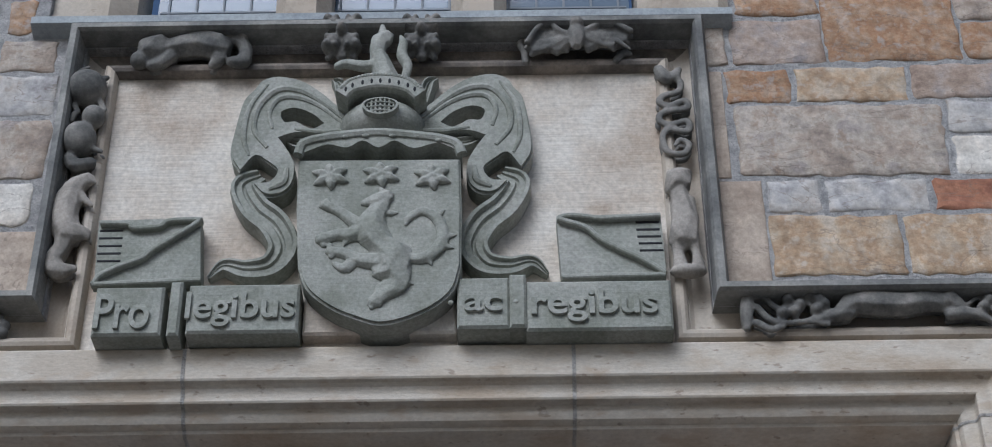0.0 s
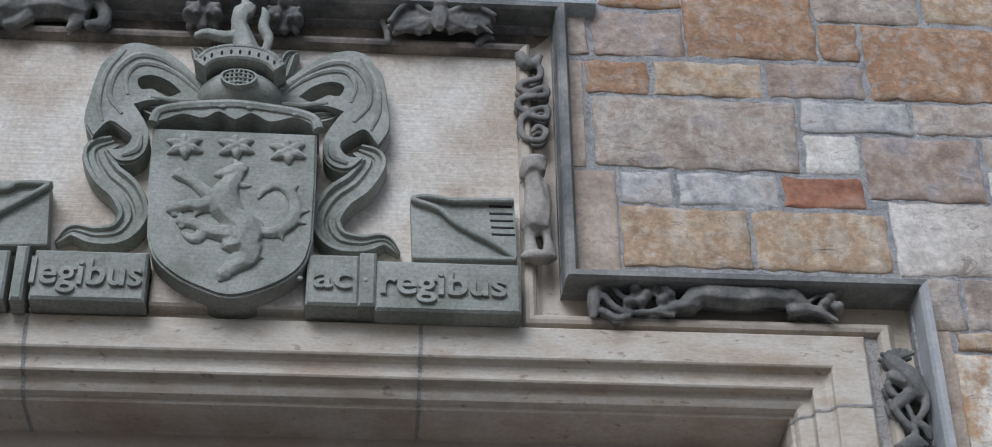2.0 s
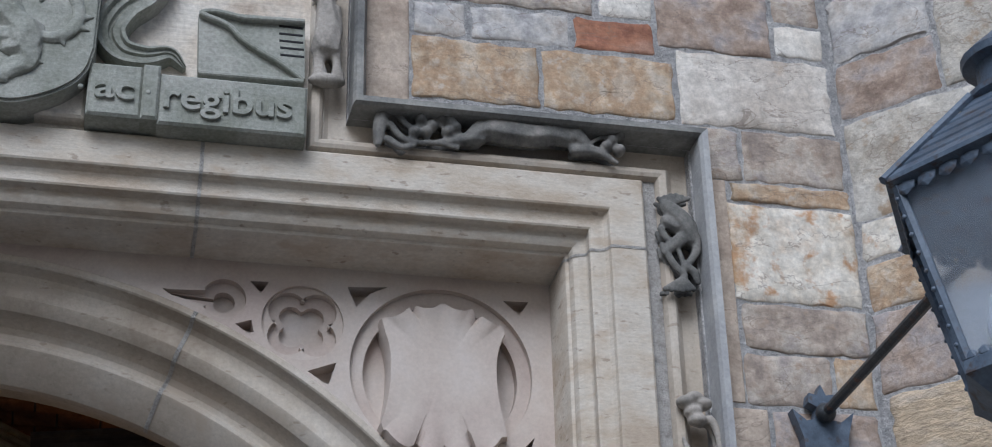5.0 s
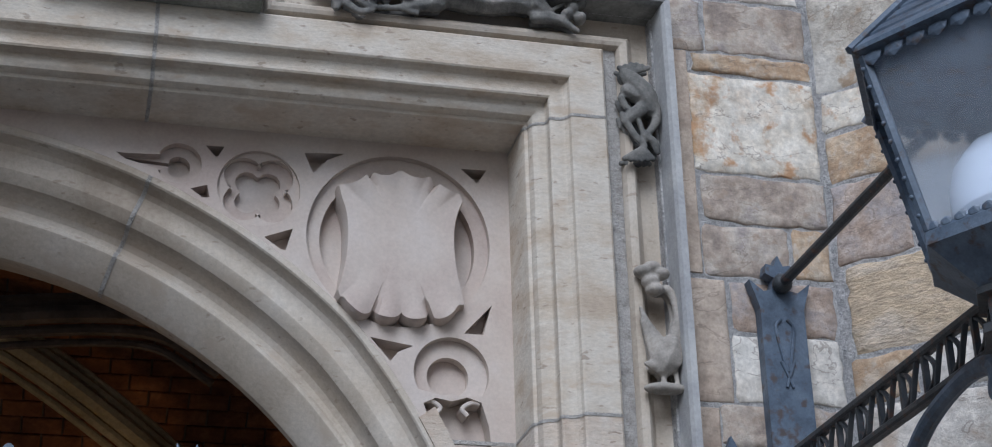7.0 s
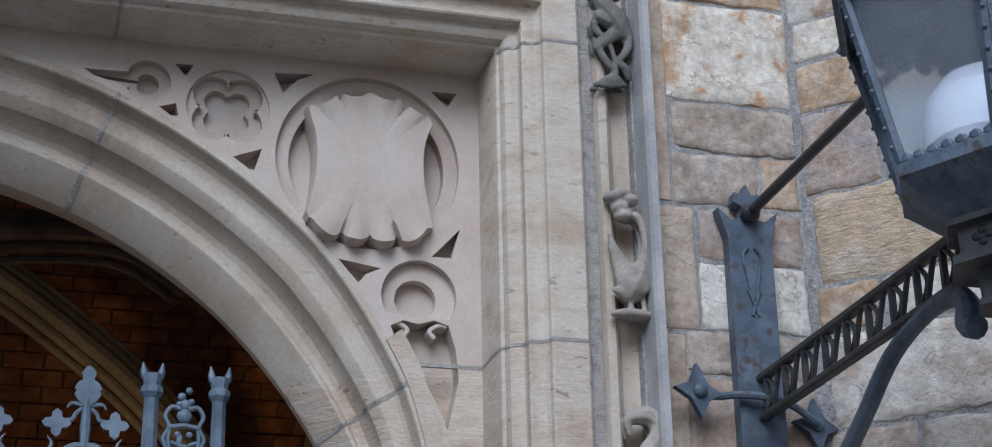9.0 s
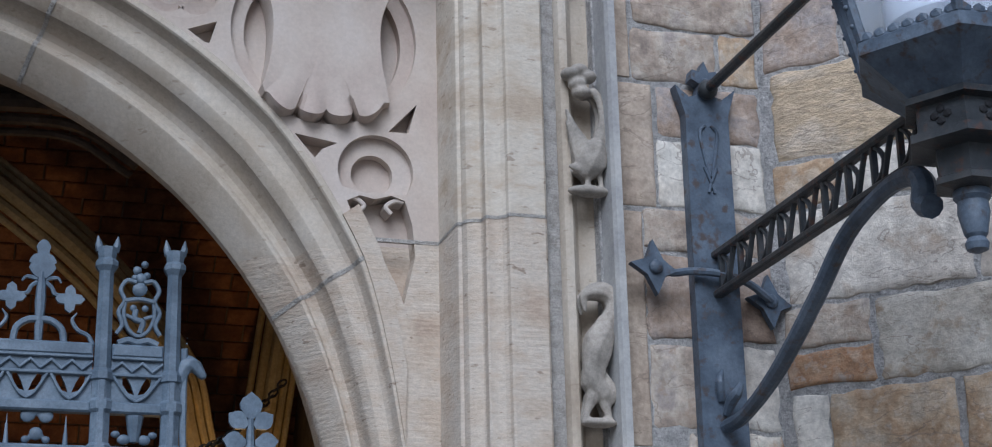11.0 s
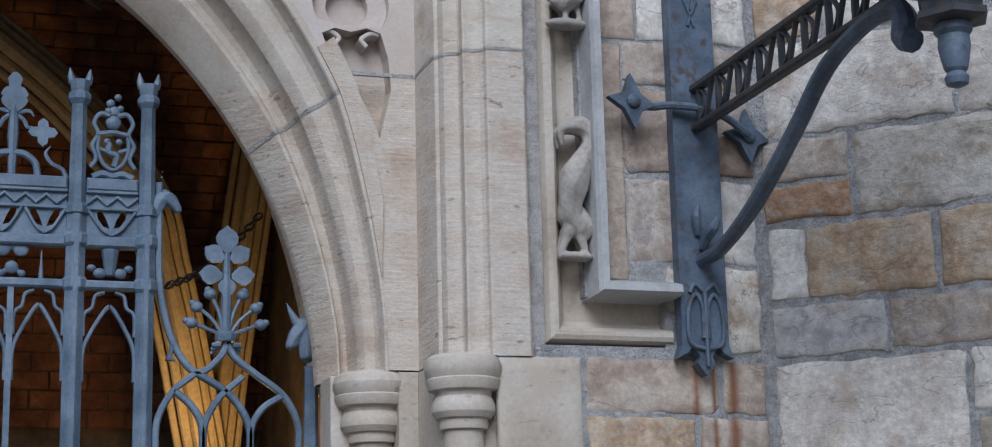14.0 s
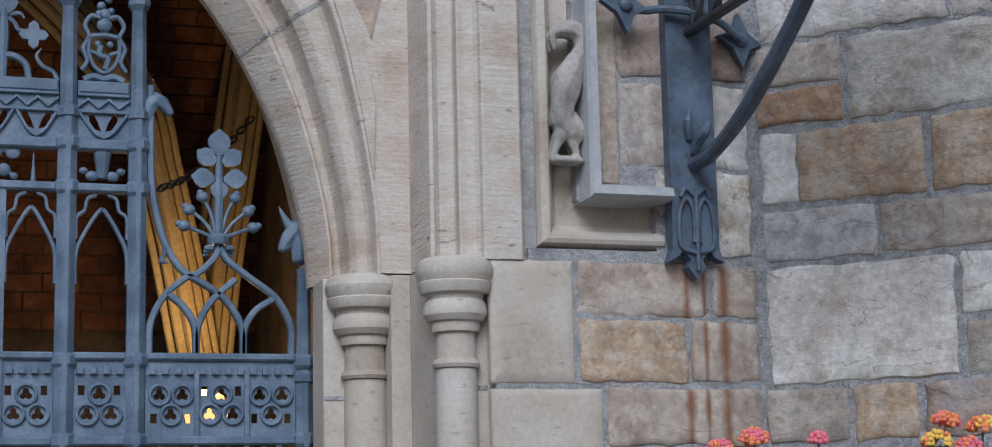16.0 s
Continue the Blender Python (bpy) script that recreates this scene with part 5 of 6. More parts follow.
# ---- flowers before the wall ----
def lantana(x, y, heads, label):
    plant = thing("lantana", (x, y, 0), label, "plant", "lantanas")
    rnd = random.Random(int(x * 100))
    for hx, hz, r, mix in heads:
        bm = bmesh.new()
        tube(bm, [(x + (hx - x) * 0.2, y, 0.0), (x + (hx - x) * 0.6, y + 0.03, hz * 0.6), (hx, y, hz - 0.01)], [0.007, 0.005, 0.003], 6, 4)
        under(part("stem", bm, M_STEM), plant)
        groups = {}
        for i in range(26):
            a, c = rnd.uniform(0, 6.28), rnd.uniform(-0.1, 1)
            q = math.sqrt(max(0, 1 - c * c))
            groups.setdefault(mix[0] if rnd.random() < 0.6 else mix[1], []).append((hx + r * q * math.cos(a), y + r * q * math.sin(a), hz + r * 0.75 * c))
        for name, ps in groups.items():
            bm = bmesh.new()
            for p in ps:
                for b in range(4):
                    t = b * 1.57 + rnd.uniform(0, 1)
                    lump(bm, p[0] + 0.006 * math.cos(t), p[1] + 0.004 * math.cos(t * 2), p[2] + 0.006 * math.sin(t), 0.006, 0.004, 0.006, 1)
            under(part("floret", bm, M_PETAL[name]), plant)
    for i in range(34):
        hx, hz, r, _ = heads[i % len(heads)]
        a = rnd.uniform(0, 6.28)
        c = Vector((hx + rnd.uniform(-0.05, 0.06), y + rnd.uniform(-0.05, 0.05), hz - rnd.uniform(0.04, 0.2)))
        d = Vector((math.cos(a), math.sin(a) * 0.6, rnd.uniform(-0.1, 0.5))).normalized()
        s = d.cross(Vector((0, 0, 1))).normalized()
        bm = bmesh.new()
        L, W = rnd.uniform(0.04, 0.06), rnd.uniform(0.013, 0.019)
        mid = [bm.verts.new(c + d * L * f + Vector((0, 0, -0.014 * f * f))) for f in (0, 0.3, 0.65, 1)]
        up = Vector((0, 0, 0.005))
        lf = [bm.verts.new(c + d * L * f + s * W * g + up) for f, g in ((0.12, 0.6), (0.4, 1), (0.72, 0.6))]
        rt = [bm.verts.new(c + d * L * f - s * W * g + up) for f, g in ((0.12, 0.6), (0.4, 1), (0.72, 0.6))]
        for e in (lf, rt):
            bm.faces.new((mid[0], mid[1], e[1], e[0])), bm.faces.new((mid[1], mid[2], e[2], e[1])), bm.faces.new((mid[2], mid[3], e[2]))
        under(part("leaf", bm, M_LEAF), plant)


E1 = [(2.092, 1.603), (2.177, 1.622), (2.338, 1.624), (2.670, 1.661), (2.645, 1.617), (2.770, 1.649), (2.729, 1.602)]
E = [(x, z - 0.012) for x, z in E1]
lantana(E[1][0], -1.0, [(*E[0], 0.022, ("orange", "pink")), (*E[1], 0.03, ("orange", "pink")), (*E[2], 0.014, ("pink", "pink"))], "lantana shrub with orange and pink flower heads by the wall")
lantana(E[4][0] + 0.03, -1.0, [(*E[3], 0.028, ("orange", "pink")), (*E[4], 0.028, ("yellow", "orange")), (*E[5], 0.03, ("yellow", "orange")), (*E[6], 0.026, ("pink", "orange"))], "lantana shrub with orange and yellow flower heads by the wall")


# ---- coat of arms ----
ARMS = thing("coat_of_arms", (0, 0.02, 4.5), "grey-green carved stone coat of arms with shield, helm and mantling", "coat of arms")


def arm(name, bm, mat=M_ARMS, label="", smooth=True, parent=None):
    ob = part(name, bm, mat, None, label, smooth)
    if parent:
        ob.parent = parent
        return ob
    return under(ob, ARMS)


rim = [(-0.269, 4.911), (-0.264, 4.715), (-0.248, 4.497)]
low = spline([(-0.248, 4.497), (-0.218, 4.413), (-0.145, 4.345), (-0.066, 4.305), (0.012, 4.281), (0.097, 4.300), (0.183, 4.347), (0.237, 4.408), (0.258, 4.494)], 4)
ring = [tuple(p) for p in rim[:2]] + [tuple(p) for p in low] + [(0.259, 4.707), (0.254, 4.908)]
bm = bmesh.new()
plate(bm, ring, [], -0.112, 0.03)
cx, cz = 0.0, 4.65
plate(bm, [(cx + (x - cx) * 0.975, cz + (z - cz) * 0.975) for x, z in ring], [], -0.122, -0.1)
shield = arm("shield", bm, smooth=False)
# rampant beast on the shield
bm = bmesh.new()
FY = -0.124
for line, radii in (([(0.012, 4.730), (-0.016, 4.674), (-0.022, 4.618), (0.015, 4.565), (0.053, 4.528), (0.049, 4.481), (0.006, 4.465)], [0.018, 0.03, 0.04, 0.034, 0.042, 0.036, 0.02]),
                    ([(0.021, 4.755), (-0.006, 4.741), (-0.052, 4.731)], [0.02, 0.022, 0.009]), ([(0.000, 4.785), (0.021, 4.755)], [0.008, 0.012]),
                    ([(-0.024, 4.657), (-0.078, 4.609), (-0.127, 4.610), (-0.180, 4.592)], [0.026, 0.022, 0.018, 0.016]), ([(-0.069, 4.651), (-0.111, 4.688), (-0.142, 4.708), (-0.173, 4.726)], [0.02, 0.016, 0.015, 0.016]),
                    ([(0.005, 4.505), (-0.054, 4.513), (-0.104, 4.538), (-0.150, 4.548)], [0.026, 0.02, 0.016, 0.013]), ([(-0.074, 4.514), (-0.102, 4.483), (-0.132, 4.500)], [0.016, 0.014, 0.008]),
                    ([(0.044, 4.505), (0.069, 4.450), (0.062, 4.411), (0.028, 4.388), (-0.006, 4.359)], [0.04, 0.03, 0.024, 0.02, 0.018]), ([(0.062, 4.427), (0.017, 4.412), (-0.001, 4.377)], [0.018, 0.014, 0.01]),
                    ([(0.093, 4.516), (0.146, 4.520), (0.189, 4.557), (0.200, 4.615), (0.179, 4.671), (0.135, 4.696), (0.095, 4.672), (0.084, 4.648)], [0.014, 0.017, 0.018, 0.017, 0.015, 0.013, 0.011, 0.006])):
    stroke(bm, line, [r * 1.4 for r in radii], FY, 0.75)
for p in [(-0.177, 4.611), (-0.171, 4.572), (-0.167, 4.743), (-0.162, 4.708), (-0.151, 4.567), (-0.145, 4.529), (-0.013, 4.341), (0.010, 4.349), (0.204, 4.576), (0.212, 4.610), (0.199, 4.654), (0.169, 4.534), (0.138, 4.506)]:
    lump(bm, p[0], FY, p[1], 0.011, 0.008, 0.011, 1)
for x, z, a, r in ((0.035, 4.69, 0.1, 0.014), (-0.05, 4.66, 2.6, 0.016), (-0.1, 4.585, 4.2, 0.014), (-0.08, 4.49, 4.4, 0.014), (0.09, 4.43, -0.4, 0.015), (0.222, 4.6, 0.2, 0.013), (0.214, 4.56, -0.3, 0.013), (0.19, 4.685, 0.8, 0.013), (0.16, 4.51, -1.2, 0.013)):
    stroke(bm, [(x, z), (x + 0.022 * math.cos(a), z + 0.022 * math.sin(a))], [r, r * 0.35], FY, 0.7)
carved("charge_beast", bm, M_ARMS, "", "", ARMS, 0.004)
# three six-pointed stars
for c in [(-0.162, 4.836), (0.001, 4.841), (0.165, 4.830)]:
    bm = bmesh.new()
    for k in range(6):
        a = math.pi / 2 + k * math.pi / 3 + 0.1
        tube(bm, [(c[0], FY, c[1]), (c[0] + 0.034 * math.cos(a), FY - 0.004, c[1] + 0.03 * math.sin(a)), (c[0] + 0.066 * math.cos(a), FY, c[1] + 0.052 * math.sin(a))], [0.012, 0.017, 0.004], 6, 2)
    lump(bm, c[0], FY - 0.006, c[1], 0.016, 0.014, 0.016, 2)
    carved("star", bm, M_ARMS, "", "", ARMS, 0.0035)
# drapery over the shield's head
top = spline([(-0.269, 4.932), (-0.255, 4.978), (-0.198, 4.998), (-0.126, 5.010), (-0.012, 5.019), (0.102, 5.006), (0.185, 4.992), (0.241, 4.970), (0.259, 4.928)], 5)
bot = spline([(-0.268, 4.922), (-0.236, 4.936), (-0.175, 4.961), (-0.113, 4.947), (-0.063, 4.975), (-0.010, 4.946), (0.041, 4.973), (0.103, 4.941), (0.175, 4.961), (0.226, 4.942), (0.259, 4.913)], 4)
bm = bmesh.new()
plate(bm, [tuple(p) for p in top] + [tuple(p) for p in bot[::-1]], [], -0.135, 0.0)
tube(bm, [(p[0], -0.13, p[1] - 0.012) for p in top], 0.018, 8)
for p in [(-0.193, 4.977), (-0.121, 4.987), (-0.053, 4.991), (0.034, 4.989), (0.113, 4.983), (0.185, 4.968)]:
    lump(bm, p[0], -0.14, p[1], 0.012, 0.006, 0.007, 1)
arm("drapery", bm)
# mantling: a broad scrolled leaf with rolled rims and a curling strap below, alike on both sides
LEAF_EDGE = ([(0.080, 5.126), (0.146, 5.190), (0.209, 5.254), (0.277, 5.303), (0.352, 5.321), (0.405, 5.303), (0.431, 5.261)],
             [(0.431, 5.261), (0.460, 5.217), (0.479, 5.108), (0.489, 4.986), (0.455, 4.914)],
             [(0.455, 4.914), (0.410, 4.977), (0.365, 4.952), (0.327, 4.911), (0.352, 4.864), (0.405, 4.858)],
             [(0.405, 4.858), (0.364, 4.816), (0.311, 4.819), (0.278, 4.860), (0.274, 4.933), (0.303, 5.000), (0.336, 5.052)],
             [(0.336, 5.052), (0.282, 5.072), (0.215, 5.070), (0.152, 5.055), (0.089, 5.061), (0.080, 5.126)])
LEAF_HOLE = [(0.185, 5.108), (0.227, 5.150), (0.286, 5.176), (0.332, 5.159), (0.319, 5.116), (0.282, 5.117), (0.256, 5.101), (0.223, 5.086)]
LEAF_RIMS = (([(0.093, 5.099), (0.180, 5.184), (0.269, 5.248), (0.350, 5.252), (0.408, 5.180), (0.416, 5.083), (0.369, 5.009)], 0.014), ([(0.126, 5.109), (0.205, 5.183), (0.281, 5.220), (0.341, 5.214), (0.370, 5.159), (0.357, 5.089)], 0.012), ([(0.384, 5.279), (0.438, 5.179), (0.449, 5.055), (0.427, 4.977)], 0.011), ([(0.298, 4.922), (0.307, 4.865), (0.352, 4.839)], 0.014), ([(0.100, 5.077), (0.194, 5.070), (0.282, 5.085)], 0.010))
STRAPS = (([(0.385, 4.920), (0.438, 4.873), (0.396, 4.778), (0.329, 4.711), (0.294, 4.626), (0.330, 4.558), (0.408, 4.547), (0.481, 4.570), (0.528, 4.531)], (0.055, 0.088, 0.105, 0.109, 0.101, 0.088, 0.071, 0.046, 0.013)),
          ([(0.069, 5.030), (0.173, 5.034), (0.267, 5.043), (0.309, 5.071)], (0.034, 0.042, 0.042, 0.021)),
          ([(0.099, 5.115), (0.129, 5.223), (0.145, 5.291), (0.170, 5.327)], (0.029, 0.042, 0.038, 0.013)))
for s_ in (1, -1):
    M = lambda pts: [(p[0] if s_ > 0 else -0.015 - p[0], p[1]) for p in pts]
    ring = []
    for run in LEAF_EDGE:
        ring += [tuple(p) for p in spline(run, 4)][:-1]
    gap = [tuple(p) for p in spline(LEAF_HOLE + LEAF_HOLE[:1], 3)][:-1]
    mid = (0.33, 5.05)
    bm = bmesh.new()
    plate(bm, M(ring), [M(gap)], -0.048, 0.03)
    plate(bm, M([(mid[0] + (x - mid[0]) * 0.965, mid[1] + (z - mid[1]) * 0.965) for x, z in ring]), [M(gap)], -0.06, -0.04)
    leaf = arm("mantling", bm, smooth=False)
    for run, w in LEAF_RIMS:
        bm = bmesh.new()
        line = spline(M(run), 6)
        tube(bm, [(p[0], -0.058, p[1]) for p in line], [w * (0.55 + 0.45 * math.sin(math.pi * i / (len(line) - 1))) for i in range(len(line))], 8)
        arm("rolled_rim", bm, parent=leaf)
    for (line, widths), thick in zip(STRAPS, (0.085, 0.07, 0.09)):
        bm = bmesh.new()
        ribbon(bm, M(line), widths, 0.03, thick, 0.2)
        arm("mantling_strap", bm)
# helm with barred opening
H = [(-0.007, 5.101)]
hx, hz = H[0]
bm = bmesh.new()
lump(bm, hx, -0.03, hz - 0.006, 0.144, 0.128, 0.086, 4)
helm = arm("helm", bm)
bm = bmesh.new()
rows = []
for k, d in ((1.0, 0.0), (0.86, -0.012)):
    rows.append([(hx + 0.06 * k * math.cos(a), hz - 0.004 + (0.042 if math.sin(a) < 0 else 0.028) * k * math.sin(a)) for a in np.linspace(0, 2 * math.pi, 24, endpoint=False)])
plate(bm, rows[0], [rows[1]], -0.172, -0.13)
arm("visor_rim", bm, parent=helm)
for k in range(-3, 4):
    u = k / 3.6
    h0 = math.sqrt(max(0.05, 1 - u * u))
    bm = bmesh.new()
    tube(bm, [(hx + 0.052 * u, -0.168 + 0.01 * u * u, hz - 0.004 - 0.038 * h0), (hx + 0.052 * u, -0.168 + 0.01 * u * u, hz - 0.004 + 0.025 * h0)], 0.0042, 6)
    arm("visor_bar", bm, parent=helm)
for k in (-1, 0, 1):
    bm = bmesh.new()
    tube(bm, [(hx - 0.052 + 0.006 * abs(k), -0.162, hz - 0.011 + 0.017 * k), (hx, -0.172, hz - 0.012 + 0.017 * k), (hx + 0.052 - 0.006 * abs(k), -0.162, hz - 0.011 + 0.017 * k)], 0.0042, 6)
    arm("visor_bar", bm, parent=helm)
# black plate behind the bars gives the visor's inside its shade
bm = bmesh.new()
plate(bm, [(hx + (x - hx) * 1.0, z) for x, z in rows[1]], [], -0.155, -0.12)
arm("visor_hollow", bm, bpy.data.materials["shadow_black"], parent=helm)
# crown band
band = spline([(-0.138, 5.149), (-0.110, 5.180), (-0.058, 5.199), (-0.010, 5.203), (0.041, 5.197), (0.090, 5.177), (0.122, 5.144)], 5)
bm = bmesh.new()
bar(bm, band, 0.05, -0.165, 0.0)
crown = arm("crown_band", bm)
for i in range(0, len(band)):
    bm = bmesh.new()
    lump(bm, band[i][0], -0.155, band[i][1] + 0.026, 0.012, 0.014, 0.011, 1)
    arm("pearl", bm, parent=crown)
# slots of the band: black lumps in place of shaded cuts
for i in range(3, len(band) - 2, 3):
    bm = bmesh.new()
    lump(bm, band[i][0], -0.164, band[i][1] - 0.002, 0.005, 0.003, 0.012, 1)
    arm("slot", bm, bpy.data.materials["shadow_black"], parent=crown)
# crest beast above the crown
bm = bmesh.new()
for line, radii in (([(0.005, 5.250), (-0.009, 5.305), (-0.023, 5.353)], [0.05, 0.04, 0.034]), ([(-0.028, 5.362), (-0.025, 5.418), (-0.000, 5.446)], [0.03, 0.034, 0.028]), ([(-0.004, 5.429), (-0.043, 5.418)], [0.026, 0.014]), ([(-0.018, 5.322), (-0.076, 5.318), (-0.134, 5.330), (-0.161, 5.319)], [0.028, 0.024, 0.02, 0.016]),
                    ([(-0.014, 5.466), (-0.015, 5.495)], [0.018, 0.01]), ([(0.065, 5.260), (0.074, 5.315), (0.054, 5.366), (0.057, 5.417), (0.047, 5.451)], [0.016, 0.02, 0.022, 0.018, 0.006])):
    stroke(bm, line, [r * 1.0 for r in radii], -0.1)
carved("crest_beast", bm, M_ARMS, "", "", ARMS, 0.004)
# motto blocks with raised letters
for i, (a, b) in enumerate(zip([(-0.868, 4.266), (-0.637, 4.260), (-0.581, 4.271), (0.245, 4.277), (0.406, 4.274), (0.456, 4.265)], [(-0.655, 4.442), (-0.598, 4.455), (-0.237, 4.447), (0.408, 4.461), (0.459, 4.467), (0.905, 4.444)])):
    bm = bmesh.new()
    cbox(bm, a[0] + 0.001, b[0] - 0.001, -0.1 if i not in (1, 4) else -0.108, 0.03, a[1], b[1], 0.008)
    arm("motto_block", bm, smooth=False)
for a, b in zip([(-0.233, 4.323), (0.208, 4.317)], [(-0.208, 4.493), (0.236, 4.487)]):
    bm = bmesh.new()
    cbox(bm, a[0], b[0], -0.03, 0.03, a[1], b[1], 0.006)
    arm("pedestal", bm, M_PANEL, smooth=False)
bm = bmesh.new()
(px0, pz0), (px1, pz1) = [(-0.232, 4.300), (0.242, 4.451)]
cbox(bm, px0, px1, -0.035, 0.03, pz0, pz1, 0.008)
arm("pedestal", bm, M_PANEL, smooth=False)
for word, (a, b) in (("Pro", [(-0.861, 4.284), (-0.693, 4.410)]), ("legibus", [(-0.584, 4.287), (-0.249, 4.412)]), ("ac", [(0.268, 4.331), (0.384, 4.389)]), ("regibus", [(0.473, 4.289), (0.858, 4.407)])):
    cu = bpy.data.curves.new("motto_word", "FONT")
    cu.body, cu.extrude, cu.offset, cu.bevel_depth, cu.size = word, 0.12, 0.004, 0.012, 1.0
    tmp = new("motto_word", cu)
    me = bpy.data.meshes.new_from_object(tmp.evaluated_get(bpy.context.evaluated_depsgraph_get()))
    bpy.data.objects.remove(tmp)
    co = np.array([v.co for v in me.vertices])
    lo_, hi_ = co.min(0), co.max(0)
    for v in me.vertices:
        u = (v.co.x - lo_[0]) / (hi_[0] - lo_[0])
        w = (v.co.y - lo_[1]) / (hi_[1] - lo_[1])
        v.co = (a[0] + (b[0] - a[0]) * u, -0.1 - 0.012 * (v.co.z - lo_[2]) / (hi_[2] - lo_[2]), a[1] + (b[1] - a[1]) * w)
    me.materials.clear()
    me.materials.append(M_ARMS)
    under(new("motto_word", me), ARMS)
for p in [(0.227, 4.364), (0.426, 4.365)]:
    bm = bmesh.new()
    lump(bm, p[0], -0.105, p[1], 0.009, 0.008, 0.009, 2)
    arm("interpunct", bm)
# folded scroll ends standing on the motto
for outer, folds, slots in (([(-0.903, 4.725), (-0.579, 4.733), (-0.559, 4.501), (-0.891, 4.492)], ([(-0.892, 4.470), (-0.869, 4.507), (-0.813, 4.540), (-0.747, 4.567), (-0.720, 4.596), (-0.655, 4.646), (-0.582, 4.706), (-0.601, 4.714), (-0.675, 4.710), (-0.705, 4.688), (-0.785, 4.685), (-0.806, 4.702), (-0.893, 4.706)], [(-0.892, 4.470), (-0.786, 4.475), (-0.554, 4.483)]), [(-0.896, 4.686), (-0.895, 4.657), (-0.893, 4.627), (-0.894, 4.598), (-0.892, 4.569)]),
                            ([(0.560, 4.720), (0.892, 4.727), (0.898, 4.494), (0.570, 4.489)], ([(0.892, 4.485), (0.861, 4.514), (0.803, 4.553), (0.774, 4.568), (0.697, 4.618), (0.649, 4.667), (0.570, 4.698), (0.600, 4.712), (0.650, 4.707), (0.700, 4.699), (0.771, 4.702), (0.890, 4.708)], [(0.573, 4.476), (0.711, 4.479), (0.892, 4.481)]), [(0.811, 4.692), (0.812, 4.664), (0.814, 4.637), (0.817, 4.611), (0.819, 4.584)])):
    bm = bmesh.new()
    plate(bm, outer, [], -0.055, 0.03)
    sc = arm("scroll_end", bm, smooth=False)
    bm = bmesh.new()
    for f in folds:
        bar(bm, f, 0.016, -0.078, -0.04, 3)
    arm("scroll_fold", bm, parent=sc)
    # black strips laid on the face as the shade in the slots
    for x, z in slots:
        bm = bmesh.new()
        cbox(bm, x, x + 0.075, -0.057, -0.05, z - 0.005, z + 0.004, 0.002)
        arm("page_edge", bm, bpy.data.materials["shadow_black"], parent=sc)

# ---- carved beasts and plants in the hollow ----
def beast(name, mat, label, category, limbs, y=-0.02, lumps=(), flat=0.9, voxel=0.005):
    bm = bmesh.new()
    y -= 0.012
    for line, radii in limbs:
        stroke(bm, line, [r * (1.2 if r > 0.017 else 1.0) for r in radii], y, flat)
        stroke(bm, line, [r * 0.9 for r in radii], y + 0.035, 1.0)
    for (x, z), rx, rz in lumps:
        lump(bm, x, y, z, rx * 1.1, max(min(rx, rz) * 1.1, 0.03), rz * 1.1, 3)
    carved(name, bm, mat, label, category, None, voxel, "hood mould carvings")


beast("carved_cat", M_BEAST, "sooty grey stone carving of a crouching cat with a ball", "carving",
      (([(-0.767, 5.457), (-0.707, 5.468), (-0.642, 5.478), (-0.586, 5.460)], [0.03, 0.042, 0.048, 0.05]), ([(-0.790, 5.466), (-0.814, 5.452), (-0.834, 5.430)], [0.046, 0.046, 0.026]), ([(-0.575, 5.454), (-0.581, 5.406), (-0.599, 5.380)], [0.036, 0.024, 0.016]), ([(-0.747, 5.428), (-0.776, 5.395), (-0.807, 5.384)], [0.026, 0.022, 0.018]),
       ([(-0.577, 5.488), (-0.530, 5.499), (-0.492, 5.461), (-0.492, 5.401), (-0.531, 5.396)], [0.022, 0.022, 0.022, 0.024, 0.02]), ([(-0.835, 5.481), (-0.846, 5.505)], [0.014, 0.006]), ([(-0.783, 5.492), (-0.781, 5.515)], [0.014, 0.006])), -0.03, (([(-0.849, 5.407)][0], 0.03, 0.03), ([(-0.504, 5.505)][0], 0.02, 0.02)))
for c in [(-0.156, 5.490), (0.117, 5.485)]:
    bm = bmesh.new()
    for sx in (-1, 1):
        for sz in (-1, 1):
            lump(bm, c[0] + sx * 0.03, -0.06, c[1] + sz * 0.036, 0.034, 0.045, 0.036, 2)
            lump(bm, c[0] + sx * 0.05, -0.07, c[1] + sz * 0.058, 0.02, 0.04, 0.02, 2)
            lump(bm, c[0] + sx * 0.05, -0.075, c[1] + sz * 0.024, 0.012, 0.03, 0.013, 2)
            lump(bm, c[0] + sx * 0.02, -0.075, c[1] + sz * 0.062, 0.012, 0.03, 0.012, 2)
    lump(bm, c[0], -0.09, c[1], 0.02, 0.045, 0.022, 2)
    for sx in (-1, 1):
        stroke(bm, [(c[0] + sx * 0.03, c[1] - 0.06), (c[0] + sx * 0.045, c[1] - 0.09)], [0.022, 0.014], -0.05)
    stroke(bm, [(c[0], c[1] - 0.05), (c[0], c[1] - 0.085)], [0.026, 0.022], -0.05)
    carved("carved_rosette", bm, M_BEAST, "sooty grey carved stone leaf rosette under the hood mould", "carving", None, 0.005, "hood mould carvings")
wings = []
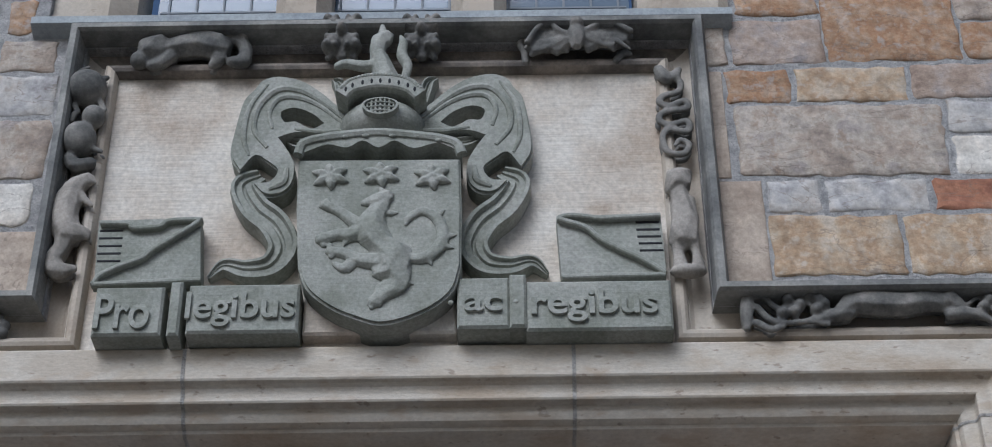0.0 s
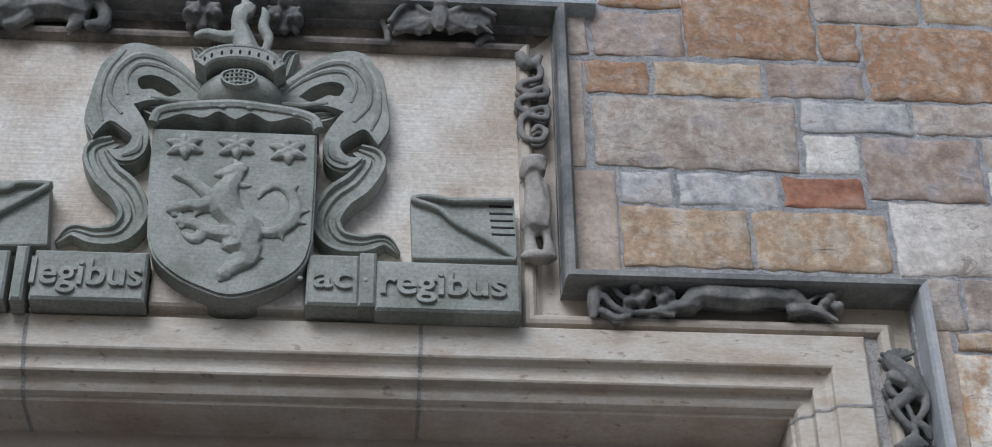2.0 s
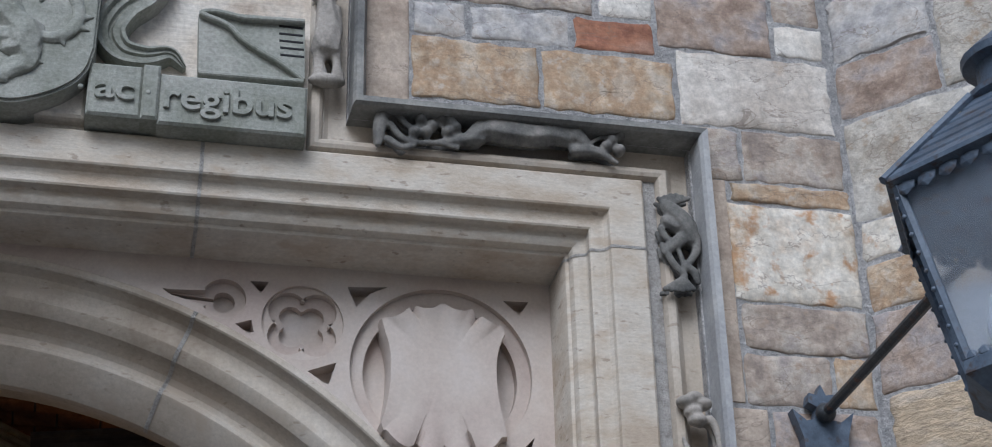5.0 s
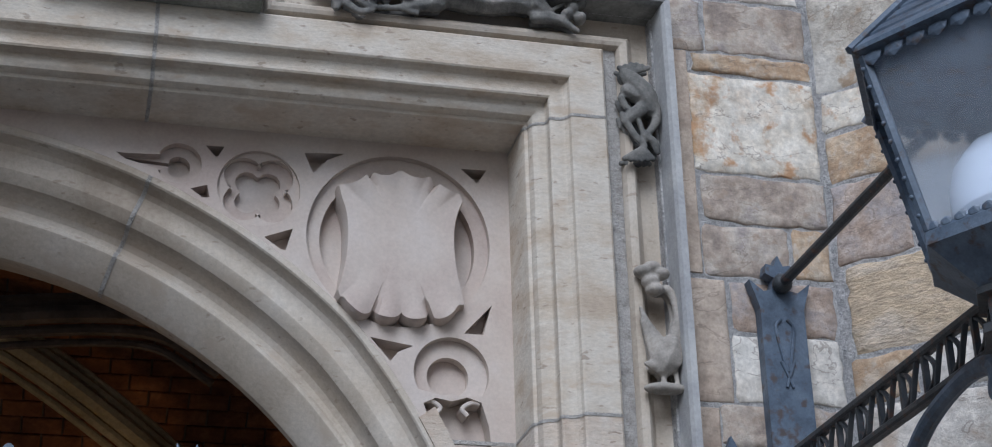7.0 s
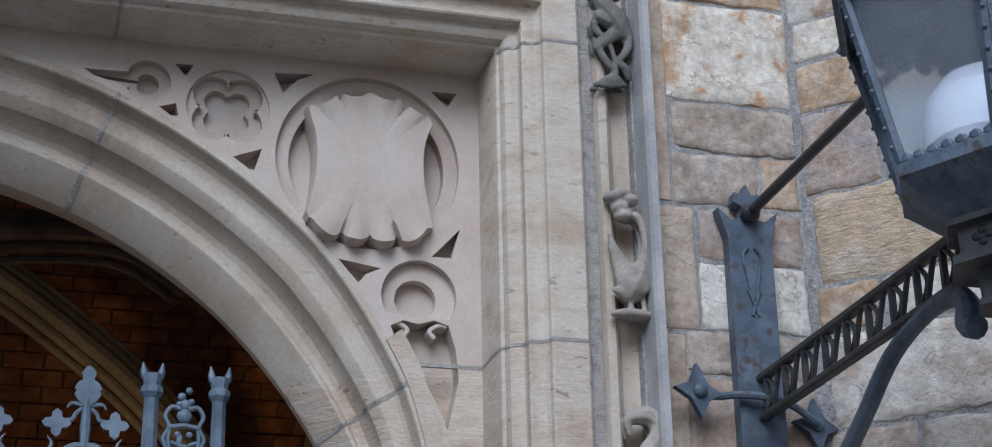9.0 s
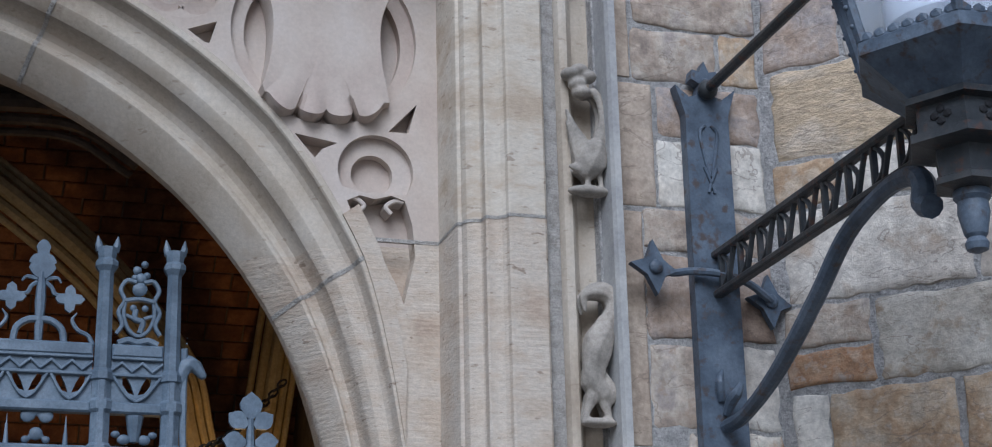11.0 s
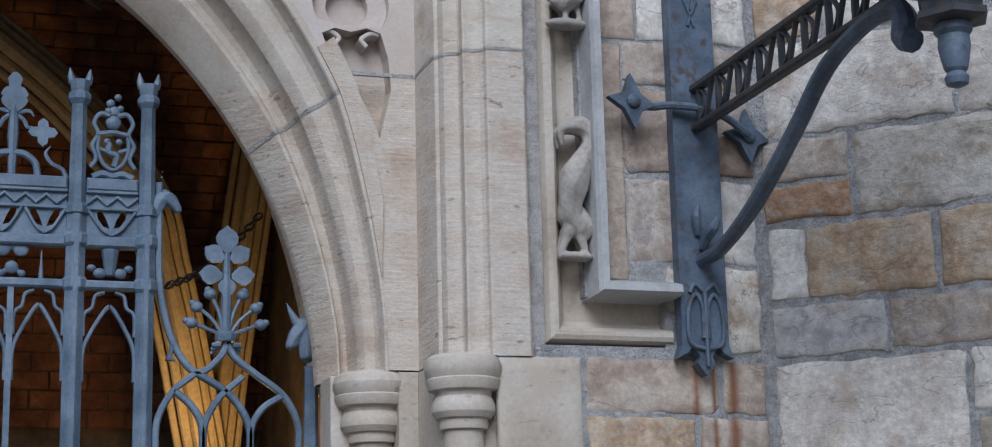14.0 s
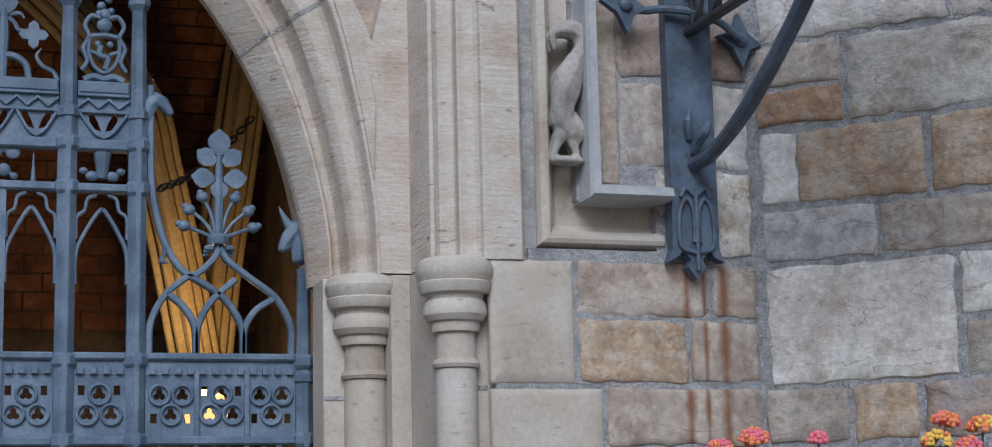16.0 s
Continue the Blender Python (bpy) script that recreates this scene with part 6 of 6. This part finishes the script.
for s, base in ((1, [(0.656, 5.461), (0.708, 5.498), (0.752, 5.523), (0.789, 5.505), (0.833, 5.475), (0.819, 5.447), (0.774, 5.419), (0.731, 5.437), (0.687, 5.415)]), (-1, [(0.634, 5.456), (0.591, 5.479), (0.555, 5.515), (0.515, 5.492), (0.479, 5.430), (0.496, 5.401), (0.536, 5.417), (0.579, 5.405), (0.611, 5.416)])):
    wings.append(base)
bm = bmesh.new()
for s, w in zip((1, -1), wings):
    cx_, cz_ = sum(p[0] for p in w) / 9, sum(p[1] for p in w) / 9
    for k in range(9):
        stroke(bm, [w[0], ((w[0][0] + w[k][0]) / 2, (w[0][1] + w[k][1]) / 2), w[k]], [0.02, 0.015, 0.009], (-0.08, -0.06), 0.8, 4)
        stroke(bm, [(cx_, cz_), w[k]], [0.024, 0.014], -0.055, 0.8, 4)
    stroke(bm, w[:5], 0.013, -0.085, 1.0)
    plate(bm, w, [], -0.072, -0.04)
stroke(bm, [(0.649, 5.499), (0.647, 5.455), (0.646, 5.415)], [0.028, 0.034, 0.022], -0.085)
lump(bm, *((lambda p: (p[0], -0.1, p[1]))([(0.649, 5.504)][0])), 0.026, 0.024, 0.022, 2)
for p, q in zip([(0.632, 5.513), (0.667, 5.513), (0.785, 5.424)], [(0.626, 5.534), (0.674, 5.533), (0.827, 5.389)]):
    stroke(bm, [p, q], [0.013, 0.006], -0.09)
stroke(bm, [(0.474, 5.396), (0.467, 5.444), (0.454, 5.482), (0.481, 5.499)], [0.016, 0.014, 0.013, 0.008], -0.02)
stroke(bm, [(0.784, 5.396), (0.807, 5.430), (0.831, 5.424)], [0.016, 0.018, 0.012], -0.02)
carved("carved_bat", bm, M_BEAST, "sooty grey stone carving of a bat with spread wings", "carving", None, 0.005, "hood mould carvings")
beast("carved_snake", M_BEAST, "grey stone carving of a coiled snake among leaves", "carving",
      (([(0.968, 5.322), (0.995, 5.283), (0.984, 5.244), (0.936, 5.228), (0.918, 5.201), (0.951, 5.184), (1.003, 5.205), (1.009, 5.172), (0.932, 5.157), (0.913, 5.125), (0.946, 5.103), (1.006, 5.118), (1.007, 5.075), (0.940, 5.082), (0.921, 5.045), (0.934, 4.992), (0.984, 4.981), (1.007, 5.017), (0.979, 5.039), (0.961, 5.018)], [0.0145] * 17 + [0.014, 0.012, 0.009]),
       ([(0.926, 5.340), (0.945, 5.306), (0.967, 5.311)], [0.02, 0.024, 0.014]), ([(0.995, 5.344), (0.976, 5.311)], [0.012, 0.02])), -0.02)
beast("carved_fox", M_BEAST2, "pale grey stone carving of a fox standing upright", "carving",
      (([(0.958, 4.836), (0.962, 4.773), (0.969, 4.705), (0.961, 4.641)], [0.026, 0.034, 0.044, 0.046]), ([(0.959, 4.862), (0.932, 4.827)], [0.044, 0.02]), ([(0.935, 4.872), (0.929, 4.903)], [0.016, 0.006]), ([(0.976, 4.872), (0.995, 4.902)], [0.016, 0.006]), ([(0.944, 4.632), (0.941, 4.583), (0.945, 4.530)], [0.026, 0.018, 0.024]),
       ([(0.985, 4.636), (0.997, 4.582), (1.001, 4.529)], [0.026, 0.016, 0.022]), ([(0.991, 4.785), (0.999, 4.722), (0.992, 4.680)], [0.018, 0.015, 0.012])), -0.03, (([(0.968, 4.511)][0], 0.055, 0.02), ([(0.965, 4.893)][0], 0.04, 0.012)))
beast("carved_tortoise", M_BEAST, "dark grey stone carving of tortoises climbing upward", "carving",
      (([(-0.975, 5.322), (-0.950, 5.327)], [0.014, 0.012]), ([(-1.047, 5.207), (-1.030, 5.180)], [0.014, 0.01]), ([(-0.963, 5.225), (-0.942, 5.189)], [0.014, 0.01]), ([(-1.042, 5.169), (-1.047, 5.142)], [0.014, 0.012]), ([(-0.960, 5.023), (-0.933, 5.012)], [0.014, 0.01]), ([(-1.035, 4.985), (-1.010, 4.956), (-0.963, 4.965)], [0.02, 0.024, 0.02]), ([(-1.049, 5.357), (-1.020, 5.373)], [0.012, 0.01])), -0.035,
      (([(-1.013, 5.278)][0], 0.062, 0.064), ([(-0.976, 5.157)][0], 0.036, 0.04), ([(-1.011, 5.061)][0], 0.052, 0.062)))
beast("carved_weasel", M_BEAST2, "pale grey stone carving of a weasel climbing upward", "carving",
      (([(-0.969, 4.898), (-0.999, 4.873), (-1.019, 4.804), (-1.022, 4.736), (-1.000, 4.686)], [0.024, 0.03, 0.042, 0.044, 0.04]), ([(-0.966, 4.903), (-0.939, 4.887)], [0.022, 0.008]), ([(-0.989, 4.842), (-0.958, 4.811), (-0.940, 4.795)], [0.02, 0.014, 0.01]), ([(-0.989, 4.686), (-0.955, 4.686), (-0.937, 4.671)], [0.034, 0.024, 0.014]), ([(-1.010, 4.672), (-1.016, 4.630), (-1.035, 4.589), (-1.021, 4.546), (-0.966, 4.550)], [0.03, 0.024, 0.026, 0.03, 0.016])), -0.03)
beast("carved_hare", M_BEAST, "dark grey stone carving of a running hare among vines", "carving",
      (([(1.435, 4.354), (1.479, 4.383), (1.546, 4.379), (1.626, 4.376), (1.687, 4.387), (1.736, 4.379)], [0.028, 0.038, 0.04, 0.038, 0.036, 0.03]), ([(1.759, 4.389), (1.785, 4.371)], [0.034, 0.024]), ([(1.757, 4.407), (1.752, 4.431)], [0.014, 0.008]), ([(1.444, 4.349), (1.384, 4.334), (1.319, 4.319)], [0.028, 0.018, 0.012]), ([(1.761, 4.337), (1.831, 4.339), (1.896, 4.306)], [0.02, 0.018, 0.01]),
       ([(1.482, 4.411), (1.464, 4.420)], [0.014, 0.01]), ([(1.804, 4.362), (1.852, 4.395), (1.910, 4.411), (1.928, 4.421)], [0.009, 0.009, 0.009, 0.012]),
       ([(1.133, 4.297), (1.136, 4.359), (1.147, 4.408), (1.191, 4.409), (1.228, 4.368), (1.272, 4.373), (1.305, 4.398), (1.332, 4.379)], [0.014, 0.022, 0.018, 0.014, 0.012, 0.01, 0.01, 0.008]), ([(1.169, 4.371), (1.205, 4.326), (1.254, 4.313), (1.323, 4.317), (1.381, 4.306)], [0.014, 0.014, 0.012, 0.012, 0.01]), ([(1.165, 4.313), (1.203, 4.291), (1.243, 4.299)], [0.016, 0.014, 0.01])), -0.035,
      [(p, 0.018, 0.018) for p in [(1.265, 4.397), (1.282, 4.350), (1.334, 4.408), (1.361, 4.394), (1.350, 4.357), (1.299, 4.374), (1.246, 4.345), (1.375, 4.376), (1.882, 4.382), (1.906, 4.350), (1.863, 4.358), (1.910, 4.406)]])
bm = bmesh.new()
for p in [(-1.184, 4.383), (-1.160, 4.355), (-1.164, 4.327), (-1.186, 4.348)]:
    lump(bm, p[0], -0.02, p[1], 0.022, 0.022, 0.02, 2)
carved("carved_vine", bm, M_BEAST, "dark grey carved stone vine under the hood mould", "carving", None, 0.005, "hood mould carvings")
beast("carved_frog", M_BEAST, "dark grey stone carving of a frog on lily leaves", "carving",
      (([(2.043, 4.166), (2.074, 4.136), (2.109, 4.092), (2.119, 4.049)], [0.018, 0.030, 0.034, 0.024]),
       ([(2.046, 4.108), (2.076, 4.093)], [0.020, 0.026]),
       ([(2.124, 4.072), (2.083, 4.040), (2.038, 4.000)], [0.018, 0.022, 0.016]),
       ([(2.038, 4.000), (2.060, 3.958), (2.094, 3.918)], [0.014, 0.014, 0.011]),
       ([(2.136, 4.057), (2.135, 4.006), (2.101, 3.954)], [0.018, 0.017, 0.012]),
       ([(2.026, 4.079), (2.042, 4.047), (2.076, 4.017)], [0.013, 0.014, 0.010]),
       ([(2.027, 4.021), (2.033, 3.995)], [0.012, 0.012]),
       ([(2.097, 3.953), (2.124, 3.934), (2.134, 3.900)], [0.014, 0.016, 0.012]),
       ([(2.076, 4.017), (2.089, 3.970), (2.093, 3.931)], [0.010, 0.010, 0.008]),
       ([(2.086, 3.909), (2.026, 3.868)], [0.012, 0.011]),
       ([(2.086, 3.909), (2.045, 3.867)], [0.012, 0.011]),
       ([(2.086, 3.909), (2.063, 3.867)], [0.012, 0.011]),
       ([(2.086, 3.909), (2.081, 3.867)], [0.012, 0.011]),
       ([(2.086, 3.909), (2.100, 3.871)], [0.012, 0.011]),
       ([(2.086, 3.909), (2.118, 3.875)], [0.012, 0.011]),
       ([(2.070, 4.174), (2.027, 4.186)], [0.011, 0.011]),
       ([(2.070, 4.174), (2.047, 4.194)], [0.011, 0.011]),
       ([(2.070, 4.174), (2.066, 4.202)], [0.011, 0.011]),
       ([(2.070, 4.174), (2.085, 4.204)], [0.011, 0.011]),
       ([(2.070, 4.174), (2.103, 4.200)], [0.011, 0.011]),
       ([(2.070, 4.174), (2.122, 4.196)], [0.011, 0.011])), -0.035, voxel=0.004)
beast("carved_swan", M_BEAST2, "grey buff stone carving of a swan beneath a flower", "carving",
      (([(2.130, 3.257), (2.120, 3.223), (2.107, 3.192)], [0.036, 0.042, 0.028]), ([(2.148, 3.294), (2.160, 3.355), (2.152, 3.411), (2.134, 3.443), (2.109, 3.432)], [0.022, 0.016, 0.014, 0.016, 0.008]), ([(2.047, 3.377), (2.064, 3.328), (2.085, 3.279), (2.094, 3.246)], [0.008, 0.016, 0.024, 0.026]), ([(2.048, 3.337), (2.066, 3.292), (2.083, 3.249)], [0.008, 0.016, 0.02]), ([(2.058, 3.287), (2.075, 3.249), (2.085, 3.220)], [0.008, 0.016, 0.018]),
       ([(2.107, 3.188), (2.104, 3.137)], [0.011, 0.012]), ([(2.139, 3.204), (2.147, 3.146)], [0.012, 0.01]), ([(2.053, 3.204), (2.080, 3.198)], [0.008, 0.018])), -0.035,
      [(p, 0.026, 0.018) for p in [(2.061, 3.494), (2.090, 3.509), (2.116, 3.490), (2.083, 3.463), (2.094, 3.439)]] + [([(2.107, 3.129)][0], 0.06, 0.016)])
beast("carved_goat", M_BEAST2, "grey buff stone carving of a goat with curled horn", "carving",
      (([(2.077, 2.811), (2.106, 2.826), (2.145, 2.826), (2.169, 2.801), (2.165, 2.763), (2.137, 2.728)], [0.016, 0.022, 0.026, 0.026, 0.026, 0.026]), ([(2.076, 2.807), (2.081, 2.769)], [0.014, 0.008]), ([(2.132, 2.709), (2.115, 2.667), (2.106, 2.624)], [0.034, 0.042, 0.036]), ([(2.105, 2.611), (2.096, 2.568), (2.125, 2.527)], [0.032, 0.03, 0.026]), ([(2.131, 2.579), (2.152, 2.534), (2.147, 2.506)], [0.014, 0.018, 0.014]),
       ([(2.094, 2.522), (2.080, 2.485), (2.069, 2.457)], [0.02, 0.014, 0.012]), ([(2.125, 2.514), (2.136, 2.478), (2.141, 2.455)], [0.018, 0.014, 0.012]), ([(2.159, 2.692), (2.165, 2.664)], [0.01, 0.007])), -0.035, (([(2.110, 2.444)][0], 0.05, 0.013),))


# ---- single stones of the walls and bricks of the vault ----
RND = random.Random(11)


def stone(parent, x0, x1, z0, z1, kind, origin, turn=0.0):
    """One squared rubble block with worn corners, proud of the mortar."""
    g = 0.0
    x0, x1, z0, z1 = x0 + g, x1 - g, z0 + g, z1 - g
    w, h = x1 - x0, z1 - z0
    dressed = kind in "ld"
    j = 0.001 if dressed else 0.0065
    out, c = [], 0.003 if dressed else RND.uniform(0.003, 0.012)
    nx, nz = max(2, int(w / 0.04)), max(2, int(h / 0.035))
    for a, b, n in (((x0 + c, z0), (x1 - c, z0), nx), ((x1, z0 + c), (x1, z1 - c), nz), ((x1 - c, z1), (x0 + c, z1), nx), ((x0, z1 - c), (x0, z0 + c), nz)):
        for i in range(n + 1):
            out.append((a[0] + (b[0] - a[0]) * i / n + RND.uniform(-j, j), a[1] + (b[1] - a[1]) * i / n + RND.uniform(-j, j)))
    cx, cz = (x0 + x1) / 2, (z0 + z1) / 2
    d = 0.0125 if dressed else RND.uniform(0.0115, 0.0155)
    inset = min(0.005, w * 0.05, h * 0.05)
    verts, n = [], len(out)
    seed, lean = RND.uniform(0, 90), (RND.uniform(-1, 1), RND.uniform(-1, 1))
    rough = 0.0012 if dressed else RND.uniform(0.003, 0.006)
    for k, y, size in ((0, 0.01, 1), (0, -d + 0.005, 1), (1, -d, 1), (1, -d, 0.8), (1, -d, 0.55), (1, -d, 0.28)):
        for x, z in out:
            sx, sz = (abs(x - cx) - inset * k) / max(abs(x - cx), 1e-4), (abs(z - cz) - inset * k) / max(abs(z - cz), 1e-4)
            px, pz = cx + (x - cx) * max(sx, 0.1) * size, cz + (z - cz) * max(sz, 0.1) * size
            if k:
                spot = Vector((px * 1.0, seed, pz * 1.0))
                y_ = y - (rough * 0.35 if size < 1 else 0) + rough * (noise.noise(spot * 9) + 0.7 * noise.noise(spot * 23) + 0.25 * (lean[0] * (px - cx) / w + lean[1] * (pz - cz) / h))
            else:
                y_ = y
            verts.append((px, min(y_, -0.0098) if k else y_, pz))
    faces = [(r * n + i, r * n + (i + 1) % n, (r + 1) * n + (i + 1) % n, (r + 1) * n + i) for r in range(5) for i in range(n)]
    faces.append(tuple(range(5 * n, 6 * n)))
    me = bpy.data.meshes.new("stone")
    me.from_pydata(verts, [], faces)
    me.materials.append(M_STONE[kind])
    me.shade_smooth()
    me.set_sharp_from_angle(angle=radians(50))
    ob = new("stone", me)
    ob.parent = parent


UPPER = [(1.21, 1.50, 5.60, 5.74, "o"), (1.51, 1.97, 5.39, 5.77, "o"), (1.18, 1.50, 5.38, 5.58, "m"), (1.15, 1.37, 5.21, 5.355, "o"), (1.39, 1.76, 5.21, 5.36, "t"), (1.78, 2.12, 5.22, 5.37, "m"), (1.17, 1.86, 4.90, 5.195, "g"),
         (1.88, 2.26, 5.075, 5.205, "u"), (1.88, 2.065, 4.90, 5.06, "w"), (1.255, 1.42, 4.755, 4.885, "u"), (1.44, 1.77, 4.755, 4.885, "u"), (1.79, 2.06, 4.755, 4.885, "r"), (1.245, 1.66, 4.51, 4.74, "t"), (1.675, 2.12, 4.51, 4.74, "t")]
UPPER2 = [(1.98, 2.36, 5.57, 5.77, "g"), (1.985, 2.12, 5.39, 5.56, "o"), (2.14, 2.66, 5.225, 5.56, "o"), (2.38, 2.66, 5.58, 5.77, "t"), (2.275, 2.66, 5.08, 5.215, "g"), (2.08, 2.48, 4.80, 5.06, "m"), (2.495, 2.665, 4.95, 5.07, "g"),
          (2.495, 2.665, 4.81, 4.935, "w"), (2.14, 2.67, 4.505, 4.79, "p"), (2.165, 2.325, 4.30, 4.495, "g"), (2.335, 2.68, 4.305, 4.495, "g"), (2.285, 2.69, 4.225, 4.295, "t")]
MIDDLE = [(2.265, 2.69, 3.87, 4.215, "x"), (2.285, 2.69, 3.70, 3.86, "g"), (2.275, 2.55, 3.52, 3.69, "g"), (2.565, 2.69, 3.525, 3.69, "t"), (2.35, 2.685, 3.335, 3.505, "m"), (2.345, 2.69, 3.12, 3.325, "w"), (2.29, 2.69, 2.98, 3.105, "g"),
          (2.285, 2.69, 2.71, 2.965, "m"), (2.29, 2.46, 2.45, 2.695, "g"), (2.475, 2.69, 2.45, 2.695, "p"), (2.44, 2.69, 2.19, 2.435, "x"), (2.395, 2.43, 2.3, 2.43, "g")]
LOWER = [(2.145, 2.545, 2.015, 2.165, "k"), (2.56, 2.70, 2.015, 2.165, "k"), (2.145, 2.47, 1.825, 2.0, "t"), (2.485, 2.70, 1.83, 2.0, "k"), (2.225, 2.70, 1.65, 1.81, "k"), (1.885, 2.13, 1.822, 2.165, "l"), (1.885, 2.21, 1.62, 1.808, "l")]
STRIPS = [(2.207, 2.268, 3.52, 4.30, "d"), (2.207, 2.335, 3.11, 3.505, "d"), (2.207, 2.285, 2.39, 3.095, "d"), (1.087, 1.14, 4.895, 5.35, "d"), (1.087, 1.235, 4.45, 4.885, "d"), (1.087, 1.165, 5.375, 5.57, "g")]
LEFT = [(-1.34, -1.15, 5.39, 5.53, "g"), (-1.34, -1.13, 5.2, 5.37, "u"), (-1.36, -1.12, 4.93, 5.18, "g"), (-1.36, -1.15, 4.74, 4.91, "w"), (-1.31, -1.09, 4.45, 4.72, "d"), (-1.34, -1.25, 5.56, 5.72, "o")]
for group in (UPPER, UPPER2, MIDDLE, LOWER, STRIPS, LEFT):
    for x0, x1, z0, z1, kind in group:
        stone(WALL, x0, x1, z0, z1, kind, 0)
FACE = [(0.01, 0.30, 5.29, 5.49, "w"), (0.01, 0.145, 5.07, 5.275, "g"), (0.16, 0.34, 5.07, 5.275, "o"), (0.01, 0.355, 4.80, 5.05, "u"), (0.01, 0.36, 4.57, 4.785, "m"), (0.375, 0.85, 4.57, 5.05, "v"), (0.015, 0.62, 4.18, 4.555, "v"), (0.02, 0.205, 4.035, 4.165, "x"),
        (0.22, 0.62, 4.035, 4.165, "g"), (0.02, 0.27, 3.855, 4.02, "t"), (0.285, 0.7, 3.855, 4.02, "t"), (0.025, 0.265, 3.575, 3.84, "m"), (0.28, 0.64, 3.575, 3.84, "u"), (0.045, 0.50, 3.275, 3.56, "y")]
FACE2 = [(0.52, 0.87, 3.275, 3.56, "p"), (0.03, 0.225, 3.12, 3.26, "t"), (0.24, 0.7, 3.12, 3.26, "p"), (0.05, 0.605, 2.825, 3.105, "p"), (0.62, 0.98, 2.825, 3.105, "p"), (0.03, 0.285, 2.69, 2.81, "g"), (0.03, 0.29, 2.57, 2.675, "o"), (0.31, 0.84, 2.565, 2.81, "v"),
         (0.04, 0.145, 2.335, 2.545, "w"), (0.15, 0.515, 2.335, 2.545, "t"), (0.535, 0.87, 2.335, 2.55, "t"), (0.04, 0.365, 2.17, 2.315, "u"), (0.38, 0.87, 2.17, 2.315, "g")]
FACE3 = [(0.04, 0.575, 1.815, 2.15, "p"), (0.595, 0.87, 1.985, 2.15, "w"), (0.595, 0.87, 1.815, 1.97, "v"), (0.025, 0.26, 1.65, 1.8, "g"), (0.275, 0.455, 1.65, 1.8, "t"), (0.475, 0.87, 1.65, 1.8, "m")]
for group in (FACE, FACE2, FACE3):
    for x0, x1, z0, z1, kind in group:
        stone(TURRET_E, x0, x1, z0, z1, kind, 0)


def courses(parent, x0, x1, z0, z1):
    """Plain coursed stones for the wall that goes on past the gateway."""
    z = z0
    while z < z1 - 0.08:
        h = min(RND.choice((0.16, 0.2, 0.26, 0.32)), z1 - z)
        x = x0
        while x < x1 - 0.06:
            w = min(RND.uniform(0.22, 0.6), x1 - x)
            stone(parent, x, x + w - 0.012, z, z + h - 0.014, RND.choice("togmuvwpg"), 0)
            x += w
        z += h


courses(WALL, 1.94, 2.69, 0.0, 1.6)
courses(WALL, 1.25, 2.68, 5.8, 7.6)
courses(TURRET_E, 0.02, 1.2, 0.2, 1.62)
courses(TURRET_E, 0.9, 1.5, 1.64, 5.5)
courses(TURRET_E, 0.36, 0.88, 5.065, 5.5)
courses(TURRET_E, 0.01, 1.4, 5.51, 7.2)
courses(TURRET_W, -1.5, -0.02, 0.2, 6.0)
courses(WALL, -2.68, -1.38, 4.46, 7.2)
courses(WALL, -2.68, -2.16, 0.4, 4.3)

# vault bricks: those nearest the light are single pieces, the rest one mass
bw, bh = 0.17, 0.085
brick = bpy.data.meshes.new("brick")
bv = [(sx * (bw / 2 - 0.004 - k), sz * (bh / 2 - 0.003 - k), y) for k, y in ((0, -0.012), (0.0, 0.008), (0.004, 0.012)) for sx, sz in ((-1, -1), (1, -1), (1, 1), (-1, 1))]
bf = [(r * 4 + i, r * 4 + (i + 1) % 4, r * 4 + 4 + (i + 1) % 4, r * 4 + 4 + i) for r in (0, 1) for i in range(4)] + [(8, 9, 10, 11)]
brick.from_pydata(bv, [], bf)
brick.materials.append(M_BRICK)
rest_v, rest_f, a, row, single = [], [], 0.02, 0, 0
while a < radians(82):
    y, z = 1.24 + 2.3 * math.cos(a), 2.36 + 1.96 * math.sin(a)
    tang = Vector((0, -2.3 * math.sin(a), 1.96 * math.cos(a)))
    rot = Matrix((Vector((1, 0, 0)), tang.normalized(), Vector((1, 0, 0)).cross(tang).normalized())).transposed().to_4x4()
    if (rot.to_3x3() @ Vector((0, 0, 1))).y > 0:
        rot = rot @ Matrix.Rotation(math.pi, 4, "X")
    for i in range(-2, 12):
        x = i * bw + (bw / 2 if row % 2 else 0)
        m = Matrix.Translation((x, y, z)) @ rot @ Matrix.Translation((0, 0, RND.uniform(-0.004, 0.004)))
        if 1.0 < x < 1.9 and 2.6 < z < 4.05 and single < 300:
            ob = new("brick", brick)
            ob.parent, ob.matrix_local = VAULT, m
            single += 1
        else:
            k = len(rest_v)
            rest_v += [tuple(m @ Vector(p)) for p in bv]
            rest_f += [tuple(q + k for q in f) for f in bf]
    a += bh / tang.length
    row += 1
me = bpy.data.meshes.new("brickwork")
me.from_pydata(rest_v, [], rest_f)
me.materials.append(M_BRICK)
rest = new("brickwork", me)
rest.parent = VAULT
tagged(rest, kind="stuff")
